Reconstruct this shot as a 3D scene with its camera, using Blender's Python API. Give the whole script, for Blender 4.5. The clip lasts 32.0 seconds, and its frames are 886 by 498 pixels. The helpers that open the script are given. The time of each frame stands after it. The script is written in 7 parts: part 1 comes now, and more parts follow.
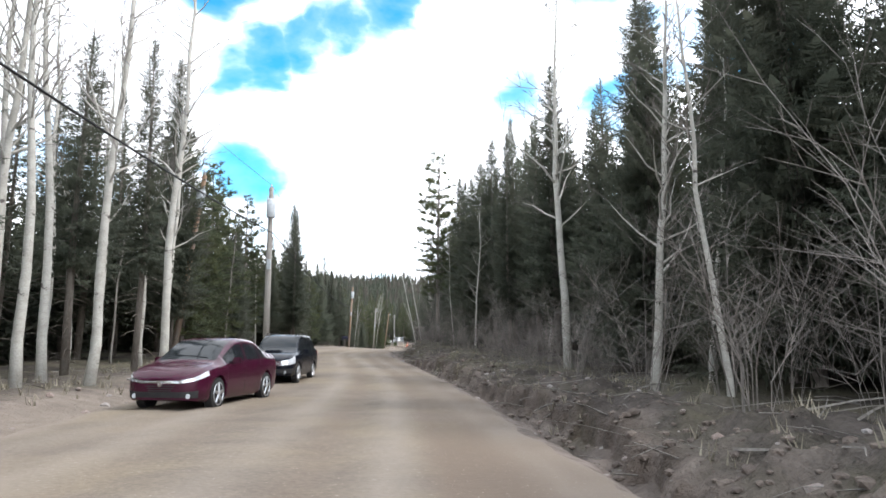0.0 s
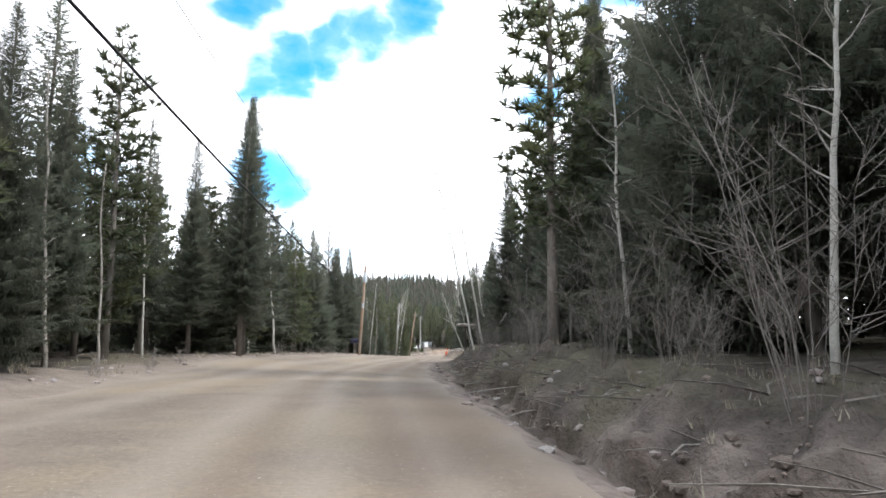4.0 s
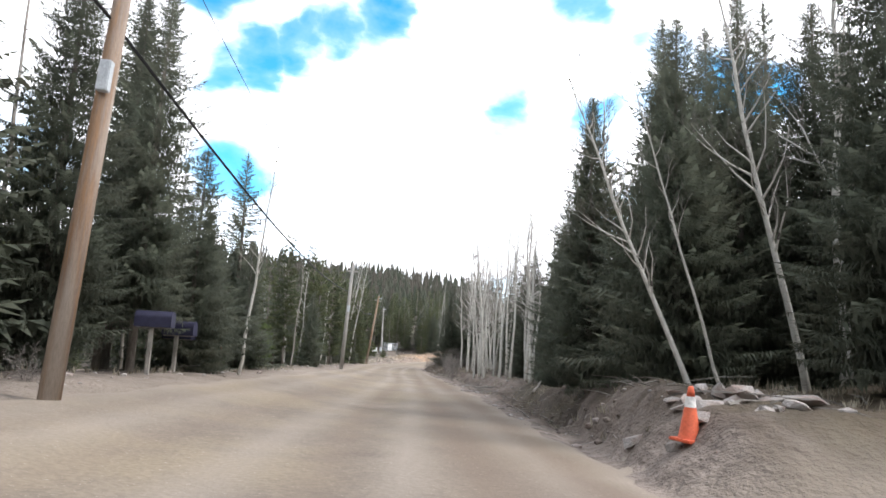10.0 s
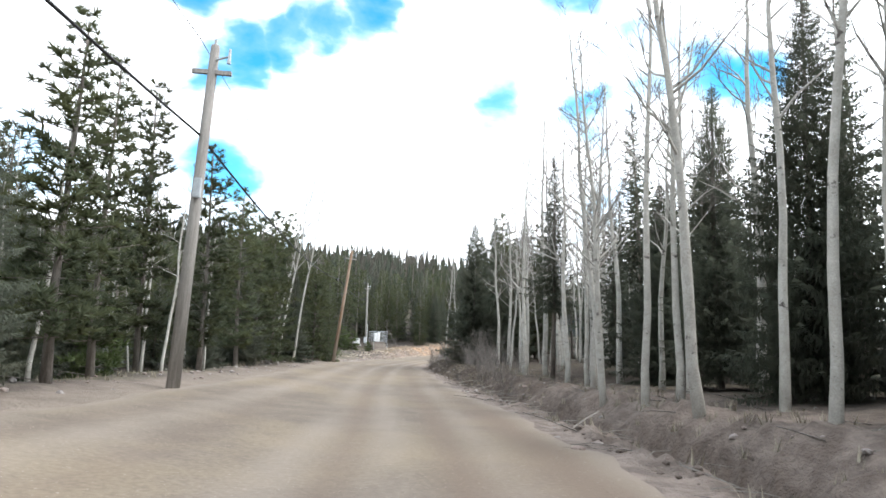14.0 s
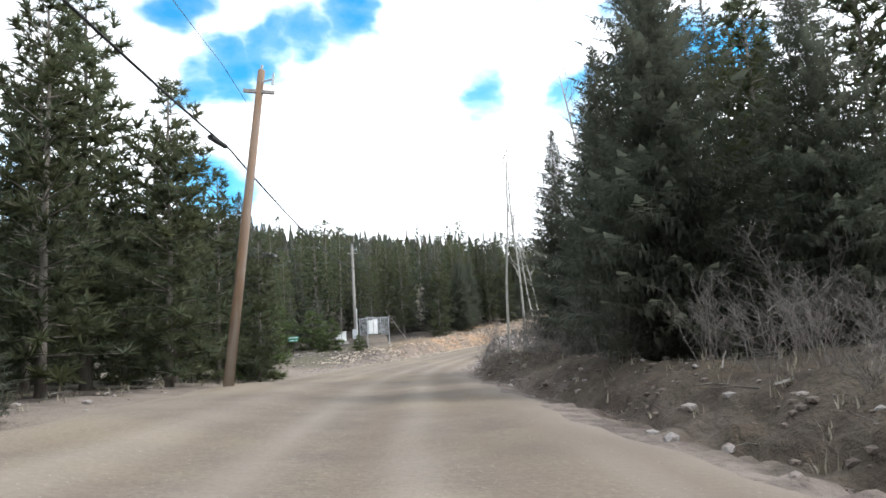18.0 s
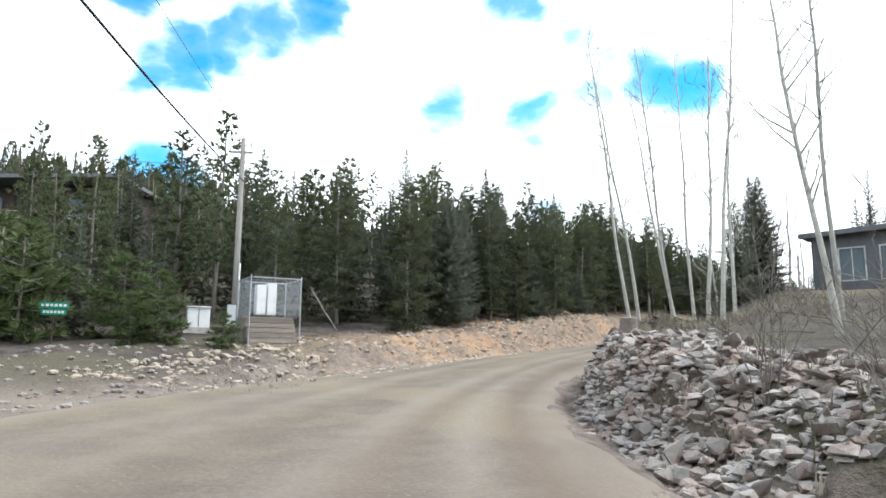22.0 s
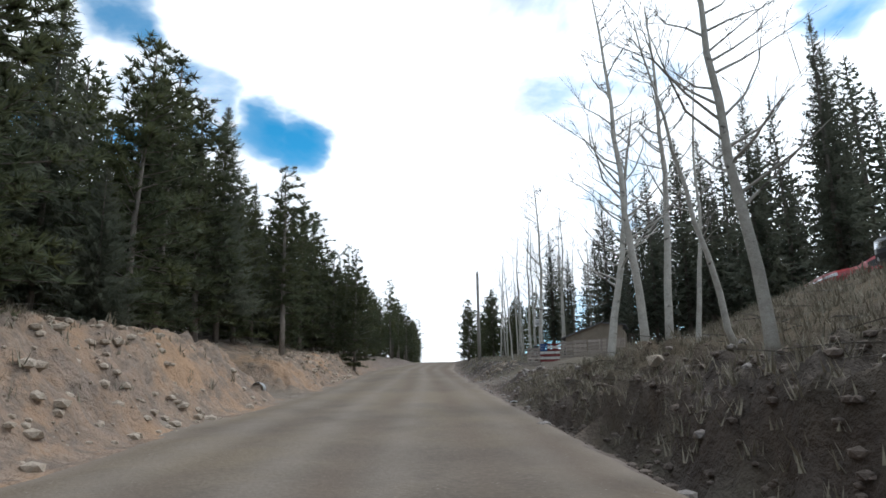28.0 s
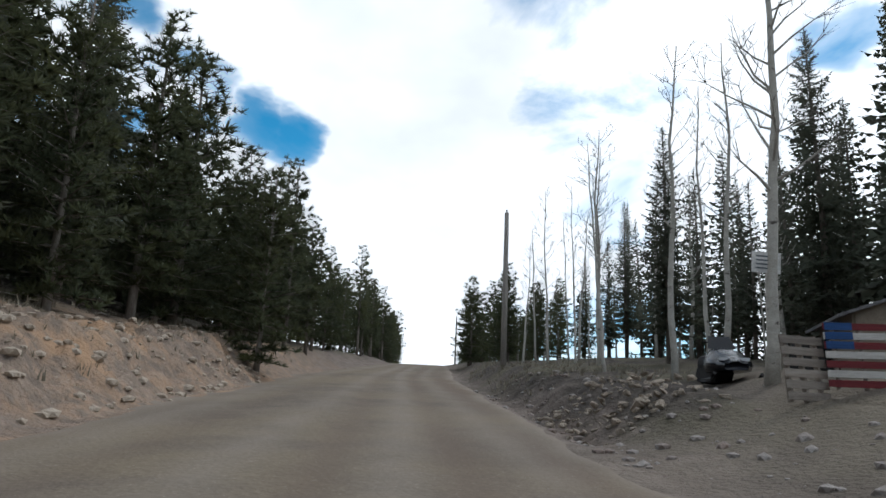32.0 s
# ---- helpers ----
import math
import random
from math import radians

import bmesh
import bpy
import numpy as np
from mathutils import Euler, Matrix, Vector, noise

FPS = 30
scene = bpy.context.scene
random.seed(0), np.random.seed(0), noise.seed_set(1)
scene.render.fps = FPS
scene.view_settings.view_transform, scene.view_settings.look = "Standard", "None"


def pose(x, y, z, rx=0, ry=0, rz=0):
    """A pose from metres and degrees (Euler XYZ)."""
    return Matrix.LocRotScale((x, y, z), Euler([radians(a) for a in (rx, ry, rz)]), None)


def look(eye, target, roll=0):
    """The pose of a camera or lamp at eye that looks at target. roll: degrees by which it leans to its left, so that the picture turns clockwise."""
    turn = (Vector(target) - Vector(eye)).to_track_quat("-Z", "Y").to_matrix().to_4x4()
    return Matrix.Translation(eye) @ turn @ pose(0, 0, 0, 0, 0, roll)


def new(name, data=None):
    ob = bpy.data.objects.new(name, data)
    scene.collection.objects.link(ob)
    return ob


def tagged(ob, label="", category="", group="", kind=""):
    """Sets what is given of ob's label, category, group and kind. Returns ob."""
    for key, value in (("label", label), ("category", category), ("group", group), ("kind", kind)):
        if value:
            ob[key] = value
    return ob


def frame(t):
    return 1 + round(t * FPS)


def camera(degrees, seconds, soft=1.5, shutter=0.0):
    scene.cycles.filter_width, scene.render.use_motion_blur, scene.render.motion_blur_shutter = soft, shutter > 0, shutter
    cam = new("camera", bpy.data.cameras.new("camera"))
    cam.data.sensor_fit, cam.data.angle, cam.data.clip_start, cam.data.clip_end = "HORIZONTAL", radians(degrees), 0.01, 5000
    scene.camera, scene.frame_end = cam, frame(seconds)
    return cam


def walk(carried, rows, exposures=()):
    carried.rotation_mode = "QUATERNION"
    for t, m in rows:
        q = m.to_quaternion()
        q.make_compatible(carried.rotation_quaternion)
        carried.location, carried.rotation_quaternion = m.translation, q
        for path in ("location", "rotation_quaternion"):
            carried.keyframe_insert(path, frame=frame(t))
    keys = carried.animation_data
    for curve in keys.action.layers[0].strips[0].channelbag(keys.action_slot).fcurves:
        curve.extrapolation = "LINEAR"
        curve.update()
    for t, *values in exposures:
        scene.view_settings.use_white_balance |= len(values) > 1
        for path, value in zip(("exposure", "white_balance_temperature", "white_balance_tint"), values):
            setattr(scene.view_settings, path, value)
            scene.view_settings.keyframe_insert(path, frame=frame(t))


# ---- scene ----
import collections

cam = camera(66.5, 32.0, soft=1.6)
PATH = [
    (0, (0.0, 0.0, 1.4), (0.026, 1.981, 1.674), 0.1),
    (0.5, (-0.208, 4.146, 1.291), (-0.191, 6.127, 1.567), -0.2),
    (1, (-0.451, 8.284, 1.213), (-0.435, 10.265, 1.491), -0.1),
    (1.5, (-0.678, 12.394, 1.192), (-0.672, 14.374, 1.47), 0.4),
    (2, (-0.945, 16.357, 1.135), (-0.952, 18.338, 1.413), 0.1),
    (2.5, (-1.195, 20.222, 1.1), (-1.223, 22.202, 1.381), 0.3),
    (3, (-1.439, 24.285, 1.127), (-1.479, 26.264, 1.413), 0.3),
    (3.5, (-1.941, 28.646, 1.205), (-1.991, 30.624, 1.497), 0.7),
    (5.5, (-5.991, 48.034, 1.792), (-5.987, 50.014, 2.079), -1.1),
    (6, (-6.375, 52.869, 1.789), (-6.362, 54.848, 2.075), -1.4),
    (6.5, (-6.614, 57.692, 1.713), (-6.574, 59.67, 2.007), -1.9),
    (7, (-6.784, 62.496, 1.609), (-6.728, 64.47, 1.928), -1.5),
    (7.5, (-6.978, 67.432, 1.65), (-6.909, 69.406, 1.966), 0.2),
    (8, (-7.115, 72.303, 1.652), (-7.034, 74.279, 1.945), 0.4),
    (8.5, (-7.227, 77.101, 1.629), (-7.142, 79.076, 1.927), 1.2),
    (9, (-7.317, 81.793, 1.624), (-7.237, 83.767, 1.933), 1.8),
    (9.5, (-7.418, 86.394, 1.631), (-7.347, 88.368, 1.943), 3.1),
    (10, (-7.355, 90.962, 1.631), (-7.28, 92.937, 1.937), 3.0),
    (10.5, (-7.355, 95.74, 1.61), (-7.285, 97.717, 1.908), 3.8),
    (11, (-7.346, 100.584, 1.569), (-7.257, 102.563, 1.847), 2.6),
    (11.5, (-7.347, 105.445, 1.494), (-7.255, 107.424, 1.772), 1.5),
    (12, (-7.332, 110.313, 1.419), (-7.238, 112.292, 1.692), 0.8),
    (12.5, (-7.347, 115.211, 1.322), (-7.252, 117.188, 1.611), 1.0),
    (13, (-7.413, 120.109, 1.214), (-7.319, 122.085, 1.504), 1.6),
    (13.5, (-7.446, 125.035, 1.156), (-7.35, 127.011, 1.453), 2.0),
    (14, (-7.377, 130.02, 1.11), (-7.28, 131.997, 1.398), 1.5),
    (14.5, (-7.284, 134.823, 1.003), (-7.189, 136.799, 1.292), 0.5),
    (16.5, (-7.711, 155.088, 0.685), (-7.632, 157.062, 0.994), -0.3),
    (17, (-7.892, 160.276, 0.62), (-7.814, 162.255, 0.904), -0.7),
    (17.5, (-8.075, 165.365, 0.55), (-7.987, 167.343, 0.83), -1.8),
    (18, (-8.191, 170.281, 0.463), (-8.09, 172.259, 0.739), -3.5),
    (18.5, (-8.165, 175.188, 0.48), (-8.058, 177.165, 0.764), -3.7),
    (19, (-8.05, 180.022, 0.473), (-7.946, 182.001, 0.744), -3.8),
    (19.5, (-8.077, 184.641, 0.541), (-7.968, 186.619, 0.814), -4.6),
    (20, (-8.161, 189.135, 0.58), (-8.045, 191.113, 0.85), -3.9),
    (20.5, (-8.265, 193.5, 0.496), (-8.142, 195.477, 0.772), -3.5),
    (21, (-8.248, 197.554, 0.361), (-8.113, 199.529, 0.646), -2.3),
    (21.5, (-8.203, 201.419, 0.241), (-8.022, 203.389, 0.539), -0.6),
    (22, (-8.071, 205.173, 0.159), (-7.821, 207.134, 0.464), 0.5),
    (22.5, (-7.811, 208.861, 0.145), (-7.493, 210.809, 0.468), 1.5),
    (23, (-7.402, 212.37, 0.152), (-7.036, 214.307, 0.491), 2.1),
    (23.5, (-6.885, 215.595, 0.146), (-6.451, 217.516, 0.494), 2.4),
    (24, (-6.265, 218.723, 0.142), (-5.736, 220.617, 0.504), 3.6),
    (24.5, (-5.303, 222.018, 0.258), (-4.634, 223.863, 0.641), 3.1),
    (25, (-4.133, 225.237, 0.428), (-3.321, 227.019, 0.835), 3.0),
    (25.5, (-2.791, 228.246, 0.632), (-1.858, 229.961, 1.064), 3.6),
    (26, (-1.303, 230.977, 0.829), (-0.261, 232.621, 1.289), 3.9),
    (26.5, (0.26, 233.537, 1.007), (1.41, 235.102, 1.487), 4.6),
    (28.5, (8.1, 244.3, 1.727), (9.39, 245.77, 2.155), -1.6),
    (29, (10.35, 247.06, 1.909), (11.65, 248.51, 2.341), -0.7),
    (29.5, (12.63, 249.94, 2.125), (13.95, 251.38, 2.557), 0.1),
    (30, (14.94, 252.79, 2.359), (16.26, 254.23, 2.79), 0.6),
    (30.5, (17.23, 255.63, 2.601), (18.56, 257.06, 3.037), 0.7),
    (31, (19.52, 258.41, 2.806), (20.85, 259.84, 3.249), 0.5),
    (31.5, (21.69, 261.03, 2.959), (23.01, 262.47, 3.408), 1.2),
    (32, (23.79, 263.56, 3.063), (25.09, 265.01, 3.51), 2.6),
]

walk(cam, [(t, look(eye, target, roll)) for t, eye, target, roll in PATH],
     exposures=[(0, 0.75, 6250, 12), (3, 0.85, 6250, 12), (6, 0.85, 6400, 14), (9, 0.75, 6400, 14), (13, 0.82, 6300, 11), (17, 0.45, 6200, 10), (20, 0.82, 6300, 11), (22, 0.6, 6150, 8), (24.5, 0.35, 6100, 7), (26.5, 0.25, 6150, 9), (28.5, -0.6, 6000, 9), (32, -0.72, 6050, 9)])

# ---- world, sun ----
SUN_ELEV, SUN_AZ = 52.0, 98.0      # degrees; azimuth clockwise from +y


def sky_dir(az, el):
    a, e = radians(az), radians(el)
    return Vector((math.sin(a) * math.cos(e), math.cos(a) * math.cos(e), math.sin(e)))


def build_world():
    w = bpy.data.worlds.new("sky")
    scene.world = w
    w.use_nodes = True
    nt = w.node_tree
    nt.nodes.clear()
    N, L = nt.nodes.new, nt.links.new
    out, bg = N("ShaderNodeOutputWorld"), N("ShaderNodeBackground")
    L(bg.outputs[0], out.inputs[0])
    sky = N("ShaderNodeTexSky")
    sky.sky_type, sky.sun_disc = "NISHITA", False
    sky.sun_elevation, sky.sun_rotation = radians(SUN_ELEV), radians(SUN_AZ)
    sky.altitude, sky.dust_density, sky.ozone_density = 2800, 0.3, 3.0
    dim = N("ShaderNodeVectorMath")
    dim.operation = "MULTIPLY"
    dim.inputs[1].default_value = (0.06, 0.235, 0.235)
    L(sky.outputs[0], dim.inputs[0])
    co = N("ShaderNodeTexCoord")
    noi = N("ShaderNodeTexNoise")
    noi.inputs["Scale"].default_value, noi.inputs["Detail"].default_value = 3.4, 7.0
    noi.inputs["Roughness"].default_value, noi.inputs["Distortion"].default_value = 0.55, 0.35
    st = N("ShaderNodeMapping")
    st.inputs["Scale"].default_value = (1, 1, 1.9)
    L(co.outputs["Generated"], st.inputs[0])
    L(st.outputs[0], noi.inputs[0])
    # breaks in the clouds: azimuth, elevation, half width in degrees
    gaps = [(-18.8, 26.6, 1.7, .42), (-17.0, 21.6, 1.7, .44), (-14.6, 22.6, 2.2, .56), (-11.4, 24.2, 2.4, .60), (-7.6, 25.8, 2.4, .60), (-4.2, 26.6, 2.1, .52), (-9.5, 26.0, 2.2, .55),
            (-16.4, 13.6, 2.0, .36), (8.0, 20.4, 1.6, .26), (15.5, 19.8, 1.9, .36), (20.2, 20.6, 1.8, .38), (24.6, 21.8, 2.0, .44), (27.6, 21.4, 2.1, .46),
            (13, 29.5, 2.0, .30), (20.5, 25.0, 1.8, .26), (74.0, 27.2, 2.4, .40), (120, 55, 15, .3), (-110, 60, 15, .3)]
    warp = N("ShaderNodeTexNoise")
    warp.inputs["Scale"].default_value, warp.inputs["Detail"].default_value = 7.0, 4.0
    L(st.outputs[0], warp.inputs[0])
    cen = N("ShaderNodeVectorMath")
    cen.operation = "MULTIPLY_ADD"
    cen.inputs[1].default_value, cen.inputs[2].default_value = (0.15, 0.15, 0.11), (-0.075, -0.075, -0.055)
    L(warp.outputs["Color"], cen.inputs[0])
    bent = N("ShaderNodeVectorMath")
    L(co.outputs["Generated"], bent.inputs[0])
    L(cen.outputs[0], bent.inputs[1])
    unit = N("ShaderNodeVectorMath")
    unit.operation = "NORMALIZE"
    L(bent.outputs[0], unit.inputs[0])
    acc = None
    for az, el, wd, dep in gaps:
        d = N("ShaderNodeVectorMath")
        d.operation = "DOT_PRODUCT"
        d.inputs[1].default_value = sky_dir(az, el)
        L(unit.outputs[0], d.inputs[0])
        m = N("ShaderNodeMapRange")
        m.interpolation_type = "SMOOTHSTEP"
        m.inputs["From Min"].default_value, m.inputs["From Max"].default_value = math.cos(radians(wd * 1.7)), math.cos(radians(wd * 0.1))
        m.inputs["To Max"].default_value = dep
        L(d.outputs["Value"], m.inputs["Value"])
        if acc is None:
            acc = m.outputs[0]
        else:
            mx = N("ShaderNodeMath")
            mx.operation = "MAXIMUM"
            L(acc, mx.inputs[0])
            L(m.outputs[0], mx.inputs[1])
            acc = mx.outputs[0]
    sub = N("ShaderNodeMath")
    sub.operation = "SUBTRACT"
    more = N("ShaderNodeMath")
    more.operation = "MULTIPLY_ADD"
    more.inputs[1].default_value, more.inputs[2].default_value = 1.5, -0.22
    L(noi.outputs[0], more.inputs[0])
    L(more.outputs[0], sub.inputs[0])
    L(acc, sub.inputs[1])
    ramp = N("ShaderNodeValToRGB")
    for p, c in ((0.02, 0.0), (0.16, 0.09), (0.30, 0.40), (0.45, 1.0)):
        e = ramp.color_ramp.elements.new(p)
        e.color = (c, c, c, 1)
    ramp.color_ramp.elements[0].color = (0, 0, 0, 1)
    ramp.color_ramp.elements[-1].color = (1, 1, 1, 1)
    L(sub.outputs[0], ramp.inputs[0])
    # soft grey modelling of the cloud deck
    n2 = N("ShaderNodeTexNoise")
    n2.inputs["Scale"].default_value, n2.inputs["Detail"].default_value = 2.2, 5.0
    L(st.outputs[0], n2.inputs[0])
    cr = N("ShaderNodeValToRGB")
    cr.color_ramp.elements[0].position, cr.color_ramp.elements[0].color = 0.26, (1.02, 1.06, 1.11, 1)
    cr.color_ramp.elements[1].position, cr.color_ramp.elements[1].color = 0.50, (1.44, 1.48, 1.51, 1)
    L(n2.outputs[0], cr.inputs[0])
    mix = N("ShaderNodeMix")
    mix.data_type = "RGBA"
    L(ramp.outputs[0], mix.inputs["Factor"])
    L(dim.outputs[0], mix.inputs["A"])
    # brighter towards the horizon, darker overhead
    sep, grad, lit = N("ShaderNodeSeparateXYZ"), N("ShaderNodeMapRange"), N("ShaderNodeVectorMath")
    L(co.outputs["Generated"], sep.inputs[0])
    L(sep.outputs["Z"], grad.inputs["Value"])
    grad.inputs["To Min"].default_value, grad.inputs["To Max"].default_value = 1.3, 0.7
    lit.operation = "SCALE"
    L(cr.outputs[0], lit.inputs[0])
    L(grad.outputs[0], lit.inputs["Scale"])
    near, ease, glow = N("ShaderNodeVectorMath"), N("ShaderNodeMapRange"), N("ShaderNodeVectorMath")
    near.operation, glow.operation = "DOT_PRODUCT", "SCALE"
    near.inputs[1].default_value = sky_dir(SUN_AZ, SUN_ELEV)
    L(co.outputs["Generated"], near.inputs[0])
    L(near.outputs["Value"], ease.inputs["Value"])
    ease.inputs["To Min"].default_value, ease.inputs["To Max"].default_value = 0.95, 1.55
    L(lit.outputs[0], glow.inputs[0])
    L(ease.outputs[0], glow.inputs["Scale"])
    L(glow.outputs[0], mix.inputs["B"])
    L(mix.outputs["Result"], bg.inputs["Color"])
    bg.inputs["Strength"].default_value = 1.0


build_world()
sun = new("sun", bpy.data.lights.new("sun", "SUN"))
sun.data.energy, sun.data.angle, sun.data.color = 2.2, radians(11), (1.0, 0.95, 0.88)
sun.matrix_world = look(sky_dir(SUN_AZ, SUN_ELEV) * 300, (0, 0, 0))


# ---- materials ----
def mat(name, c1, c2=None, scale=4.0, rough=0.8, metal=0.0, bump=0.3, c3=None, scale3=0.4, world=False, stretch=(1, 1, 1),
        vary=0.0, fine=30.0, spec=0.3, coat=0.0, transl=0.0, bdist=0.02, cover=(0.42, 0.62)):
    """Base colour by noise at two scales, fine relief, and a variation from object to object."""
    m = bpy.data.materials.new(name)
    m.use_nodes = True
    nt = m.node_tree
    N, L = nt.nodes.new, nt.links.new
    b = nt.nodes["Principled BSDF"]
    b.inputs["Roughness"].default_value, b.inputs["Metallic"].default_value = rough, metal
    b.inputs["Specular IOR Level"].default_value, b.inputs["Coat Weight"].default_value = spec, coat
    c2 = c2 or tuple(v * 0.7 for v in c1)
    if world:
        src = N("ShaderNodeNewGeometry").outputs["Position"]
    else:
        src = N("ShaderNodeTexCoord").outputs["Object"]
    mp = N("ShaderNodeMapping")
    mp.inputs["Scale"].default_value = stretch
    L(src, mp.inputs[0])

    def noise_at(s, d=6):
        n = N("ShaderNodeTexNoise")
        n.inputs["Scale"].default_value, n.inputs["Detail"].default_value, n.inputs["Roughness"].default_value = s, d, 0.65
        L(mp.outputs[0], n.inputs[0])
        return n.outputs[0]

    def blend(fac, a, bcol, kind="MIX"):
        x = N("ShaderNodeMix")
        x.data_type, x.blend_type = "RGBA", kind
        for key, v in (("Factor", fac), ("A", a), ("B", bcol)):
            if isinstance(v, bpy.types.NodeSocket):
                L(v, x.inputs[key])
            elif key == "Factor":
                x.inputs["Factor"].default_value = v
            else:
                x.inputs[key].default_value = (*v, 1)
        return x.outputs["Result"]

    def spread(v, lo, hi):
        r = N("ShaderNodeMapRange")
        r.interpolation_type = "SMOOTHSTEP"
        r.inputs["From Min"].default_value, r.inputs["From Max"].default_value = lo, hi
        L(v, r.inputs["Value"])
        return r.outputs[0]

    col = blend(spread(noise_at(scale), 0.35, 0.65), c1, c2)
    if c3:
        col = blend(spread(noise_at(scale3, 4), *cover), col, c3)
    grain = noise_at(fine, 3)
    col = blend(spread(grain, 0.25, 0.75), blend(1.0, col, (0.72, 0.72, 0.72), "MULTIPLY"), col)
    if vary:
        oi = N("ShaderNodeObjectInfo")
        hv = N("ShaderNodeHueSaturation")
        r = N("ShaderNodeMapRange")
        r.inputs["To Min"].default_value, r.inputs["To Max"].default_value = 1 - vary, 1 + vary
        L(oi.outputs["Random"], r.inputs["Value"])
        L(r.outputs[0], hv.inputs["Value"])
        L(col, hv.inputs["Color"])
        col = hv.outputs[0]
    L(col, b.inputs["Base Color"])
    if transl:
        tl, mx = N("ShaderNodeBsdfTranslucent"), N("ShaderNodeMixShader")
        L(col, tl.inputs["Color"])
        mx.inputs[0].default_value = transl
        L(b.outputs[0], mx.inputs[1])
        L(tl.outputs[0], mx.inputs[2])
        L(mx.outputs[0], nt.nodes["Material Output"].inputs["Surface"])
    if bump:
        bp = N("ShaderNodeBump")
        bp.inputs["Strength"].default_value, bp.inputs["Distance"].default_value = bump, bdist
        L(grain, bp.inputs["Height"])
        L(bp.outputs[0], b.inputs["Normal"])
    m["tools"] = 0
    return m, nt, b, col, blend, spread, noise_at


def M(name, *a, **k):
    return mat(name, *a, **k)[0]


def glass(name, tint, rough=0.03):
    m = bpy.data.materials.new(name)
    m.use_nodes = True
    b = m.node_tree.nodes["Principled BSDF"]
    b.inputs["Base Color"].default_value = (*tint, 1)
    b.inputs["Roughness"].default_value, b.inputs["Specular IOR Level"].default_value = rough, 0.25
    return m


M_SPRUCE = M("spruce_needles", (0.096, 0.110, 0.082), (0.134, 0.150, 0.112), 1.6, 0.75, vary=0.22, bump=0, c3=(0.118, 0.124, 0.092), scale3=0.35, transl=0.5)
M_PINE = M("pine_needles", (0.076, 0.094, 0.056), (0.120, 0.138, 0.078), 1.4, 0.7, vary=0.3, bump=0, c3=(0.10, 0.11, 0.05), scale3=0.4, transl=0.45)
M_YPINE = M("young_pine_needles", (0.085, 0.12, 0.045), (0.12, 0.15, 0.06), 2.0, 0.7, vary=0.2, bump=0, transl=0.3)
M_BARK = M("conifer_bark", (0.15, 0.13, 0.11), (0.23, 0.205, 0.18), 6, 0.9, stretch=(1, 1, 0.25), bump=0.8, vary=0.2)
M_ASPEN = M("aspen_bark", (0.50, 0.485, 0.44), (0.38, 0.365, 0.325), 2.2, 0.75, stretch=(1, 1, 1.3), c3=(0.10, 0.09, 0.08), scale3=3.2, bump=0.4, vary=0.12, cover=(0.60, 0.68))
M_TWIG = M("bare_twigs", (0.155, 0.138, 0.125), (0.24, 0.215, 0.195), 5, 0.85, bump=0, vary=0.2)
M_DEAD = M("grey_deadwood", (0.30, 0.28, 0.25), (0.18, 0.16, 0.14), 5, 0.9, stretch=(1, 1, 0.3), vary=0.15)
M_POLE = M("weathered_pole_wood", (0.34, 0.20, 0.11), (0.26, 0.20, 0.16), 3, 0.85, stretch=(4, 4, 0.3), c3=(0.40, 0.34, 0.29), scale3=0.5, bump=0.6)
M_POLEGREY = M("grey_pole_wood", (0.38, 0.36, 0.33), (0.28, 0.26, 0.24), 3, 0.85, stretch=(4, 4, 0.3), bump=0.6)
M_GALV = M("galvanised_steel", (0.50, 0.52, 0.54), (0.40, 0.42, 0.44), 9, 0.45, metal=0.7, bump=0.05)
M_CAN = M("grey_painted_metal", (0.50, 0.53, 0.55), (0.42, 0.45, 0.47), 5, 0.5, bump=0.05)
M_BLACK = M("black_rubber", (0.018, 0.018, 0.02), (0.03, 0.03, 0.03), 8, 0.8, bump=0.1)
M_WHITEBOX = M("white_enamel", (0.78, 0.79, 0.78), (0.70, 0.71, 0.70), 3, 0.45, bump=0.03)
M_ROCK = M("grey_rock", (0.29, 0.265, 0.248), (0.41, 0.38, 0.355), 2.2, 0.9, bump=0.9, vary=0.25, c3=(0.28, 0.22, 0.19), scale3=1.0)
M_TANROCK = M("tan_rock", (0.34, 0.285, 0.225), (0.44, 0.38, 0.31), 2.2, 0.9, bump=0.9, vary=0.25)
M_WOOD = M("weathered_boards", (0.26, 0.22, 0.19), (0.36, 0.32, 0.28), 3, 0.85, stretch=(0.4, 6, 6), bump=0.6, vary=0.2)
M_TIE = M("railway_tie_wood", (0.24, 0.205, 0.175), (0.33, 0.29, 0.25), 3, 0.9, stretch=(0.4, 6, 6), bump=0.8, vary=0.2)
M_GRASS = M("dry_grass", (0.24, 0.215, 0.16), (0.34, 0.305, 0.235), 1.5, 0.9, bump=0, vary=0.2)


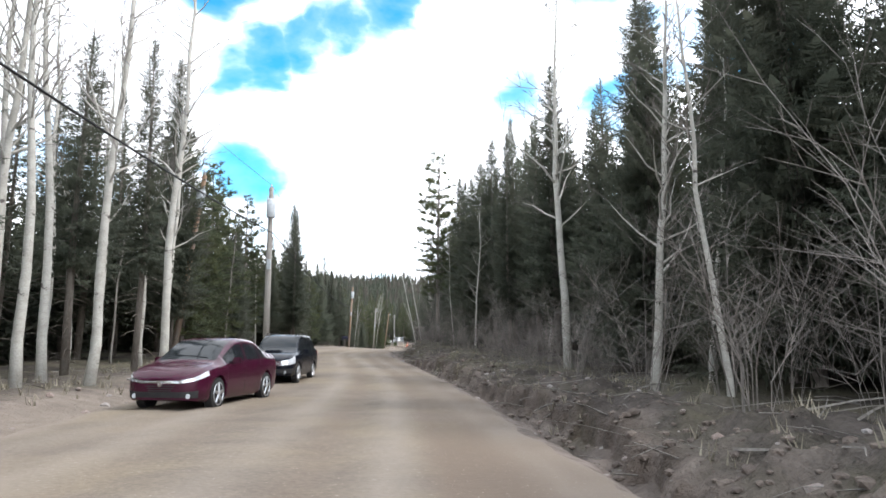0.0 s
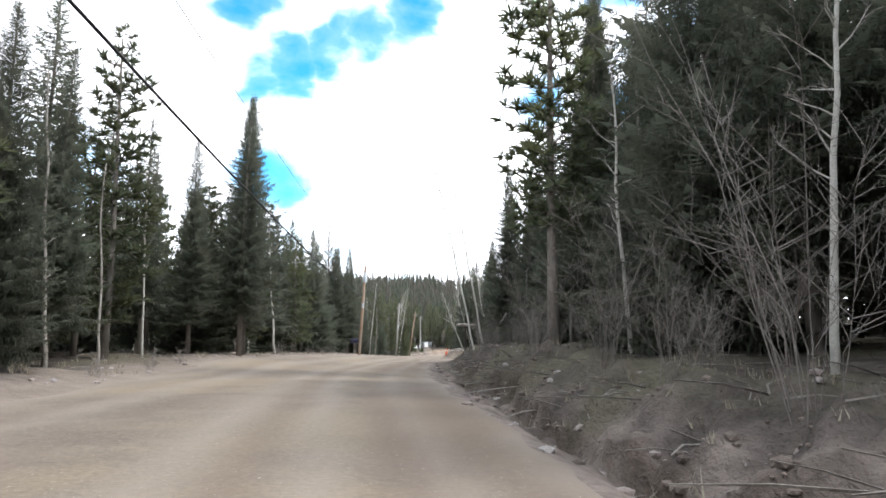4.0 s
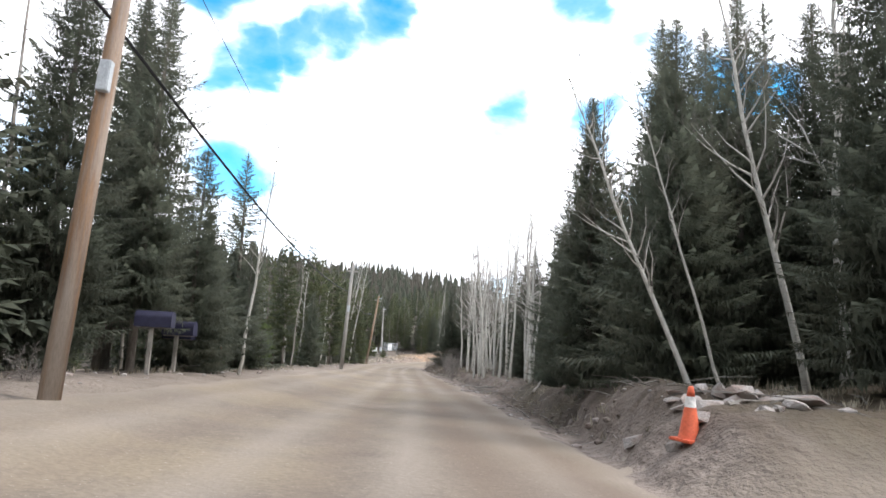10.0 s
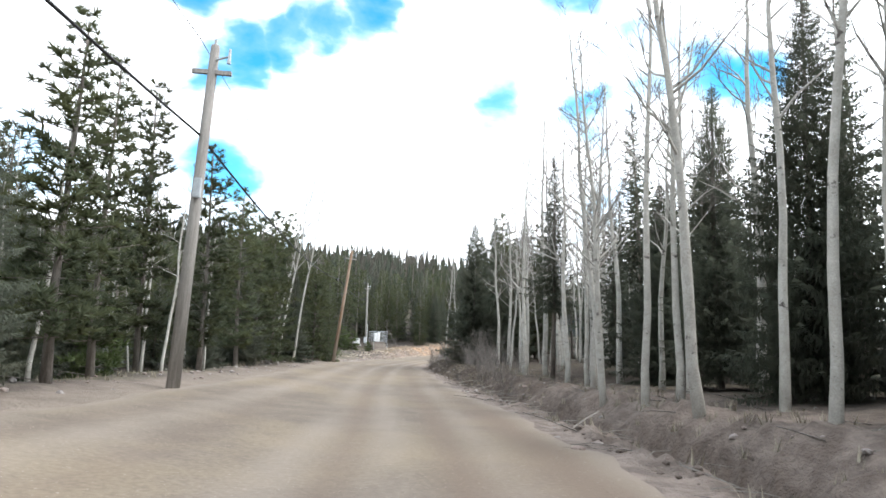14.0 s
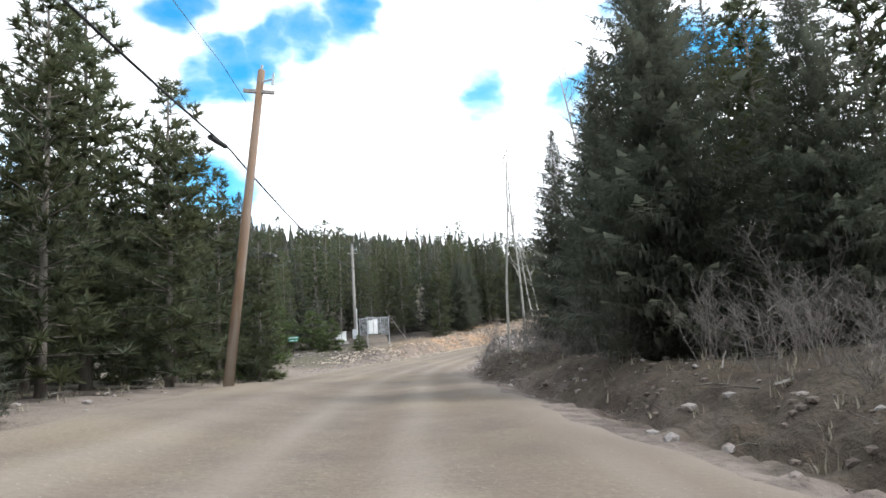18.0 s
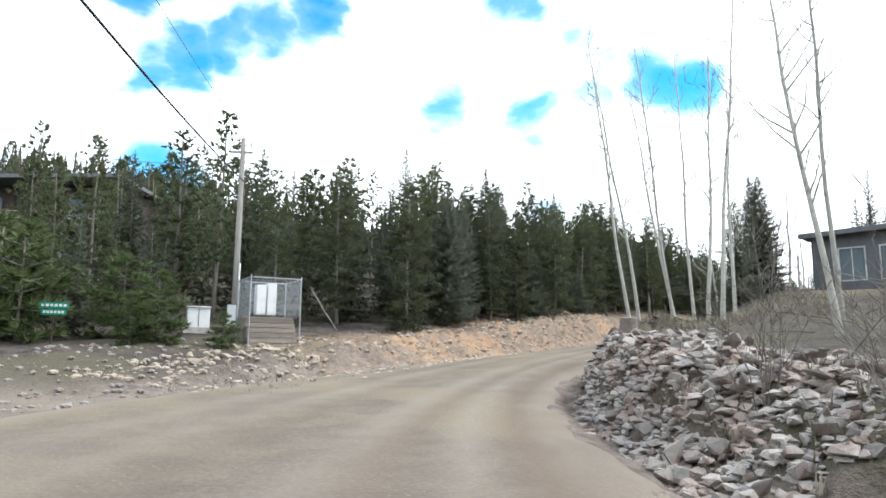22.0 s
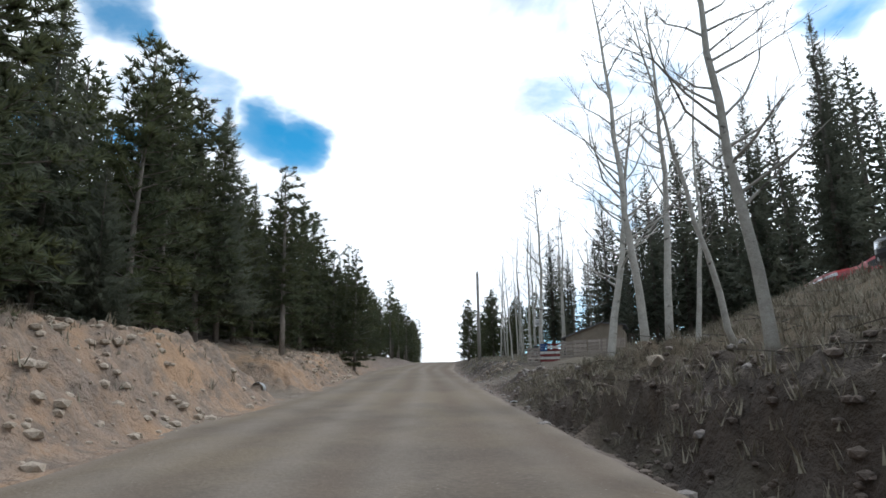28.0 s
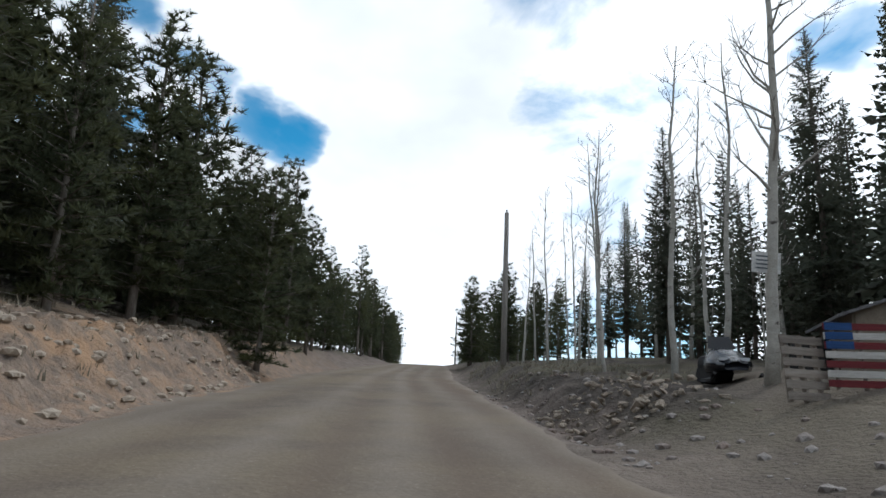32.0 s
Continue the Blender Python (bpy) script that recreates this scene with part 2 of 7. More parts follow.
# ---- plan: the road's line, its ground level, and the ground on both sides ----
CENTRE = np.array([(3.0, -40, 0.5), (1.0, -15, 0.3), (0, 0, 0.13), (-0.6, 10, -0.05), (-1.3, 20, -0.09), (-2.5, 29.9, 0.01), (-4.2, 39.7, 0.24),
                   (-5.7, 49.6, 0.40), (-6.6, 59.6, 0.41), (-7.0, 69.6, 0.37), (-7.2, 79.6, 0.35), (-7.4, 99.6, 0.27),
                   (-7.4, 119.6, -0.03), (-7.4, 139.6, -0.35), (-7.9, 159.6, -0.65), (-8.1, 179.6, -0.77), (-8.1, 199.6, -0.96),
                   (-7.5, 209.5, -1.10), (-5.7, 219.4, -1.02), (-2.2, 228.7, -0.60), (2.8, 237.4, -0.03), (8.86, 245.22, 0.52), (15.15, 253.02, 1.1), (21.45, 260.81, 1.65), (27.75, 268.6, 2.25), (46.41, 291.79, 4.35), (80.0, 328.69, 7.8), (117.08, 369.62, 8.6), (251.12, 516.65, 6.0)])
_seg = np.hypot(*np.diff(CENTRE[:, :2], axis=0).T)
_s0 = np.r_[0, np.cumsum(_seg)]
_s0 = _s0 - _s0[2]
S_LINE = np.arange(-39, 520, 1.0)


def _smooth(a, n=9):
    p = np.r_[2 * a[0] - a[n // 2:0:-1], a, 2 * a[-1] - a[-2:-n // 2 - 1:-1]]
    return np.convolve(p, np.ones(n) / n, "valid")


LINE = np.stack([_smooth(np.interp(S_LINE, _s0, CENTRE[:, i])) for i in range(3)], 1)
TAN = np.gradient(LINE[:, :2], axis=0)
TAN /= np.hypot(*TAN.T)[:, None]


def to_sd(x, y):
    """Distance along the road and to the right of its line, for arrays of places."""
    x, y = np.ravel(x).astype(float), np.ravel(y).astype(float)
    s, d = np.empty_like(x), np.empty_like(x)
    for a in range(0, len(x), 20000):
        xs, ys = x[a:a + 20000], y[a:a + 20000]
        i = ((xs[:, None] - LINE[None, :, 0]) ** 2 + (ys[:, None] - LINE[None, :, 1]) ** 2).argmin(1)
        vx, vy = xs - LINE[i, 0], ys - LINE[i, 1]
        s[a:a + 20000] = S_LINE[i] + vx * TAN[i, 0] + vy * TAN[i, 1]
        d[a:a + 20000] = vx * TAN[i, 1] - vy * TAN[i, 0]
    return s, d


def sstep(a, b, v):
    v = np.clip((v - a) / (b - a), 0, 1)
    return v * v * (3 - 2 * v)


def tab(s, *pairs):
    return np.interp(s, [p[0] for p in pairs], [p[1] for p in pairs])


def edge_r(s):
    return tab(s, (-40, 2.2), (0, 2.1), (60, 2.6), (150, 2.7), (190, 2.1), (216, 1.75), (223, 1.45), (234, 1.5), (243, 2.4), (300, 2.7))


def edge_l(s):
    return tab(s, (-40, -6.2), (0, -6.0), (30, -6.0), (44, -5.4), (58, -6.2), (80, -6.1), (98, -5.3), (125, -5.1), (155, -5.2), (185, -5.7), (200, -6.8), (212, -8.0), (222, -7.8), (232, -6.2), (242, -4.6), (400, -4.6))


def road_z(s):
    return np.interp(s, S_LINE, LINE[:, 2])


def rough_noise(x, y):
    return (0.5 * np.sin(0.9 * x + 1.7 * np.sin(0.35 * y)) * np.sin(0.8 * y + 1.3 * np.sin(0.4 * x + 2))
            + 0.3 * np.sin(2.1 * x + 0.7 * y + 1.1) * np.sin(1.9 * y - 0.6 * x)
            + 0.2 * np.sin(4.3 * x - 1.1 * y) * np.sin(3.9 * y + 0.9 * x + 0.5))


def lumps(x, y, size):
    """Smooth value noise from 0 to 1."""
    x, y = x / size, y / size
    i, j = np.floor(x), np.floor(y)
    u, v = x - i, y - j
    u, v = u * u * (3 - 2 * u), v * v * (3 - 2 * v)

    def rnd(a, b):
        t = np.sin(a * 127.1 + b * 311.7 + size * 74.7) * 43758.5453
        return t - np.floor(t)

    return (rnd(i, j) * (1 - u) + rnd(i + 1, j) * u) * (1 - v) + (rnd(i, j + 1) * (1 - u) + rnd(i + 1, j + 1) * u) * v


def drive_mask(s, d):
    """Side roads: a drive on the right, the side road on the left at the bend, a drive on both sides further up."""
    a = sstep(88, 90.5, s) * (1 - sstep(97, 99.5, s)) * (d > 0)
    b = sstep(207, 211, s) * (1 - sstep(219.5, 222.5, s)) * (d < 0)
    c = sstep(278.2, 280, s) * (1 - sstep(0, 2.5, s - 283.0 - 2.2 * np.clip(d - 5.5, 0, 5))) * (d > 0) * (1 - sstep(16, 20, d))
    e = sstep(269, 270.5, s) * (1 - sstep(273.5, 276, s)) * (d < 0) * (1 - sstep(7, 10, -d))
    f = sstep(124, 127, s) * (1 - sstep(132, 135, s)) * (d < 0) * (1 - sstep(22, 27, -d))
    return np.clip(a + b + c + e + f, 0, 1)


def ditch_out(s):
    """How far the ditch keeps off the road's right edge."""
    return tab(s, (-40, 0), (40, .1), (60, .7), (84, .7), (87, 0), (101, 0), (109, .9), (118, 1.2), (160, 1.3), (180, .5), (200, 0))


def lip_at(x, y, s):
    """The ragged upper edge of the ditch, as a distance from the road's edge."""
    cone_bank = sstep(95.5, 98.5, s) * (1 - sstep(107, 112, s))
    return 0.95 + ditch_out(s) + 0.25 * np.sin(s * 0.55 + 1.5 * np.sin(s * 0.21)) + 0.3 * (lumps(x, y, 0.6) - .5) - 0.5 * cone_bank


def ground_z(x, y):
    shape = np.shape(x)
    x, y = np.ravel(x).astype(float), np.ravel(y).astype(float)
    s, d = to_sd(x, y)
    z = road_z(s)
    dm = drive_mask(s, d)
    ur, ul = d - edge_r(s), edge_l(s) - d
    # right
    bank = tab(s, (-40, .3), (20, .35), (40, .6), (60, .95), (84, 1.0), (88, .45), (95, .45), (98, .7), (103, 1.0), (112, .6), (118, .3), (160, .25), (180, .5), (203, .6), (210, .7), (215, 1.0), (222, 1.1), (227, 1.4), (231, 1.75), (236, 1.5), (241, 1.0), (262, 1.0), (270, .8), (276, .6), (284, .75), (302, .9), (360, .6))
    plat = tab(s, (-40, .6), (20, .7), (60, 1.5), (88, 1.2), (95, 1.2), (103, 1.6), (118, .75), (160, .7), (180, 1.1), (203, 1.2), (210, 1.3), (217, 1.5), (226, 2.0), (231, 2.8), (250, 3.0), (264, 2.3), (275, 1.4), (292, 1.4), (310, 1.6), (360, 1.0))
    ditch = (0.10 + tab(s, (-40, .25), (84, .3), (87, 0), (99, 0), (103, .4), (118, .55), (160, .55), (180, .15), (225, .15), (262, .3), (272, .1), (292, .1)))
    out = ditch_out(s)
    steep = sstep(212, 218, s) * (1 - sstep(246, 262, s))
    sheer = sstep(226, 231, s) * (1 - sstep(236, 246, s))
    yard = sstep(236, 242, s) * (1 - sstep(262, 272, s))
    cone_bank = sstep(95.5, 98.5, s) * (1 - sstep(107, 112, s))
    hr = -ditch * np.exp(-((ur - 0.7 - out) / (0.42 + .25 * out)) ** 2) * (1 - dm) + bank * sstep(0.9 + out - 0.4 * steep - .4 * sheer - .85 * cone_bank, 2.6 + .6 * out - 0.9 * steep + 1.3 * sheer - 1.35 * cone_bank, ur) + (plat - bank) * sstep(2.6 - 1.2 * yard, 11 - 3.5 * yard, ur) + 0.02 * np.clip(ur - 11, 0, 60)
    # left
    bl = tab(s, (-40, .30), (50, .35), (60, .14), (100, .14), (193, .14), (202, .22), (222, .25), (227, .55), (232, 0.9), (238, 1.1), (246, 1.45), (256, 2.0), (265, 2.1), (268.5, 1.6), (270.5, .3), (273.5, .3), (276.5, 1.4), (283.5, 1.5), (300, 1.5), (360, .8))
    pl = tab(s, (-40, .3), (50, .4), (60, .2), (100, .2), (122, -.6), (165, -.6), (186, .2), (200, .5), (222, .9), (232, 1.4), (240, 1.9), (256, 3.2), (270, 3.2), (300, 3.0), (360, 1.5))
    rise = sstep(55, 65, s) * (1 - sstep(193, 202, s))
    hl = bl * sstep(0.15 - .1 * rise, 2.3 - .4 * rise, ul) + (pl - bl) * sstep(2.3, 9, ul) + tab(s, (-40, -.01), (105, -.01), (122, -.05), (168, -.05), (190, -.01), (225, .03), (240, .10), (360, .06)) * np.clip(ul - 9, 0, 120)
    h = np.where(d > 0, np.where(ur > 0, hr, 0), np.where(ul > 0, hl, 0))
    flat = np.where(d > 0, 0.012 * np.clip(ur, 0, 40), 0.008 * np.clip(ul, 0, 40) + 0.02 - .055 * np.clip(ul - 2, 0, 30) * (s < 150))
    flat = flat + np.where((d > 0) & (s > 270), 1.25 * sstep(0.3, 6.5, ur), 0)
    flat = flat + np.where((d > 0) & (s < 110), 0.05 * np.clip(ur, 0, 20), 0)
    h = h * (1 - dm) + flat * dm
    h = h + np.where(d < 0, .42 * rise * sstep(1.2, 5.6, -d), 0)
    off = np.maximum(ur, ul)
    h = h + rough_noise(x, y) * (0.012 + 0.13 * sstep(0.3, 3, off) * (1 - 0.8 * dm) + 0.25 * sstep(14, 50, off))
    # eroded lip and clods along the right bank, clods on the left cut
    lip = lip_at(x, y, s)
    amp = tab(s, (-40, .36), (84, .36), (87, 0), (98, .05), (108, .36), (160, .36), (185, .15), (212, .15), (228, .4), (262, .40), (270, 0))
    e_r = ur - lip
    h = h + np.where(d > 0, amp * sstep(-.06, .08, e_r) * np.exp(-np.clip(e_r, 0, 9) / 1.1) * (1 - dm), 0)
    clod = (lumps(x, y, 0.45) - .5) * .5 + (lumps(x, y, 0.23) - .5) * .55 + (lumps(x, y, 1.1) - .5) * .3
    rag = np.where(d > 0, tab(s, (-40, .55), (84, .55), (88, .08), (98, .1), (108, .55), (185, .4), (215, .6), (228, .9), (262, .9), (275, .2)), tab(s, (-40, .08), (222, .15), (230, .7), (300, .6), (330, .1)))
    h = h + clod * rag * sstep(.1, .9, off) * (1 - sstep(3.0, 4.2, off)) * (1 - dm)
    h = h + .6 * np.exp(-((x - 23) / 6) ** 2 - ((y - 245.5) / 6) ** 2) * sstep(3, 8, off)
    # far hills
    for cx, cy, rx, ry, hz in ((-75, 345, 60, 55, 12), (-190, 235, 70, 130, 30), (-40, 460, 120, 70, 22), (-260, 60, 90, 120, 20), (260, 120, 110, 200, 18)):
        h = h + hz * np.exp(-((x - cx) / rx) ** 2 - ((y - cy) / ry) ** 2) * sstep(14, 60, off)
    far = np.hypot(x - 0, y - 130)
    z = z * (1 - sstep(300, 900, far))
    h = h - 8 * sstep(500, 1500, far)
    return (z + h).reshape(shape)


def gz(x, y):
    return float(ground_z(np.array([x]), np.array([y]))[0])


def at(s, d, h=0.0, sunk=0.0):
    """World place at s along the road, d to its right, h above the ground there."""
    i = int(np.clip(round(s) + 39, 0, len(LINE) - 1))
    f = s - S_LINE[i]
    x = LINE[i, 0] + TAN[i, 0] * f + TAN[i, 1] * d
    y = LINE[i, 1] + TAN[i, 1] * f - TAN[i, 0] * d
    return Vector((x, y, gz(x, y) + h - sunk))


def at_many(s, d):
    """Ground places for arrays of s and d."""
    s, d = np.asarray(s, float), np.asarray(d, float)
    i = np.clip(np.round(s) + 39, 0, len(LINE) - 1).astype(int)
    f = s - S_LINE[i]
    x = LINE[i, 0] + TAN[i, 0] * f + TAN[i, 1] * d
    y = LINE[i, 1] + TAN[i, 1] * f - TAN[i, 0] * d
    return np.stack([x, y, ground_z(x, y)], 1)


def heading(s):
    """Degrees by which the road's direction is turned from +y, to the left."""
    i = int(np.clip(round(s) + 39, 0, len(LINE) - 1))
    return math.degrees(math.atan2(-TAN[i, 0], TAN[i, 1]))


# ---- mesh tools ----
class Build:
    """Gathers vertices and faces for one mesh."""

    def __init__(self):
        self.v, self.f = [], []

    def face(self, *pts):
        n = len(self.v)
        self.v += [tuple(p) for p in pts]
        self.f.append(tuple(range(n, n + len(pts))))

    def tube(self, pts, radii, n=5, cap=True):
        rings = []
        for i, p in enumerate(pts):
            p = Vector(p)
            a = Vector(pts[min(i + 1, len(pts) - 1)]) - Vector(pts[max(i - 1, 0)])
            a = a.normalized() if a.length > 1e-6 else Vector((0, 0, 1))
            u = a.cross(Vector((0.31, 0.95, 0.05))).normalized()
            w = a.cross(u)
            base = len(self.v)
            for k in range(n):
                t = 2 * math.pi * k / n
                self.v.append(tuple(p + (u * math.cos(t) + w * math.sin(t)) * radii[i]))
            rings.append(base)
        for r0, r1 in zip(rings, rings[1:]):
            for k in range(n):
                self.f.append((r0 + k, r0 + (k + 1) % n, r1 + (k + 1) % n, r1 + k))
        if cap:
            self.f.append(tuple(rings[0] + k for k in reversed(range(n))))
            self.f.append(tuple(rings[-1] + k for k in range(n)))

    def box(self, c, size, m=None, taper=1.0):
        x, y, z = (v / 2 for v in size)
        pts = [Vector((sx * x * (taper if sz > 0 else 1), sy * y * (taper if sz > 0 else 1), sz * z)) for sz in (-1, 1) for sy in (-1, 1) for sx in (-1, 1)]
        b = len(self.v)
        for p in pts:
            q = (m @ p if m else p) + Vector(c)
            self.v.append(tuple(q))
        for q in ((0, 2, 3, 1), (4, 5, 7, 6), (0, 1, 5, 4), (2, 6, 7, 3), (0, 4, 6, 2), (1, 3, 7, 5)):
            self.f.append(tuple(b + k for k in q))

    def prism(self, outline, y0, y1):
        """An outline in x, z pushed along y."""
        n, b = len(outline), len(self.v)
        self.v += [(x, y0, z) for x, z in outline] + [(x, y1, z) for x, z in outline]
        self.f.append(tuple(b + k for k in range(n)))
        self.f.append(tuple(b + n + k for k in reversed(range(n))))
        for k in range(n):
            self.f.append((b + k, b + n + k, b + n + (k + 1) % n, b + (k + 1) % n))

    def mesh(self, name, material, smooth=False):
        me = bpy.data.meshes.new(name)
        me.from_pydata(self.v, [], self.f)
        me.materials.append(material)
        if smooth:
            me.polygons.foreach_set("use_smooth", [True] * len(me.polygons))
        me.update()
        return me


def part(name, build, material, parent, label="", smooth=False, bevel=0.0):
    """One mesh object under a thing or a part; build: a Build or a mesh."""
    me = build if isinstance(build, bpy.types.Mesh) else build.mesh(name, material, smooth)
    if bevel:
        bm = bmesh.new()
        bm.from_mesh(me)
        bmesh.ops.remove_doubles(bm, verts=bm.verts, dist=1e-5)
        bmesh.ops.recalc_face_normals(bm, faces=bm.faces)
        bmesh.ops.bevel(bm, geom=[e for e in bm.edges if len(e.link_faces) == 2 and e.calc_face_angle(0) > 0.5], offset=bevel, segments=2, affect="EDGES", clamp_overlap=True)
        bm.to_mesh(me)
        bm.free()
    ob = new(name, me)
    ob.parent = parent
    if label:
        ob["label"] = label
    return ob


def thing(name, label, category, m=None, group=""):
    ob = new(name)
    ob.empty_display_size = 0.2
    if m is not None:
        ob.matrix_basis = m
    return tagged(ob, label, category, group)


def place(s, d, turn=0.0, h=0.0):
    """A pose at s, d of the plan whose y axis runs along the road."""
    p = at(s, d, h)
    return pose(p.x, p.y, p.z, 0, 0, heading(s) + turn)


# ---- ground and road ----
def axis(fine0, fine1, step, reach):
    out = list(np.arange(fine0, fine1 + 1e-6, step))
    w, lo, hi = step, fine0, fine1
    while hi < reach:
        w *= 1.22
        lo, hi = lo - w, hi + w
        out = [lo] + out + [hi]
    return np.array(out)


def grid_mesh(name, X, Y, Z):
    ny, nx = X.shape
    me = bpy.data.meshes.new(name)
    co = np.stack([X, Y, Z], -1).reshape(-1, 3)
    i = np.arange(ny * nx).reshape(ny, nx)
    q = np.stack([i[:-1, :-1], i[:-1, 1:], i[1:, 1:], i[1:, :-1]], -1).reshape(-1, 4)
    me.vertices.add(len(co))
    me.vertices.foreach_set("co", co.ravel())
    me.loops.add(q.size)
    me.loops.foreach_set("vertex_index", q.ravel())
    me.polygons.add(len(q))
    me.polygons.foreach_set("loop_start", np.arange(0, q.size, 4))
    me.update(calc_edges=True)
    me.polygons.foreach_set("use_smooth", np.ones(len(q), bool))
    return me


def zone(me, name, values):
    a = me.attributes.new(name, "FLOAT", "POINT")
    a.data.foreach_set("value", np.ascontiguousarray(values, np.float32).ravel())


def ground_material():
    m, nt, b, col, blend, spread, noise_at = mat("forest_floor", (0.055, 0.047, 0.042), (0.115, 0.099, 0.087), 1.3, 0.95, bump=1.0, c3=(0.115, 0.105, 0.075), scale3=0.22, world=True, fine=9.0, spec=0.1, bdist=0.10)

    def attr(n):
        a = nt.nodes.new("ShaderNodeAttribute")
        a.attribute_name = n
        return a.outputs["Fac"]

    verge = blend(spread(noise_at(2.2), .35, .65), (0.225, 0.188, 0.164), (0.128, 0.106, 0.092))
    cut = blend(spread(noise_at(0.8), .3, .7), (0.36, 0.24, 0.155), (0.25, 0.20, 0.16))
    cut = blend(spread(noise_at(7.0), .45, .75), cut, (0.38, 0.30, 0.23))
    cut = blend(spread(noise_at(2.3), .42, .62), cut, (0.19, 0.152, 0.124))
    cut = blend(spread(noise_at(0.35), .5, .62), cut, (0.37, 0.245, 0.155))
    drive = blend(spread(noise_at(0.7), .35, .65), (0.225, 0.192, 0.158), (0.175, 0.148, 0.122))
    grass = blend(spread(noise_at(1.5), .3, .7), (0.19, 0.155, 0.095), (0.12, 0.10, 0.07))
    c = blend(attr("grass"), col, grass)
    c = blend(attr("verge"), c, verge)
    # dark brown zone: bare earth together with painted-in shade of the ground
    c = blend(attr("soil_shade"), c, blend(spread(noise_at(3.0), .35, .65), (0.050, 0.038, 0.030), (0.088, 0.066, 0.050)))
    c = blend(attr("cut"), c, cut)
    c = blend(attr("drive"), c, drive)
    nt.links.new(c, b.inputs["Base Color"])
    return m


def paint_zones(me, X, Y, s, d):
    er, el = edge_r(s), edge_l(s)
    off = np.maximum(d - er, el - d)
    n = rough_noise(X * 0.8, Y * 0.8)
    crumbs = lumps(X, Y, .35) - .5
    wide_silt = .9 * sstep(98, 104, s) * (1 - sstep(160, 172, s))
    far_silt = 3.6 * sstep(122, 134, s) * (1 - sstep(158, 170, s))
    silt = np.where(d > 0, 1 - sstep(0.4 + .3 * wide_silt + far_silt, 1.8 + wide_silt + 1.5 * far_silt, off + 0.7 * n + .9 * crumbs), 1 - sstep(0.8, 3.2, off + 1.0 * n))
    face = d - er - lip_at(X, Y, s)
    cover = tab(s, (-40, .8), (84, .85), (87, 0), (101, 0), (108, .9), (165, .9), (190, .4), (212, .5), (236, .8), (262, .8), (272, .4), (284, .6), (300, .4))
    # a darker band along the ditch's upper face
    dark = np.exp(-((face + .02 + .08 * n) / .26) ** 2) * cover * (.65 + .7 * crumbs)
    # brown earth right of the road, with shade by woods and mound painted in
    earth_shade = tab(s, (80, 0), (86, .45), (97, .5), (100, .8), (112, .8), (120, .4), (150, .4), (160, .85), (203, .85), (210, .2), (214, 0), (250, 0), (258, .75), (276, .75), (278.5, 0)) * sstep(.3, 1.2, off + .4 * n) * (1 - sstep(9, 13, off))
    zone(me, "soil_shade", np.clip(np.where(d > 0, np.maximum(dark, earth_shade * (.7 + .6 * crumbs)), 0), 0, 1))
    zone(me, "verge", silt * (1 - 0.75 * sstep(224, 230, s) * (1 - sstep(268, 276, s)) * (d > 0) * sstep(.3, .9, off)))
    zone(me, "cut", np.clip(sstep(226, 236, s) * (1 - sstep(300, 330, s)) * (d < 0) * (1 - sstep(4.0, 6.2, off + 1.0 * n)) * (0.75 + 0.35 * n), 0, 1))
    left_gravel = .8 * (d < 0) * (1 - sstep(.4, 2.2, off + .8 * n)) * (1 - sstep(212, 224, s))
    zone(me, "drive", np.maximum(drive_mask(s, d) * (1 - 0.5 * sstep(25, 40, off)) * (1 - .5 * (d > 0) * (s < 110) * sstep(1.5, 6, off + n)) * (1 - .5 * (d > 0) * (s > 240)), left_gravel))
    zone(me, "grass", np.clip((sstep(1.5, 3, off + .5 * n) * (d > 0) * (1 - sstep(9, 14, off)) * (sstep(225, 240, s) * (1 - sstep(272, 280, s)) + 0.8 * sstep(96, 99, s) * (1 - sstep(104, 112, s)))), 0, 1) * (0.7 + 0.5 * n))


def build_ground():
    xs, ys = axis(-42, 62, 0.8, 2500), axis(-12, 312, 0.8, 2500)
    X, Y = np.meshgrid(xs, ys)
    s, d = to_sd(X, Y)
    Z = ground_z(X, Y)
    s, d = s.reshape(X.shape), d.reshape(X.shape)
    er, el = edge_r(s), edge_l(s)
    inside = np.clip(np.minimum(er - d, d - el) / 0.8, 0, 1)
    under = np.clip(np.minimum(d - er + .6, 3.9 - (d - er)) / 0.7, 0, 1) * (s > -11) * (s < 299)
    under_l = np.clip(np.minimum(el - d + .6, 3.9 - (el - d)) / 0.7, 0, 1) * (s > 221) * (s < 299)
    Z = Z - 0.10 * inside - 0.35 * np.maximum(under, under_l)
    me = grid_mesh("ground", X, Y, Z)
    me.materials.append(GROUND_MAT)
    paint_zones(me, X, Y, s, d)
    tagged(new("ground", me), "bare forest floor with dirt verges and dry grass", "ground", kind="structure")


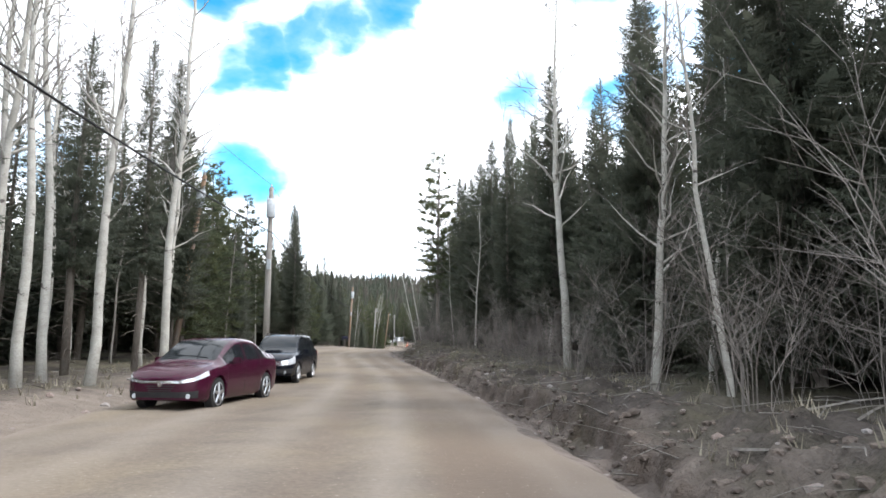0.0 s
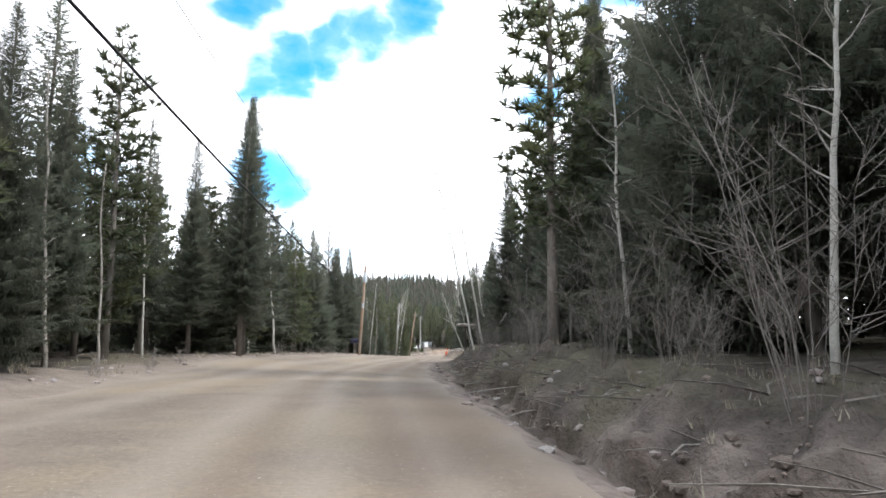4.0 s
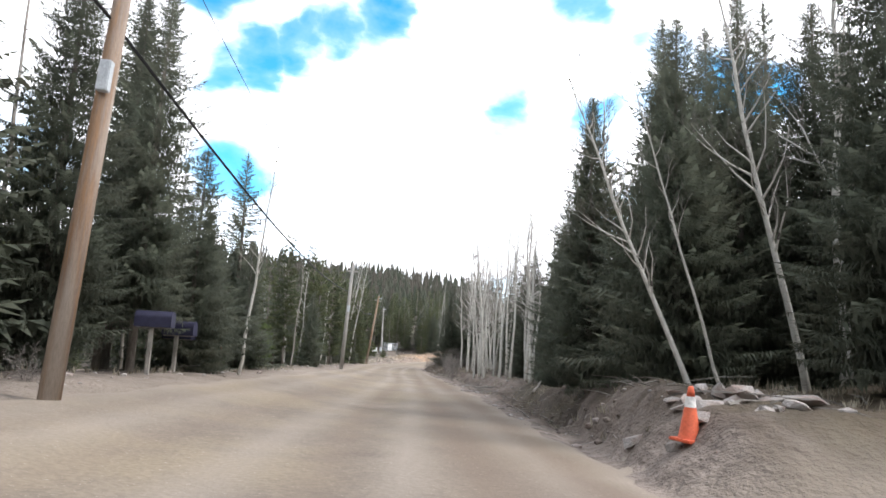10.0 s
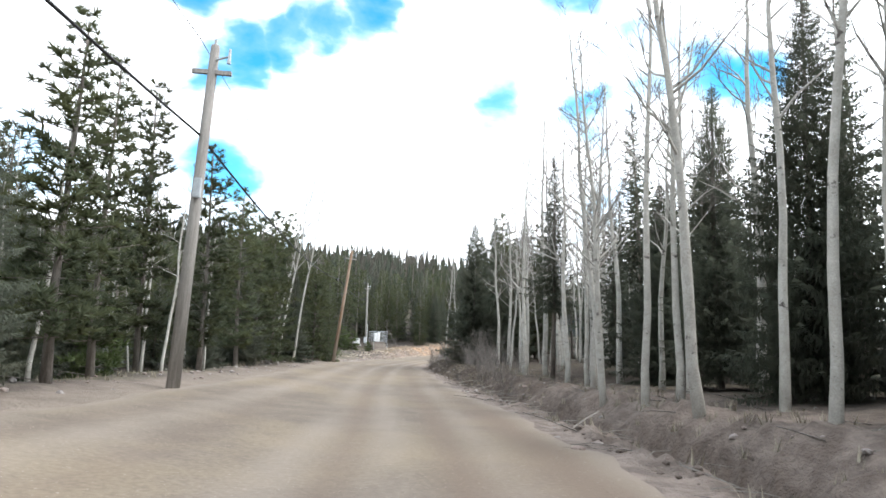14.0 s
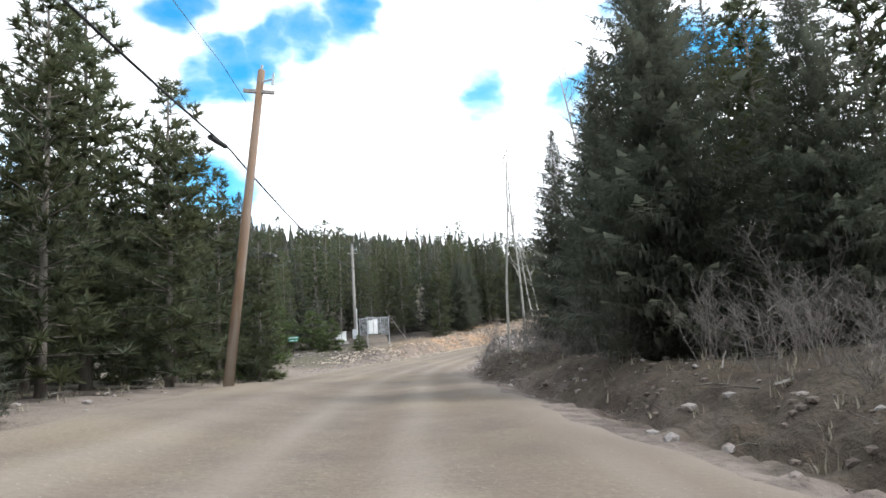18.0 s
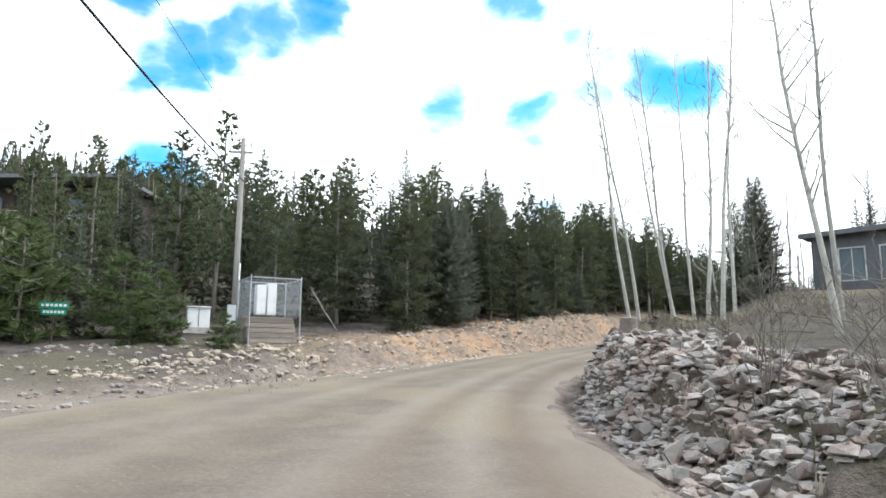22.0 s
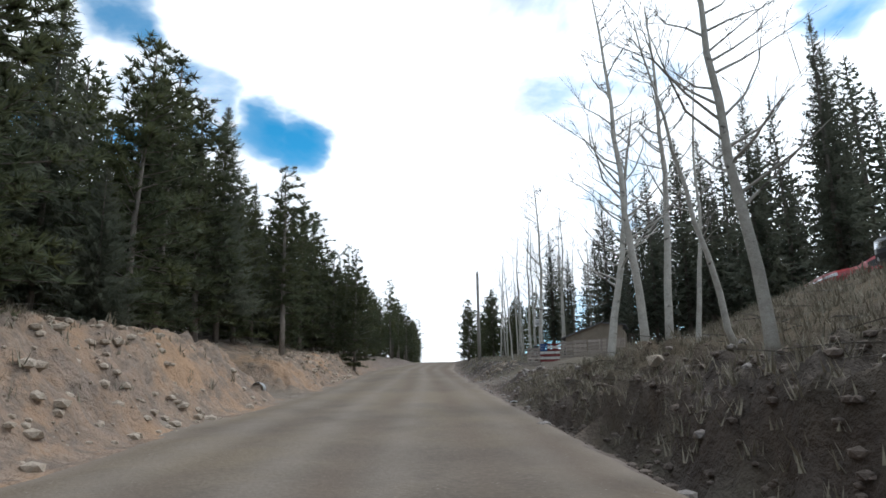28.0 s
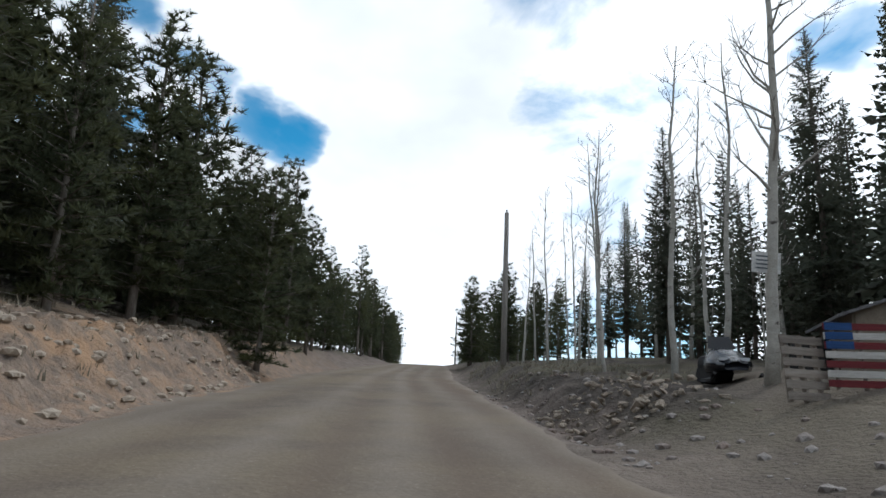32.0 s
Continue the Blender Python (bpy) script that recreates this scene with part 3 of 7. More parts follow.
def build_bank(name, label, s0, s1, side):
    """The bank beside the road, finer than the ground round it, dipping under the road and into the ground."""
    ss = np.arange(s0, s1, 0.22)
    us = np.r_[np.arange(-.4, 2.0, .085), np.arange(2.0, 4.4, .2)]
    Sg, U = np.meshgrid(ss, us, indexing="ij")
    D = edge_r(Sg) + U if side > 0 else edge_l(Sg) - U
    px, py = np.interp(Sg, S_LINE, LINE[:, 0]), np.interp(Sg, S_LINE, LINE[:, 1])
    tx, ty = np.interp(Sg, S_LINE, TAN[:, 0]), np.interp(Sg, S_LINE, TAN[:, 1])
    X, Y = px + ty * D, py - tx * D
    Z = ground_z(X, Y) + .01 - .12 * sstep(3.9, 4.35, U) - .06 * (1 - sstep(-.4, .0, U))
    Z = Z - .12 * (1 - sstep(s0, s0 + 2, Sg)) - .12 * sstep(s1 - 2, s1, Sg)
    me = grid_mesh(name, X, Y, Z)
    me.materials.append(GROUND_MAT)
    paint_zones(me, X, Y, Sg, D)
    tagged(new(name, me), label, "bank", kind="structure")


GROUND_MAT = ground_material()


def build_road():
    ss = np.r_[np.arange(-38, 330, 0.6), np.arange(330, 500, 1.5)]
    us = np.linspace(-0.02, 1.02, 44)
    Sg, U = np.meshgrid(ss, us, indexing="ij")
    L0, R0 = edge_l(Sg) - 0.35, edge_r(Sg) + 0.30
    wob = 0.16 * np.sin(Sg * 0.9 + 2 * np.sin(Sg * 0.23)) + 0.08 * np.sin(Sg * 2.7)
    D = L0 + (R0 - L0) * U + wob * (2 * U - 1)
    px, py = np.interp(Sg, S_LINE, LINE[:, 0]), np.interp(Sg, S_LINE, LINE[:, 1])
    tx, ty = np.interp(Sg, S_LINE, TAN[:, 0]), np.interp(Sg, S_LINE, TAN[:, 1])
    X, Y = px + ty * D, py - tx * D
    mid = (edge_l(Sg) + edge_r(Sg)) / 2
    ruts = sum(np.exp(-((D - c) / 0.32) ** 2) for c in (-0.75, 0.75, -3.0, -4.4))
    Z = ground_z(X, Y) + 0.02 + 0.05 * (1 - ((D - mid) / (R0 - mid)) ** 2).clip(0, 1) - 0.025 * ruts + 0.008 * rough_noise(X * 3, Y * 3)
    rim = np.minimum(U + 0.02, 1.02 - U)
    Z = Z - 0.10 * (1 - sstep(0.0, 0.06, rim))
    me = grid_mesh("road", X, Y, Z)
    m, nt, b, col, blend, spread, noise_at = mat("packed_dirt_road", (0.190, 0.160, 0.130), (0.150, 0.126, 0.103), 0.9, 0.93, bump=0.7, c3=(0.218, 0.180, 0.132), scale3=0.16, world=True, fine=14.0, spec=0.12, bdist=0.03)
    a = nt.nodes.new("ShaderNodeAttribute")
    a.attribute_name = "rut_shade"
    w = nt.nodes.new("ShaderNodeAttribute")
    w.attribute_name = "rim"
    # brown of the ruts and damp edge, also used for the painted tree shade
    c = blend(a.outputs["Fac"], col, (0.140, 0.108, 0.084))
    g = nt.nodes.new("ShaderNodeAttribute")
    g.attribute_name = "packed"
    c = blend(g.outputs["Fac"], c, (0.240, 0.209, 0.176))
    c = blend(w.outputs["Fac"], c, (0.22, 0.187, 0.155))
    pebbles = spread(noise_at(26, 2), 0.66, 0.74)
    c = blend(pebbles, c, (0.33, 0.29, 0.245))
    nt.links.new(c, b.inputs["Base Color"])
    me.materials.append(m)
    # damp edge and wheel ruts; last term paints the right-hand trees' shade
    damp_shade = np.exp(-((D - (R0 - 0.85)) / 0.5) ** 2) * (0.6 + 0.4 * np.sin(Sg * 0.11)) + 0.8 * np.exp(-((D + 0.8 + .12 * np.sin(Sg * .13)) / 0.30) ** 2) + 0.9 * np.exp(-((D - 0.75 + .12 * np.sin(Sg * .11)) / 0.30) ** 2) + 0.5 * np.exp(-((D + 2.9 + .2 * np.sin(Sg * .09)) / 0.35) ** 2) + 0.4 * np.exp(-((D + 4.3) / 0.35) ** 2) + tab(Sg, (-40, 1.0), (100, .9), (125, .5), (200, .5), (230, .3)) * sstep(.1, 1.9, D + .35 * rough_noise(X * .7, Y * .25))
    zone(me, "rut_shade", np.clip(damp_shade * (0.55 + 0.5 * rough_noise(X * 0.5, Y * 0.15)), 0, 0.85))
    streak = .5 + .5 * lumps(X * 1.0, Y * .12, .5) - .35 * lumps(X * 1.7, Y * .3, .4)
    tracks = sum(w_ * np.exp(-((D - c_ - .25 * np.sin(Sg * .07 + c_)) / r_) ** 2) for c_, r_, w_ in ((-1.55, .34, .8), (-.1, .30, .8), (1.45, .30, .6), (-3.7, .45, .7), (-5.2, .5, .5)))
    zone(me, "packed", np.clip(tracks * streak, 0, .9))
    zone(me, "rim", 1 - sstep(0.02, 0.13, rim + 0.03 * rough_noise(X, Y)))
    tagged(new("road", me), "tan packed-dirt mountain road with wheel tracks", "road", kind="structure")


build_ground()
build_bank("bank", "eroded silty dirt bank with a ditch along the road", -12, 300, 1)
build_bank("cut_bank", "stony orange-tan cut bank beside the road", 220, 300, -1)
build_road()


# ---- trees ----
def wander(rng, a, b, n, amp):
    pts = []
    ox = oy = 0.0
    for i in range(n + 1):
        t = i / n
        if 0 < i:
            ox += rng.uniform(-amp, amp)
            oy += rng.uniform(-amp, amp)
        pts.append(Vector(a).lerp(Vector(b), t) + Vector((ox, oy, 0)))
    return pts


def spruce_mesh(seed, height, radius, low=0.06, dense=1.0, ragged=0.25, level=1):
    """Boughs set in a loose spiral, each a bent spine fringed with needle sprays; level: 0 for far trees, 2 for the nearest."""
    rng = random.Random(seed)
    tr, cr = Build(), Build()
    lean = [rng.uniform(-.02, .02) * height for _ in range(2)]
    tr.tube([(0, 0, -0.4), (lean[0] * .5, lean[1] * .5, height * 0.4), (0, 0, height * 0.97)], [height * 0.0095 + 0.02, height * 0.007 + 0.015, 0.015], 7)
    for _ in range(int(40 * low * (1, 2, 3)[level]) + 3):
        z, az, ln = rng.uniform(.05, low + .12) * height, rng.uniform(0, 6.28), rng.uniform(.4, 1.5)
        mid = Vector((math.cos(az) * ln * .5, math.sin(az) * ln * .5, z - .06 * ln))
        tr.tube([(0, 0, z), mid, mid * 1.9 - Vector((0, 0, z * .9 + .12 * ln))], [.016, .010, .004], 3, False)
    count = int((17, 26, 42)[level] * height * dense)
    teeth = (3, 8, 24)[level]
    lobes = [(rng.uniform(0, 6.28), rng.uniform(.0, .16)) for _ in range(3)]
    for k in range(count):
        f = ((k + rng.random()) / count) ** 1.06
        z0 = height * (low + (.985 - low) * f)
        az = k * 2.4 + rng.uniform(-.5, .5)
        reach = radius * (1 - f) ** .78 * (.66 + .34 * min(1, f * 7 + .2)) + .10
        reach *= 1 + sum(g * math.cos((i + 1) * az + p + 9 * f) for i, (p, g) in enumerate(lobes))
        ln = reach * (rng.uniform(1 - 1.5 * ragged, 1.08) if rng.random() > .15 else rng.uniform(.35, .65))
        dx, dy = math.cos(az), math.sin(az)
        droop = rng.uniform(.15, .5) * (1.05 - f)
        lift = .30 * f + rng.uniform(.02, .14)
        side = Vector((-dy, dx, 0))

        def spine(t):
            return Vector((dx * ln * t, dy * ln * t, z0 - ln * droop * (t * 1.5 - .75 * t * t) + lift * ln * t * t))

        for j in range(teeth):
            t0, t1 = .05 + .93 * j / teeth, .05 + .93 * (j + (.95, .85, .62)[level]) / teeth
            p, q = spine(t0), spine(t1)
            wd = (.06 + ln * .34 * (1 - t0) ** .6 * (.5 + min(.5, 2.2 * t0))) * rng.uniform(.65, 1.3)
            fw = (q - p).normalized() * wd * rng.uniform(.45, .95)
            for sg in (-1, 1):
                tip = p + side * sg * wd * rng.uniform(.7, 1.1) + fw + Vector((0, 0, -wd * rng.uniform(.05, .6)))
                cr.face(p, tip, q)
                if level == 2:
                    m = p.lerp(tip, rng.uniform(.3, .7))
                    cr.face(m, m + Vector((rng.uniform(-.05, .05), rng.uniform(-.05, .05), -wd * rng.uniform(.2, .45))), m.lerp(tip, .22))
            if j % (1, 2, 3)[level] == 0:
                dn = rng.uniform(.10, .26) * (.5 + ln * .3)
                cr.face(p, q, p.lerp(q, .5) + side * rng.uniform(-.1, .1) + Vector((0, 0, -dn)))
        end = spine(.97)
        tip = end + (end - spine(.8)) * .8
        cr.face(end + side * ln * .05, tip, end - side * ln * .05)
    for u in ((.05, 0), (0, .05)):
        cr.face((-u[0], -u[1], height * .93), (u[0], u[1], height * .93), (0, 0, height * 1.01))
    return tr, cr


def pine_mesh(seed, height, radius, low=0.3, dense=1.0, detail=1):
    rng = random.Random(seed)
    tr, cr = Build(), Build()
    pts = wander(rng, (0, 0, -0.4), (0, 0, height * 0.97), 5, height * 0.006)
    tr.tube(pts, [height * 0.013 + .02] + [height * 0.011 * (1 - i / 5.6) + 0.015 for i in range(1, 6)], 7)
    for i in range(int(10 * low * 3)):                     # dead stubs below the crown
        z, az = rng.uniform(0.12, low) * height, rng.uniform(0, 6.28)
        ln = rng.uniform(0.3, 1.1)
        tr.tube([(0, 0, z), (math.cos(az) * ln, math.sin(az) * ln, z - 0.1 * ln)], [0.02, 0.006], 3, False)
    z = height * low
    while z < height * 0.99:
        f = (z - height * low) / (height * (1 - low))
        reach = radius * (0.55 + 0.45 * math.sin(min(1, f * 2.4 + 0.25) * 1.57)) * (1 - f ** 2.2) ** 0.8 + 0.15
        nb = int((3.2 + 2.4 * (1 - f)) * dense)
        a0 = rng.uniform(0, 6.28)
        for k in range(nb):
            az = a0 + 6.283 * k / nb + rng.uniform(-0.5, 0.5)
            ln = reach * rng.uniform(0.55, 1.15)
            d = Vector((math.cos(az), math.sin(az), 0))
            up = rng.uniform(-0.25, 0.25) + 0.55 * f
            root, end = Vector((0, 0, z)), d * ln + Vector((0, 0, z + up * ln))
            if detail:
                tr.tube([root, end], [0.02 + 0.008 * ln, 0.006], 3, False)
            nt_ = 2 if ln < 0.8 else (3, 4, 5)[detail]
            for j in range(nt_):
                t = 1 - (.28, .22, .18)[detail] * j
                c = root.lerp(end, t) + Vector((rng.uniform(-.14, .14), rng.uniform(-.14, .14), rng.uniform(-.06, .12)))
                sz = rng.uniform(0.26, 0.46) * (0.75 + 0.25 * min(ln, 1.5))
                for q in range((6, 11, 16)[detail]):
                    o = Vector((rng.uniform(-1, 1), rng.uniform(-1, 1), rng.uniform(-0.5, 0.9))).normalized()
                    o = (o + d * 0.55 + Vector((0, 0, 0.25))).normalized()
                    w = o.cross(Vector((rng.uniform(-1, 1), rng.uniform(-1, 1), rng.uniform(-1, 1)))).normalized() * sz * (.24, .14, .10)[detail]
                    cr.face(c - o * sz * .15 + w, c + o * sz * 1.05, c - o * sz * .15 - w)
        z += rng.uniform(0.34, 0.62) / (0.5 + 0.5 * dense)
    return tr, cr


def bare_mesh(seed, height, spread_=1.0, first=0.45, trunk=0.012, lean=0.03, limbs=16, twigs=4):
    """A leafless broadleaf: a pale trunk with limbs, and thin twigs on them."""
    rng = random.Random(seed)
    tr, tw = Build(), Build()
    n = 10
    top = (rng.uniform(-lean, lean) * height, rng.uniform(-lean, lean) * height, height)
    axis_ = wander(rng, (0, 0, -0.4), top, n, height * 0.0085)
    r0 = height * trunk
    tr.tube(axis_, [r0 * 1.25] + [r0 * (1 - 0.9 * (i / n)) + 0.008 for i in range(1, n + 1)], 8)

    def on_axis(t):
        i = min(int(t * n), n - 1)
        return axis_[i].lerp(axis_[i + 1], t * n - i)

    for k in range(limbs):
        t = first + (0.97 - first) * (k + rng.random()) / limbs
        p = on_axis(t)
        az = rng.uniform(0, 6.28)
        ln = spread_ * height * (0.16 * (1 - t) + 0.055) * rng.uniform(0.6, 1.3)
        d = Vector((math.cos(az), math.sin(az), rng.uniform(0.35, 1.0)))
        pts = [p]
        for i in range(3):
            d = (d + Vector((rng.uniform(-.35, .35), rng.uniform(-.35, .35), rng.uniform(-.1, .35)))).normalized()
            pts.append(pts[-1] + d * ln / 3)
        r = r0 * (1 - 0.85 * t) * 0.42 + 0.006
        tr.tube(pts, [r, r * 0.7, r * 0.45, 0.005], 4, False)
        for i in range(twigs):
            q = pts[rng.randint(1, 3)]
            e = (d + Vector((rng.uniform(-1, 1), rng.uniform(-1, 1), rng.uniform(-.2, .9)))).normalized() * ln * rng.uniform(0.25, 0.6)
            mid_ = q + e * 0.5 + Vector((rng.uniform(-.05, .05), rng.uniform(-.05, .05), .03))
            tw.tube([q, mid_, q + e], [0.009, 0.006, 0.003], 3, False)
            for g in range(2):
                e2 = (e.normalized() + Vector((rng.uniform(-1, 1), rng.uniform(-1, 1), rng.uniform(-.2, .7)))).normalized() * ln * rng.uniform(0.12, 0.3)
                tw.tube([mid_, mid_ + e2], [0.006, 0.002], 3, False)
    return tr, tw


def shrub_stems(seed, height, stems=10, spread_=0.6):
    rng = random.Random(seed)
    out = []
    for k in range(stems):
        b = Build()
        az, far = rng.uniform(0, 6.28), rng.uniform(0.15, 1.0) * spread_ * height
        h = height * rng.uniform(0.5, 1.05)
        d = Vector((math.cos(az), math.sin(az), 0))
        p0 = d * rng.uniform(0, 0.25)
        sway = Vector((rng.uniform(-.5, .5), rng.uniform(-.5, .5), 0)) * height * .35
        pts = [p0 - Vector((0, 0, .1))] + [p0 + d * far * (t ** 1.4) + sway * t * t + Vector((rng.uniform(-.1, .1), rng.uniform(-.1, .1), h * t)) for t in (0.25, 0.5, 0.75, 1)]
        r = rng.uniform(0.006, 0.012)
        b.tube(pts, [r, r * 0.8, r * 0.6, r * .4, 0.002], 3, False)
        for i in range(13):
            j = rng.randint(1, 3)
            q = pts[j].lerp(pts[j + 1], rng.random())
            e = (d * rng.uniform(-.6, 1) + Vector((rng.uniform(-.8, .8), rng.uniform(-.8, .8), rng.uniform(0.1, 1)))).normalized() * height * rng.uniform(0.10, 0.30)
            m_ = q + e * .55 + Vector((rng.uniform(-.03, .03), rng.uniform(-.03, .03), .02))
            b.tube([q, m_, q + e], [0.005, 0.0035, 0.0015], 3, False)
            e2 = (e.normalized() + Vector((rng.uniform(-.8, .8), rng.uniform(-.8, .8), .3))).normalized() * e.length * .5
            b.tube([m_, m_ + e2], [0.003, 0.0012], 3, False)
        out.append(("stem", b, M_TWIG, False))
    return out


KINDS = {}


def tree_kind(key, name, label, category, builds):
    """One tree as a pattern: a thing with its trunk and crown; parked out of sight by being reused for the first of its kind."""
    KINDS[key] = dict(name=name, label=label, category=category, meshes=[(n, b.mesh(n, m, sm)) for n, b, m, sm in builds], first=None, size=1)


def plant(key, p, scale=1.0, turn=None, rng=random, wide=None, lean=(0, 0)):
    if key + "f" in KINDS:
        near = abs(float(to_sd(np.array([p[0]]), np.array([p[1]]))[1][0]))
        key = key + "f" if near < 10.5 else key + "l" if near > 16.5 else key
    k = KINDS[key]
    turn = rng.uniform(0, 360) if turn is None else turn
    w = wide or scale
    m = pose(p[0], p[1], p[2], lean[0], lean[1], turn) @ Matrix.Diagonal((w, w, scale, 1))
    if k["first"] is None:
        ob = thing(k["name"], k["label"], k["category"], None, {"aspen_tree": "bare aspens beside the road", "bare_shrub": "bare shrubs on the banks", "dead_tree": "dead trees in the woods"}.get(k["name"], "conifers beside the road"))
        for n, me in k["meshes"]:
            c = new(n, me)
            c.parent = ob
            if n in ("branchwork",):
                tagged(c, kind="stuff")
        k["first"] = ob
        ob.matrix_basis = m
        return ob
    ob = k["first"].copy()
    scene.collection.objects.link(ob)
    ob.matrix_basis = m
    for c0 in k["first"].children:
        c = c0.copy()
        scene.collection.objects.link(c)
        c.parent = ob
    return ob


def make_kinds():
    for i, (h, r, dn, rg) in enumerate(((12, 2.5, 1.0, .25), (13, 2.2, 0.95, .28), (11, 2.9, 1.05, .22), (14, 1.9, 0.9, .32), (7, 1.9, 1.0, .25), (12, 1.6, 0.6, .4))):
        lab = ("tall dark green spruce with drooping branches" if h > 8 else "young dark green spruce with branches to the ground") if i != 5 else "thin spruce with sparse branches and bare lower trunk"
        for suffix, level in (("", 1), ("f", 2), ("l", 0)):
            t, c = spruce_mesh(100 + i + 20 * level, h, r, (.06, .14, .04, .16, .03, .30)[i], dn, rg, level)
            tree_kind(f"spruce{i}{suffix}", ("spruce_tree", "spruce_tree", "broad_spruce", "slender_spruce", "young_spruce", "sparse_spruce")[i], lab, "tree", [("trunk", t, M_BARK, True), ("crown", c, M_SPRUCE, False)])
    for i, (h, r, low, dn) in enumerate(((12, 1.75, .10, 1.25), (13, 1.5, .26, 1.0), (11, 2.0, .05, 1.35), (12, 1.35, .12, 1.15))):
        for suffix, det in (("", 1), ("f", 2), ("l", 0)):
            t, c = pine_mesh(200 + i, h, r, low, dn, det)
            tree_kind(f"pine{i}{suffix}", ("pine_tree", "slim_pine", "pine_tree", "slim_pine")[i], "lodgepole pine with tufted green crown and slim trunk", "tree", [("trunk", t, M_BARK, True), ("crown", c, M_PINE, False)])
    t, c = pine_mesh(260, 3.0, 0.95, 0.04, 1.5, 2)
    tree_kind("young", "young_pine", "small bushy yellow-green young pine", "tree", [("trunk", t, M_BARK, True), ("crown", c, M_YPINE, False)])
    for i, (h, sp, first, tk, ln, lb, tg) in enumerate(((13, 1.15, .36, .0100, .03, 26, 6), (12, 1.35, .30, .0115, .06, 28, 6), (14, .95, .42, .0088, .03, 24, 5), (11, .8, .4, .0072, .08, 18, 5), (9, 0.9, .34, .0075, .10, 18, 5))):
        t, c = bare_mesh(300 + i, h, sp, first, tk, ln, lb, tg)
        tree_kind(f"aspen{i}", "aspen_tree", "leafless aspen with pale bark and bare branches", "tree", [("trunk", t, M_ASPEN, True), ("branchwork", c, M_TWIG, False)])
    for i in range(2):
        t, c = bare_mesh(350 + i, 9, 0.35, .3, .007, .05, 10, 1)
        tree_kind(f"snag{i}", "dead_tree", "dead grey tree trunk with broken stubs of branches", "tree", [("trunk", t, M_DEAD, True), ("branchwork", c, M_DEAD, False)])
    for i, (h, st, sp) in enumerate(((2.6, 11, .45), (1.8, 12, .55), (4.2, 11, .5), (1.0, 12, .7))):
        tree_kind(f"shrub{i}", "bare_shrub", "leafless grey-brown willow shrub with thin stems", "shrub", shrub_stems(400 + i, h, st, sp))


make_kinds()
TAKEN = []


def free_spot(p, gap):
    for q, g in TAKEN:
        if (p[0] - q[0]) ** 2 + (p[1] - q[1]) ** 2 < ((gap + g) * 0.5) ** 2:
            return False
    return True


def clear_of(p):
    for x, y, r in CLEAR:
        if (p[0] - x) ** 2 + (p[1] - y) ** 2 < r * r:
            return False
    return True


CLEAR = [(-14.2, 238.0, 3.0), (-11.5, 236.0, 4.0), (-20, 228, 5), (23, 234, 8.5), (39.93, 265.29, 7), (21.89, 246.34, 3), (24, 245.5, 4.5), (-26, 145, 7), (-12, 35, 1.5), (-33, 262, 8), (-16, 176, 2)]


def scatter(seed, s0, s1, d0, d1, spacing, mix, size=(0.8, 1.2), tries=14):
    """Trees strewn over a stretch of the plan; mix: kinds with their weights."""
    rng = random.Random(seed)
    n = int(abs(s1 - s0) * abs(d1 - d0) / (spacing * spacing) * 1.15)
    keys, wts = [m[0] for m in mix], [m[1] for m in mix]
    for _ in range(n):
        for _ in range(tries):
            s, d = rng.uniform(s0, s1), rng.uniform(d0, d1)
            p = at(s, d)
            ss, dd = to_sd(np.array([p.x]), np.array([p.y]))
            if abs(ss[0] - s) > 3 or abs(dd[0] - d) > 2 or drive_mask(ss, dd)[0] > 0.05:
                continue
            if free_spot(p, spacing) and clear_of(p):
                k = rng.choices(keys, wts)[0]
                sc = rng.uniform(*size)
                plant(k, p - Vector((0, 0, 0.05)), sc, rng=rng, wide=sc * rng.uniform(0.85, 1.15), lean=(rng.uniform(-1.5, 1.5), rng.uniform(-1.5, 1.5)))
                TAKEN.append(((p.x, p.y), spacing))
                break


SPR = [("spruce0", 3), ("spruce1", 3), ("spruce2", 2), ("spruce3", 2), ("spruce5", 2)]
PIN = [("pine0", 3), ("pine1", 3), ("pine2", 2), ("pine3", 3)]
ASP = [("aspen0", 3), ("aspen1", 2), ("aspen2", 3), ("aspen3", 2)]

def stand(key, x, y, scale=1.0, wide=None, lean=(0, 0), turn=None):
    rng = random.Random(int(x * 31 + y * 17))
    plant(key, (x, y, gz(x, y) - 0.05), scale, rng=rng, wide=wide, lean=lean, turn=turn)
    TAKEN.append(((x, y), 2.0))


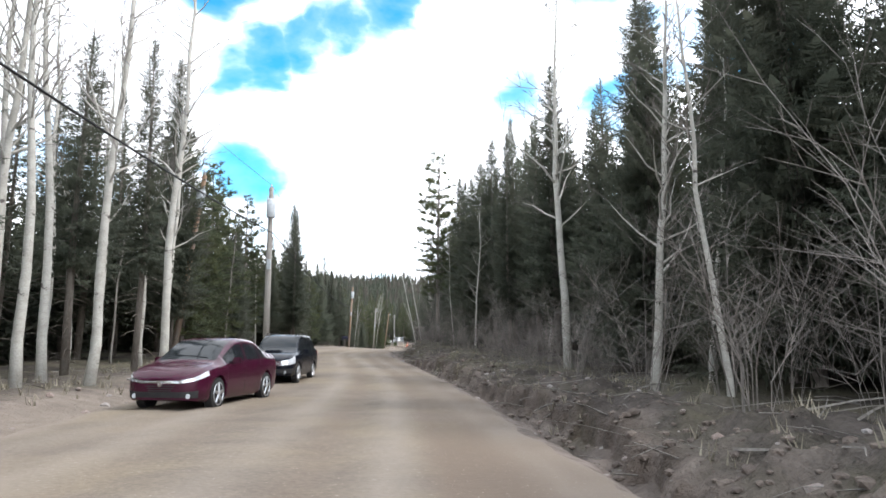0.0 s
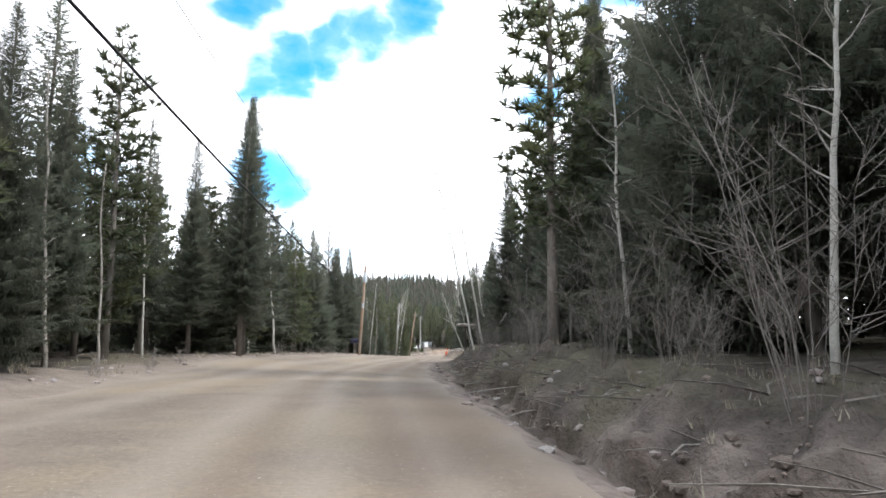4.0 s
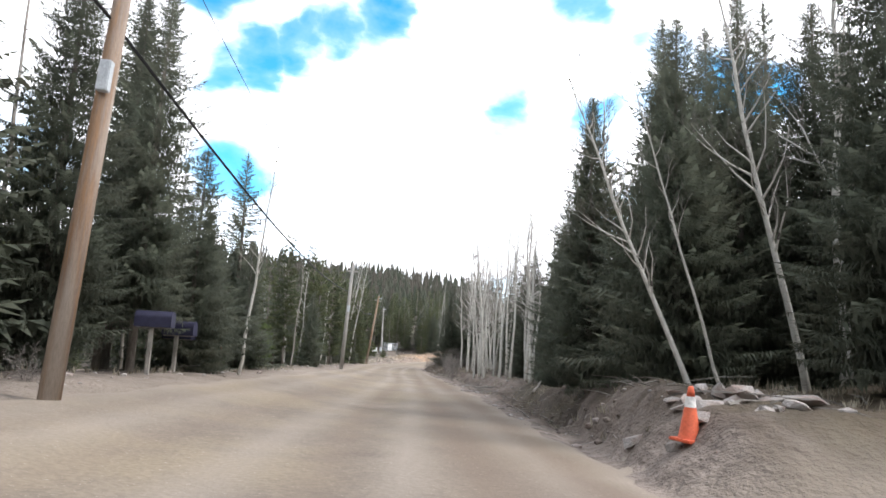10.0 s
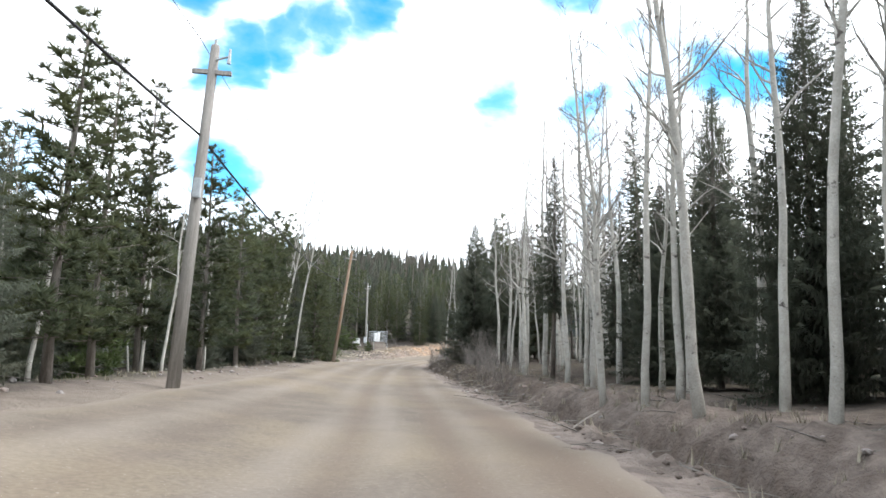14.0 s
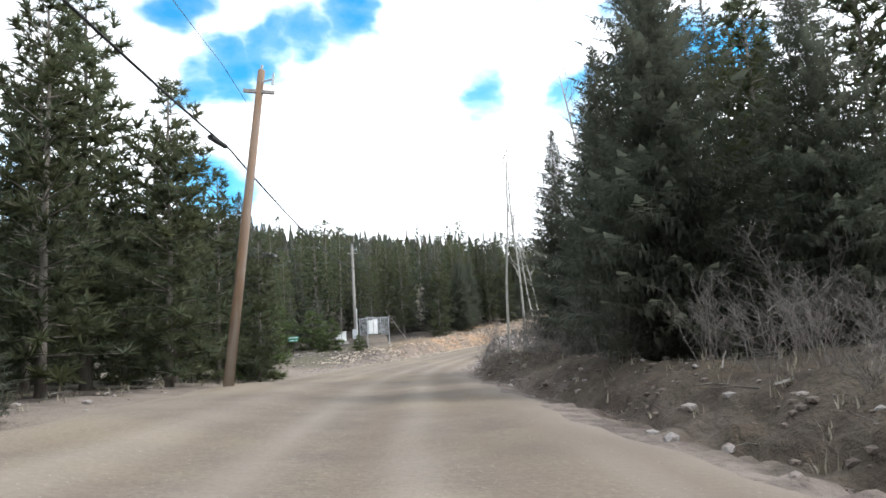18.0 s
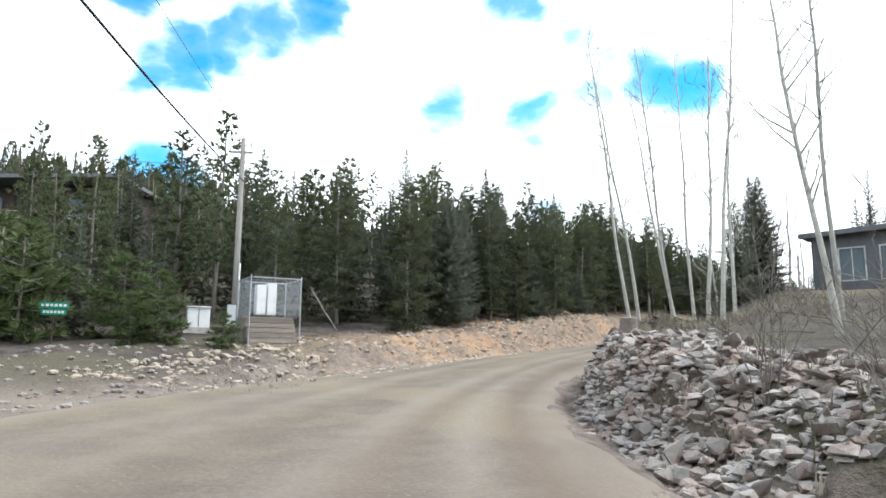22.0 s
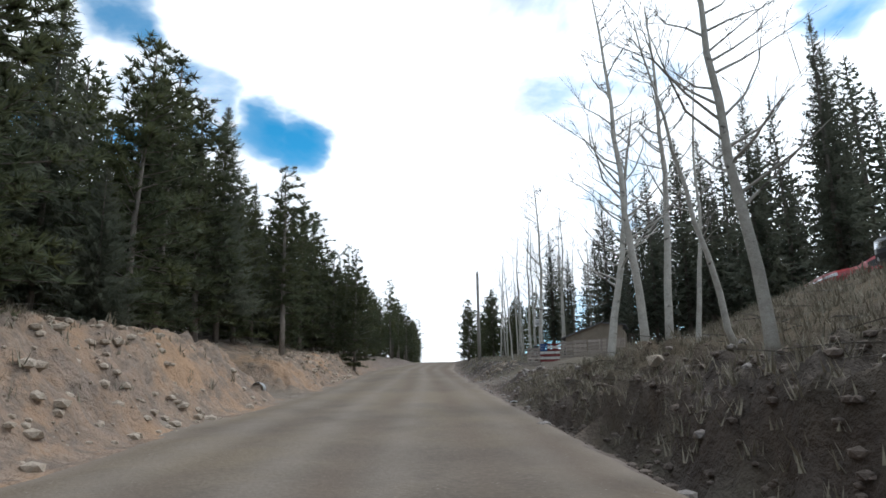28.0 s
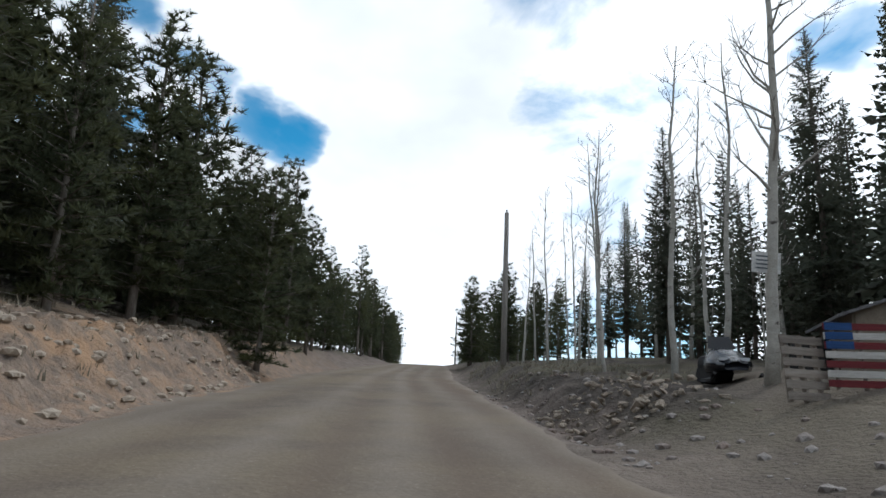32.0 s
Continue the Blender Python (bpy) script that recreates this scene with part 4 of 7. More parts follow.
def landmark_trees():
    """Trees that stand out, each at its own place."""
    # pale aspens beside the parked cars
    for k, (x, y, sc) in enumerate(((-9.7, 19.4, 1.3), (-10.6, 17.6, 1.2), (-11.2, 19.8, 1.35), (-11.9, 17.9, 1.3), (-12.6, 19.6, 1.2), (-9.9, 15.2, 1.2), (-8.9, 22.6, 1.15), (-13.3, 17.2, 1.3))):
        stand(f"aspen{(0, 2, 2, 0)[k % 4]}", x, y, sc, 1.15, lean=(0, (k % 3 - 1) * 1.5))
    stand("aspen0", 5.2, 26.2, 1.25, 1.3, (0, -3))
    stand("aspen1", 5.0, 15.5, 0.8, 0.8, (0, -8))
    stand("pine1", 0.3, 55.7, 1.22, 1.3)
    stand("spruce1", 2.2, 57.5, 1.1)
    stand("spruce1", -15.1, 72.0, 1.2)
    stand("spruce3", -14.0, 68.0, 1.0)
    stand("aspen3", -1.8, 72.2, 1.2, .8, (0, -10), 0)
    stand("aspen3", -1.3, 73.4, 1.15, .8, (0, -8), 0)
    stand("aspen3", -15.6, 81.2, 1.0)
    stand("spruce1", -19.2, 117.7, 1.3)
    stand("snag0", -20.9, 113.2, 1.7)
    for x, y, kk, sc in ((-16.5, 108, "spruce0", 1.0), (-15.4, 111, "spruce1", .95), (-18, 105, "spruce2", 1.1), (-14.8, 114, "spruce4", 1.1), (-17.2, 113.5, "spruce1", 1.0)):
        stand(kk, x, y, sc)
    stand("aspen3", -13.6, 116, .8)
    # before the drive and behind it
    stand("spruce1", 0.9, 81.8, 1.05, 1.1)
    stand("spruce2", 3.2, 83.4, 1.1)
    for x, y, kk, sc in ((-1.2, 106.6, "spruce2", .85), (0.8, 109.5, "spruce0", .9), (2.9, 107.6, "spruce2", .95), (5.2, 106.2, "spruce1", 1.0), (-2.0, 111.5, "spruce0", .8),
                         (3.6, 111.4, "spruce1", 1.0), (7.4, 108.2, "spruce0", 1.05)):
        stand(kk, x, y, sc)
    for x, y, kk, sc, wide, ln in ((-2.2, 103.4, "aspen1", .55, .38, -20), (-1.3, 104.0, "aspen3", .68, .42, -13), (0.6, 104.4, "aspen1", .85, .55, -9), (3.2, 103.6, "aspen2", 1.0, .8, -8),
                                   (4.6, 102.8, "aspen0", 1.0, .8, -11), (5.6, 104.2, "aspen1", 1.0, .75, -6)):
        stand(kk, x, y, sc, wide, (0, ln), 0)
    # aspens on the right bank
    for k, (x, y, sc) in enumerate(((-1.8, 142.8, 1.05), (-1.4, 150.7, 1.0), (-1.9, 145.5, .95), (-0.6, 146.8, 1.0), (-2.0, 148.5, .9), (0.3, 143.6, 1.05), (0.8, 149.4, 1.0), (-0.9, 153.5, .95), (-1.0, 140.0, 1.0))):
        stand(f"aspen{k % 3}", x, y, sc, sc * .8, (0, (k % 5 - 2) * 2.2), k * 40)
    stand("spruce1", -18.8, 134.5, 1.1, 1.3)
    stand("spruce1", -18.4, 146.2, .78, 1.0)
    stand("pine0", -18.3, 191.8, 1.1)
    for x, y, sc, ln in ((-15.9, 175.6, 1.0, 7), (-15.2, 177.6, 1.05, 6), (-16.6, 177.0, .95, 8)):
        stand("aspen2", x, y, sc, .65, (0, ln), 0)
    stand("spruce2", -1.9, 186.4, 1.1, 1.12)
    stand("spruce2", -0.2, 196.5, 1.15, 1.0)
    stand("spruce2", 0.6, 200.5, 1.05, 1.1)
    stand("spruce0", -0.6, 203.5, .95, 1.05)
    for x, y, kk, sc in ((.6, 192.4, "spruce1", 1.05), (1.6, 195.0, "pine1", 1.1), (2.6, 198.4, "spruce1", 1.1), (3.4, 194.0, "spruce0", 1.1), (2.2, 202.4, "pine1", 1.05), (4.6, 199.0, "spruce1", 1.15), (5.4, 195.6, "pine0", 1.1), (4.6, 203.5, "pine1", 1.0)):
        stand(kk, x, y, sc)
    stand("aspen1", .4, 198.2, .95, .9, (0, -13), 60)
    for x, y, kk, sc in ((-30.4, 255.0, "pine2", .72), (-35.6, 256.2, "pine0", .7), (-27.2, 257.0, "pine2", .8), (-38.6, 258.0, "pine0", .85), (-33.2, 253.4, "spruce4", .95), (-24.6, 254.6, "pine0", .85), (-41.0, 255.0, "pine2", .9)):
        stand(kk, x, y, sc)
    stand("spruce0", -17.9, 209.3, .92, 1.0)
    stand("pine2", -20.5, 207.2, .8)
    # aspens at the bend
    for k, (x, y, sc, ln) in enumerate(((-3.0, 207.8, 1.0, 2), (-1.6, 209.8, .95, -2), (4.6, 221.5, .95, -4), (3.2, 219.8, .95, -5), (2.9, 231.2, .95, -9), (3.6, 231.7, .9, -9), (5.3, 232.4, 1.0, -8), (5.7, 233.0, .95, -7), (6.1, 232.2, .9, -4), (5.0, 229.0, .9, 3), (3.8, 226.0, .95, 3), (7.5, 231.5, .9, 4))):
        stand(f"aspen{(2, 0, 2, 1)[k % 4]}", x, y, sc, .62, (0, ln), 0)
    for x, y, kk, sc in ((-19.5, 211, "young", 1.5), (-22, 209, "spruce4", .8), (-25, 212, "spruce4", .9), (-16.5, 207.5, "young", 1.3), (-15.5, 117.5, "spruce4", .9), (-16.5, 120.5, "spruce4", 1.0), (-15, 122.5, "spruce4", .85)):
        stand(kk, x, y, sc)
    stand("spruce4", 10.9, 236.8, .86, .95)
    stand("spruce1", 14.2, 240.6, .62, .8)
    stand("spruce0", 13.2, 238.2, .6, .75)
    stand("spruce1", 32.09, 249.83, .85)
    stand("spruce3", 28.87, 249.01, .75)
    stand("spruce1", 30.38, 252.25, .72)
    stand("aspen1", 14.8, 245.4, .62, .7)
    stand("aspen4", 18.85, 248.63, .75, .8, (0, -6))
    stand("aspen3", 17.98, 247.33, .6, .8, (0, -8))
    stand("aspen1", 23.12, 253.85, .75, .95, (0, -9), 200)
    stand("aspen1", 23.71, 252.97, .95, 1.0, (0, -3), 40)
    stand("aspen0", 24.37, 252.59, .9, 1.0, (0, 3))
    stand("aspen0", 37.33, 269.08, .85, 1.0, (0, -3))
    stand("aspen2", 44.75, 273.36, .8, .9, (0, -3))
    stand("aspen2", 41.0, 273.12, .7, .8)
    stand("aspen3", 42.83, 276.52, .75, .8)
    for x, y, sc in ((58.78, 271.03, 1.35), (61.45, 268.19, 1.45), (54.2, 266.56, 1.2), (51.03, 269.47, 1.1), (47.74, 271.38, .95), (49.05, 265.68, 1.15), (46.26, 267.53, .85), (52.91, 260.17, 1.3), (49.02, 277.77, .8)):
        stand("spruce1" if int(x) % 2 else "spruce3", x, y, sc)
    # left of the upper road
    for x, y, kk, sc in ((6.95, 255.13, "pine2", .72), (3.06, 251.38, "pine2", .7), (5.07, 254.56, "spruce4", .75), (10.04, 258.98, "spruce4", .6), (24.64, 277.74, "pine1", .9), (33.6, 290.04, "pine2", 1.05), (36.0, 287.43, "pine2", .72), (66.5, 306.86, "pine2", .72), (68.49, 309.13, "pine0", .6)):
        stand(kk, x, y, sc, sc * 1.15)
    # bushy young pines by the street signs
    for x, y, sc in ((-15.6, 232.4, .85), (-20.5, 232.2, 1.35), (-22.2, 233.8, 1.5), (-24.6, 232.4, 1.2), (-13.2, 232.6, .45), (-17.6, 234.4, 1.1), (-26.8, 231.6, 1.1), (-16.4, 231.8, .5)):
        stand("young", x, y, sc, sc * 1.2)


landmark_trees()

# left of the road, up to the bend
scatter(1, -2, 33, -14, -8.6, 2.2, [("aspen0", 3), ("aspen2", 3), ("spruce1", 1), ("spruce5", 2)], (0.85, 1.15))
scatter(2, -2, 60, -30, -12, 2.8, SPR + [("pine1", 2), ("snag0", 1)], (0.8, 1.25))
scatter(3, 33, 100, -16, -9.0, 2.3, SPR + [("pine2", 4), ("pine0", 4), ("pine3", 3), ("aspen3", 2), ("snag0", 2)], (0.75, 1.15))
scatter(4, 56, 135, -30, -13.5, 3.3, SPR + PIN, (0.85, 1.2))
scatter(5, 102, 124, -13, -8, 2.8, [("spruce4", 3), ("spruce0", 1), ("aspen4", 2)], (0.6, 0.95))
scatter(6, 136, 168, -15, -7.2, 2.0, [("aspen3", 3), ("aspen4", 3), ("spruce4", 5), ("young", 2), ("pine3", 3), ("snag1", 1)], (0.6, 0.95))
scatter(9, 136, 166, -26, -10, 2.6, [("pine2", 3), ("pine0", 3), ("spruce4", 3), ("spruce0", 1)], (0.5, 0.75))
scatter(7, 160, 207, -24, -7.4, 2.6, [("pine0", 3), ("pine2", 3), ("spruce4", 3), ("spruce0", 1), ("aspen3", 1)], (0.6, 0.95))
scatter(8, 140, 207, -45, -22, 4.6, PIN + SPR, (0.6, 0.85))
# right of the road, up to the bend
scatter(11, 2, 85, 8.8, 13, 2.1, SPR + [("spruce3", 3), ("aspen3", 2), ("snag1", 1)], (0.85, 1.3))
scatter(12, -2, 86, 12.5, 28, 2.6, SPR + [("pine1", 2), ("aspen2", 1)], (1.0, 1.45))
scatter(13, 100, 112, 6.5, 14, 2.4, [("spruce0", 2), ("spruce2", 3), ("aspen1", 3)], (0.75, 1.05))
scatter(14, 90, 130, 13, 32, 3.4, SPR + [("aspen0", 3), ("aspen2", 3)], (0.8, 1.15))
scatter(15, 112, 132, 7, 13, 2.4, [("spruce2", 3), ("spruce0", 2), ("pine2", 1), ("aspen0", 3)], (0.7, 1.0))
scatter(19, 128, 152, 9.2, 14, 3.2, [("spruce0", 3), ("spruce2", 3), ("spruce4", 2), ("spruce1", 2)], (0.8, 1.1))
scatter(20, 150, 168, 10, 16, 2.4, [("spruce0", 3), ("spruce1", 3), ("spruce2", 2), ("aspen2", 2)], (0.7, 1.0))
scatter(16, 132, 182, 6.8, 15, 2.0, [("aspen0", 4), ("aspen1", 2), ("aspen2", 4), ("aspen3", 2), ("spruce5", .6)], (0.75, 1.05))
scatter(17, 130, 205, 15, 32, 3.5, SPR + [("aspen2", 3), ("pine1", 1)], (0.75, 1.1))
scatter(18, 183, 206, 8.5, 14, 2.8, [("spruce0", 2), ("pine0", 3), ("pine2", 3), ("aspen3", 2)], (0.8, 1.1))
# shrubs on the right bank
scatter(26, 50, 85, 5.2, 8, 1.9, [("shrub0", 3), ("shrub1", 2)], (0.6, 1.0))
scatter(21, 4, 50, 4.6, 8, 1.6, [("shrub0", 3), ("shrub1", 2), ("shrub2", 1.8), ("aspen4", 0.6), ("snag1", .6)], (0.7, 1.15))
scatter(10, 66, 84, 7.2, 12, 2.0, [("spruce0", 3), ("spruce2", 2), ("spruce4", 2)], (0.7, 1.0))
scatter(51, -2, 120, -14, -8.8, 1.9, [("snag0", 3), ("snag1", 3), ("aspen3", 2), ("aspen4", 1)], (0.7, 1.2), 4)
scatter(52, 2, 86, 8.6, 14, 1.7, [("snag0", 3), ("snag1", 3), ("aspen3", 2)], (0.8, 1.3), 4)
scatter(53, 98, 132, 14, 38, 2.9, SPR + [("pine1", 2), ("aspen2", 2)], (0.85, 1.2))
scatter(57, 84, 88, 8, 16, 2.4, SPR, (0.8, 1.1))
scatter(54, 222, 264, -70, -38, 4.4, PIN, (0.75, 1.1))
scatter(55, 266, 302, -15, -9.2, 2.4, [("pine0", 3), ("pine2", 3), ("spruce1", 2)], (0.8, 1.0))
scatter(58, 101, 120, 6.2, 16, 1.9, SPR + [("aspen0", 3), ("aspen2", 3)], (0.8, 1.1))
scatter(59, 166, 187, 8.2, 15, 1.9, [("spruce0", 3), ("spruce1", 3), ("spruce5", 3), ("aspen3", 2), ("snag0", 2)], (0.8, 1.1))
scatter(56, 154, 184, 8.6, 24, 2.2, SPR + [("aspen2", 2), ("snag1", 2)], (0.8, 1.15))
scatter(22, 160, 205, 4.6, 8.4, 1.3, [("shrub0", 2), ("shrub1", 3), ("shrub3", 2)], (0.6, 1.0))
scatter(23, 0, 200, -9, -6.9, 3.0, [("shrub1", 2), ("shrub3", 4)], (0.5, 0.9))
scatter(24, 222, 240, 6, 14, 3.4, [("shrub1", 2), ("shrub3", 3)], (0.6, 1.0))
scatter(25, 200, 214, 3.0, 8, 1.3, [("shrub1", 2), ("shrub3", 3), ("shrub0", 1)], (0.6, 1.0))
# left of the upper road
scatter(35, 296, 420, -11, -6.2, 2.7, PIN, (0.6, 0.9))
scatter(36, 330, 430, 6.5, 16, 3.6, [("pine2", 2), ("pine0", 2), ("aspen3", 1)], (0.5, 0.8))
scatter(31, 238, 345, -17, -9.0, 2.3, [("pine0", 3), ("pine1", 1), ("pine2", 4), ("spruce0", 2), ("spruce1", 2), ("spruce2", 1)], (0.65, 0.95))
scatter(32, 236, 345, -38, -18, 3.9, PIN + [("spruce1", 2)], (0.7, 1.0))
scatter(33, 224, 240, -26, -16, 2.3, [("pine2", 4), ("pine0", 2), ("spruce0", 2), ("spruce4", 2)], (0.6, 0.85))
scatter(34, 222, 236, -34, -14, 3.0, [("young", 3), ("pine2", 2), ("spruce4", 2)], (0.5, 0.9))
# right of the upper road
scatter(41, 268, 340, 22, 44, 3.3, [("spruce1", 3), ("spruce3", 3), ("spruce0", 2)], (0.85, 1.3))
scatter(42, 291, 345, 8, 22, 3.2, [("aspen0", 2), ("aspen2", 2), ("spruce3", 2), ("spruce1", 2), ("aspen3", 2)], (0.6, 0.9))
scatter(43, 236, 268, 24, 44, 3.6, [("spruce1", 3), ("spruce3", 2), ("aspen2", 1)], (0.75, 1.1))
scatter(44, 205, 236, 24, 50, 4.2, [("spruce1", 3), ("pine1", 2), ("aspen2", 1)], (0.6, 0.9))


def far_forest():
    """Woods on the hills, too far to tell tree from tree: joined small conifers."""
    rng = random.Random(77)
    v, f = [], []
    n = 0
    boxes = [(-150, 20, 262, 480, 2200), (-330, -60, 20, 420, 1300), (20, 320, 330, 560, 700), (60, 300, -20, 300, 400), (-160, -46, -40, 262, 500)]
    for x0, x1, y0, y1, num in boxes:
        xs = np.array([rng.uniform(x0, x1) for _ in range(num)])
        ys = np.array([rng.uniform(y0, y1) for _ in range(num)])
        s, d = to_sd(xs, ys)
        zs = ground_z(xs, ys)
        for x, y, z, ss, dd in zip(xs, ys, zs, s, d):
            if -46 < dd < 40 or (ss < 222 and dd < 0 and x > -46):
                continue
            h, r = rng.choice((rng.uniform(5, 9), rng.uniform(7, 12.5))), rng.uniform(1.2, 2.3)
            a0 = rng.uniform(0, 6.28)
            levs = 7 if y > 200 and abs(x) < 160 else 4
            for lev in range(levs):
                t = 0.06 + 0.88 * lev / levs
                zz, rr = z + h * t, r * (1 - t * 0.93) * rng.uniform(.8, 1.2)
                for k in range(5):
                    a = a0 + lev * 0.9 + k * 1.257 + rng.uniform(-.3, .3)
                    rk = rr * rng.uniform(0.55, 1.25)
                    up = h * (.26 if lev < levs - 1 else .12)
                    v += [(x + math.cos(a - .42) * rk * .55, y + math.sin(a - .42) * rk * .55, zz + h * .04), (x + math.cos(a) * rk, y + math.sin(a) * rk, zz - h * rng.uniform(.01, .07)),
                          (x + math.cos(a + .42) * rk * .55, y + math.sin(a + .42) * rk * .55, zz + h * .04), (x + rng.uniform(-.1, .1), y, zz + up)]
                    f += [(n, n + 1, n + 3), (n + 1, n + 2, n + 3)]
                    n += 4
    me = bpy.data.meshes.new("far_forest")
    me.from_pydata(v, [], f)
    me.materials.append(M("far_conifers", (0.066, 0.080, 0.058), (0.105, 0.118, 0.084), 0.25, 0.85, bump=0, world=True, c3=(0.118, 0.108, 0.088), scale3=0.05, transl=0.25))
    tagged(new("far_forest", me), "dense conifer forest on the hillsides", "forest", kind="stuff")


far_forest()


# ---- cars ----
M_RED = M("maroon_car_paint", (0.050, 0.006, 0.022), (0.044, 0.006, 0.019), 2, 0.22, bump=0, coat=0.3, spec=0.25)
M_NAVY = M("dark_blue_car_paint", (0.005, 0.007, 0.014), (0.004, 0.006, 0.011), 2, 0.25, bump=0, coat=0.15, spec=0.2)
M_GLASS = glass("tinted_glass", (0.012, 0.014, 0.017))
M_SCREEN = glass("windscreen_glass", (0.012, 0.016, 0.019), .06)
M_LAMP = M("headlight_lens", (0.66, 0.69, 0.72), (0.55, 0.58, 0.61), 5, 0.15, bump=0, coat=0.3)
M_AMBER = M("amber_lens", (0.65, 0.20, 0.03), None, 8, 0.2, bump=0)
M_CHROME = M("chrome", (0.78, 0.79, 0.80), (0.7, 0.7, 0.72), 6, 0.18, metal=1.0, bump=0)
M_ALLOY = M("alloy_wheel", (0.55, 0.56, 0.57), (0.45, 0.46, 0.47), 6, 0.35, metal=0.8, bump=0)
M_GREYCAR = M("grey_car_paint", (0.05, 0.055, 0.06), None, 2, 0.3, bump=0, coat=0.5)
M_BRIGHTRED = M("red_car_paint", (0.35, 0.02, 0.03), None, 2, 0.3, bump=0, coat=0.5)
M_TAIL = M("tail_lens", (0.30, 0.02, 0.02), None, 8, 0.2, bump=0)
M_PLATE = M("number_plate_white", (0.75, 0.76, 0.74), None, 6, 0.5, bump=0)
M_BAR = M("grey_bars", (0.12, 0.14, 0.16), None, 6, 0.6, bump=0)


def curve(ys, rows, k):
    """A smooth line through column k of the stations."""
    y, v = np.array([r[0] for r in rows]), np.array([r[k] for r in rows])
    t = np.gradient(v, y)
    i = np.clip(np.searchsorted(y, ys) - 1, 0, len(y) - 2)
    h = y[i + 1] - y[i]
    u = (ys - y[i]) / h
    return (2 * u ** 3 - 3 * u ** 2 + 1) * v[i] + (u ** 3 - 2 * u ** 2 + u) * h * t[i] + (3 * u ** 2 - 2 * u ** 3) * v[i + 1] + (u ** 3 - u ** 2) * h * t[i + 1]


def shell(rows, low, axles, r, zones):
    """The skin of a car, cut into its body and the panes, lamps and trims that are flush with it."""
    ys = set(np.round(np.arange(rows[0][0], rows[-1][0], .075), 3)) | {rows[-1][0]}
    for z in zones:
        ys |= {z[1], z[2]}
    for ya in axles:
        ys |= {round(ya + t * (r + .06), 3) for t in (-1, -.97, -.9, -.75, -.5, -.25, 0, .25, .5, .75, .9, .97, 1)}
    ys = np.array(sorted(ys))
    ys = ys[np.r_[True, np.diff(ys) > .012]]
    w, zb, wt, zt = (curve(ys, rows, k) for k in (1, 2, 3, 4))
    rings = []
    for i, y in enumerate(ys):
        zl = low(y)
        arch = zl
        for ya in axles:
            e = (r + .06) ** 2 - (y - ya) ** 2
            if e > 0:
                arch = max(arch, r + math.sqrt(e))
        W, B, T, H = w[i], zb[i], wt[i], max(zt[i], zb[i] + .012)
        arch = min(arch, B - .06)
        side = lambda f: max(arch + .004 * f, zl + f * (B - zl))
        top = lambda f: (W * .965 + (T - W * .965) * f, B + (H - .035 * (H > B + .2) - B) * f)
        half = [(0, zl), (W * .80, zl), (W * .90, arch if arch > zl else zl), (W * .975, side(.12)), (W, side(.42)), (W * 1.004, side(.66)), (W * .995, side(.86)), (W * .965, B),
                top(.10), top(.84), top(.95), (T * .93, H), (T * .55, H + .018), (0, H + .026)]
        rings.append([Vector((x, y, z)) for x, z in half])
    out = collections.defaultdict(Build)
    for i in range(len(ys) - 1):
        ym = (ys[i] + ys[i + 1]) / 2
        for k in range(13):
            key = "body"
            for nm, y0, y1, k0, k1 in zones:
                if y0 <= ym <= y1 and k0 <= k < k1:
                    key = nm
            for sg in (1, -1):
                q = [rings[i][k], rings[i][k + 1], rings[i + 1][k + 1], rings[i + 1][k]]
                q = [(p.x * sg, p.y, p.z) for p in q]
                nm = key if key in ("body", "windscreen", "rear_window", "grille", "air_intake", "hood_scoop") else key + ("+" if sg > 0 else "-")
                out[nm].face(*(q if sg > 0 else q[::-1]))
    for ring, flip in ((rings[0], True), (rings[-1], False)):
        for k in range(13):
            for sg in (1, -1):
                q = [(p.x * sg, p.y, p.z) for p in (ring[k], ring[k + 1])]
                nm = "body"
                if not flip:
                    for z in zones:
                        if z[2] >= rows[-1][0] - .01 and z[3] <= k < z[4]:
                            nm = z[0]
                out[nm].face(q[0], q[1], (0, q[1][1], q[1][2]), (0, q[0][1], q[0][2]))
    return out, rings, ys


def welded(build, name, material):
    me = build.mesh(name, material)
    bm = bmesh.new()
    bm.from_mesh(me)
    bmesh.ops.remove_doubles(bm, verts=bm.verts, dist=1e-4)
    bmesh.ops.dissolve_degenerate(bm, edges=bm.edges, dist=1e-4)
    bmesh.ops.recalc_face_normals(bm, faces=bm.faces)
    for f in bm.faces:
        f.smooth = True
    for e in bm.edges:
        e.smooth = len(e.link_faces) == 2 and e.calc_face_angle(0) < 0.75
    bm.to_mesh(me)
    bm.free()
    return me


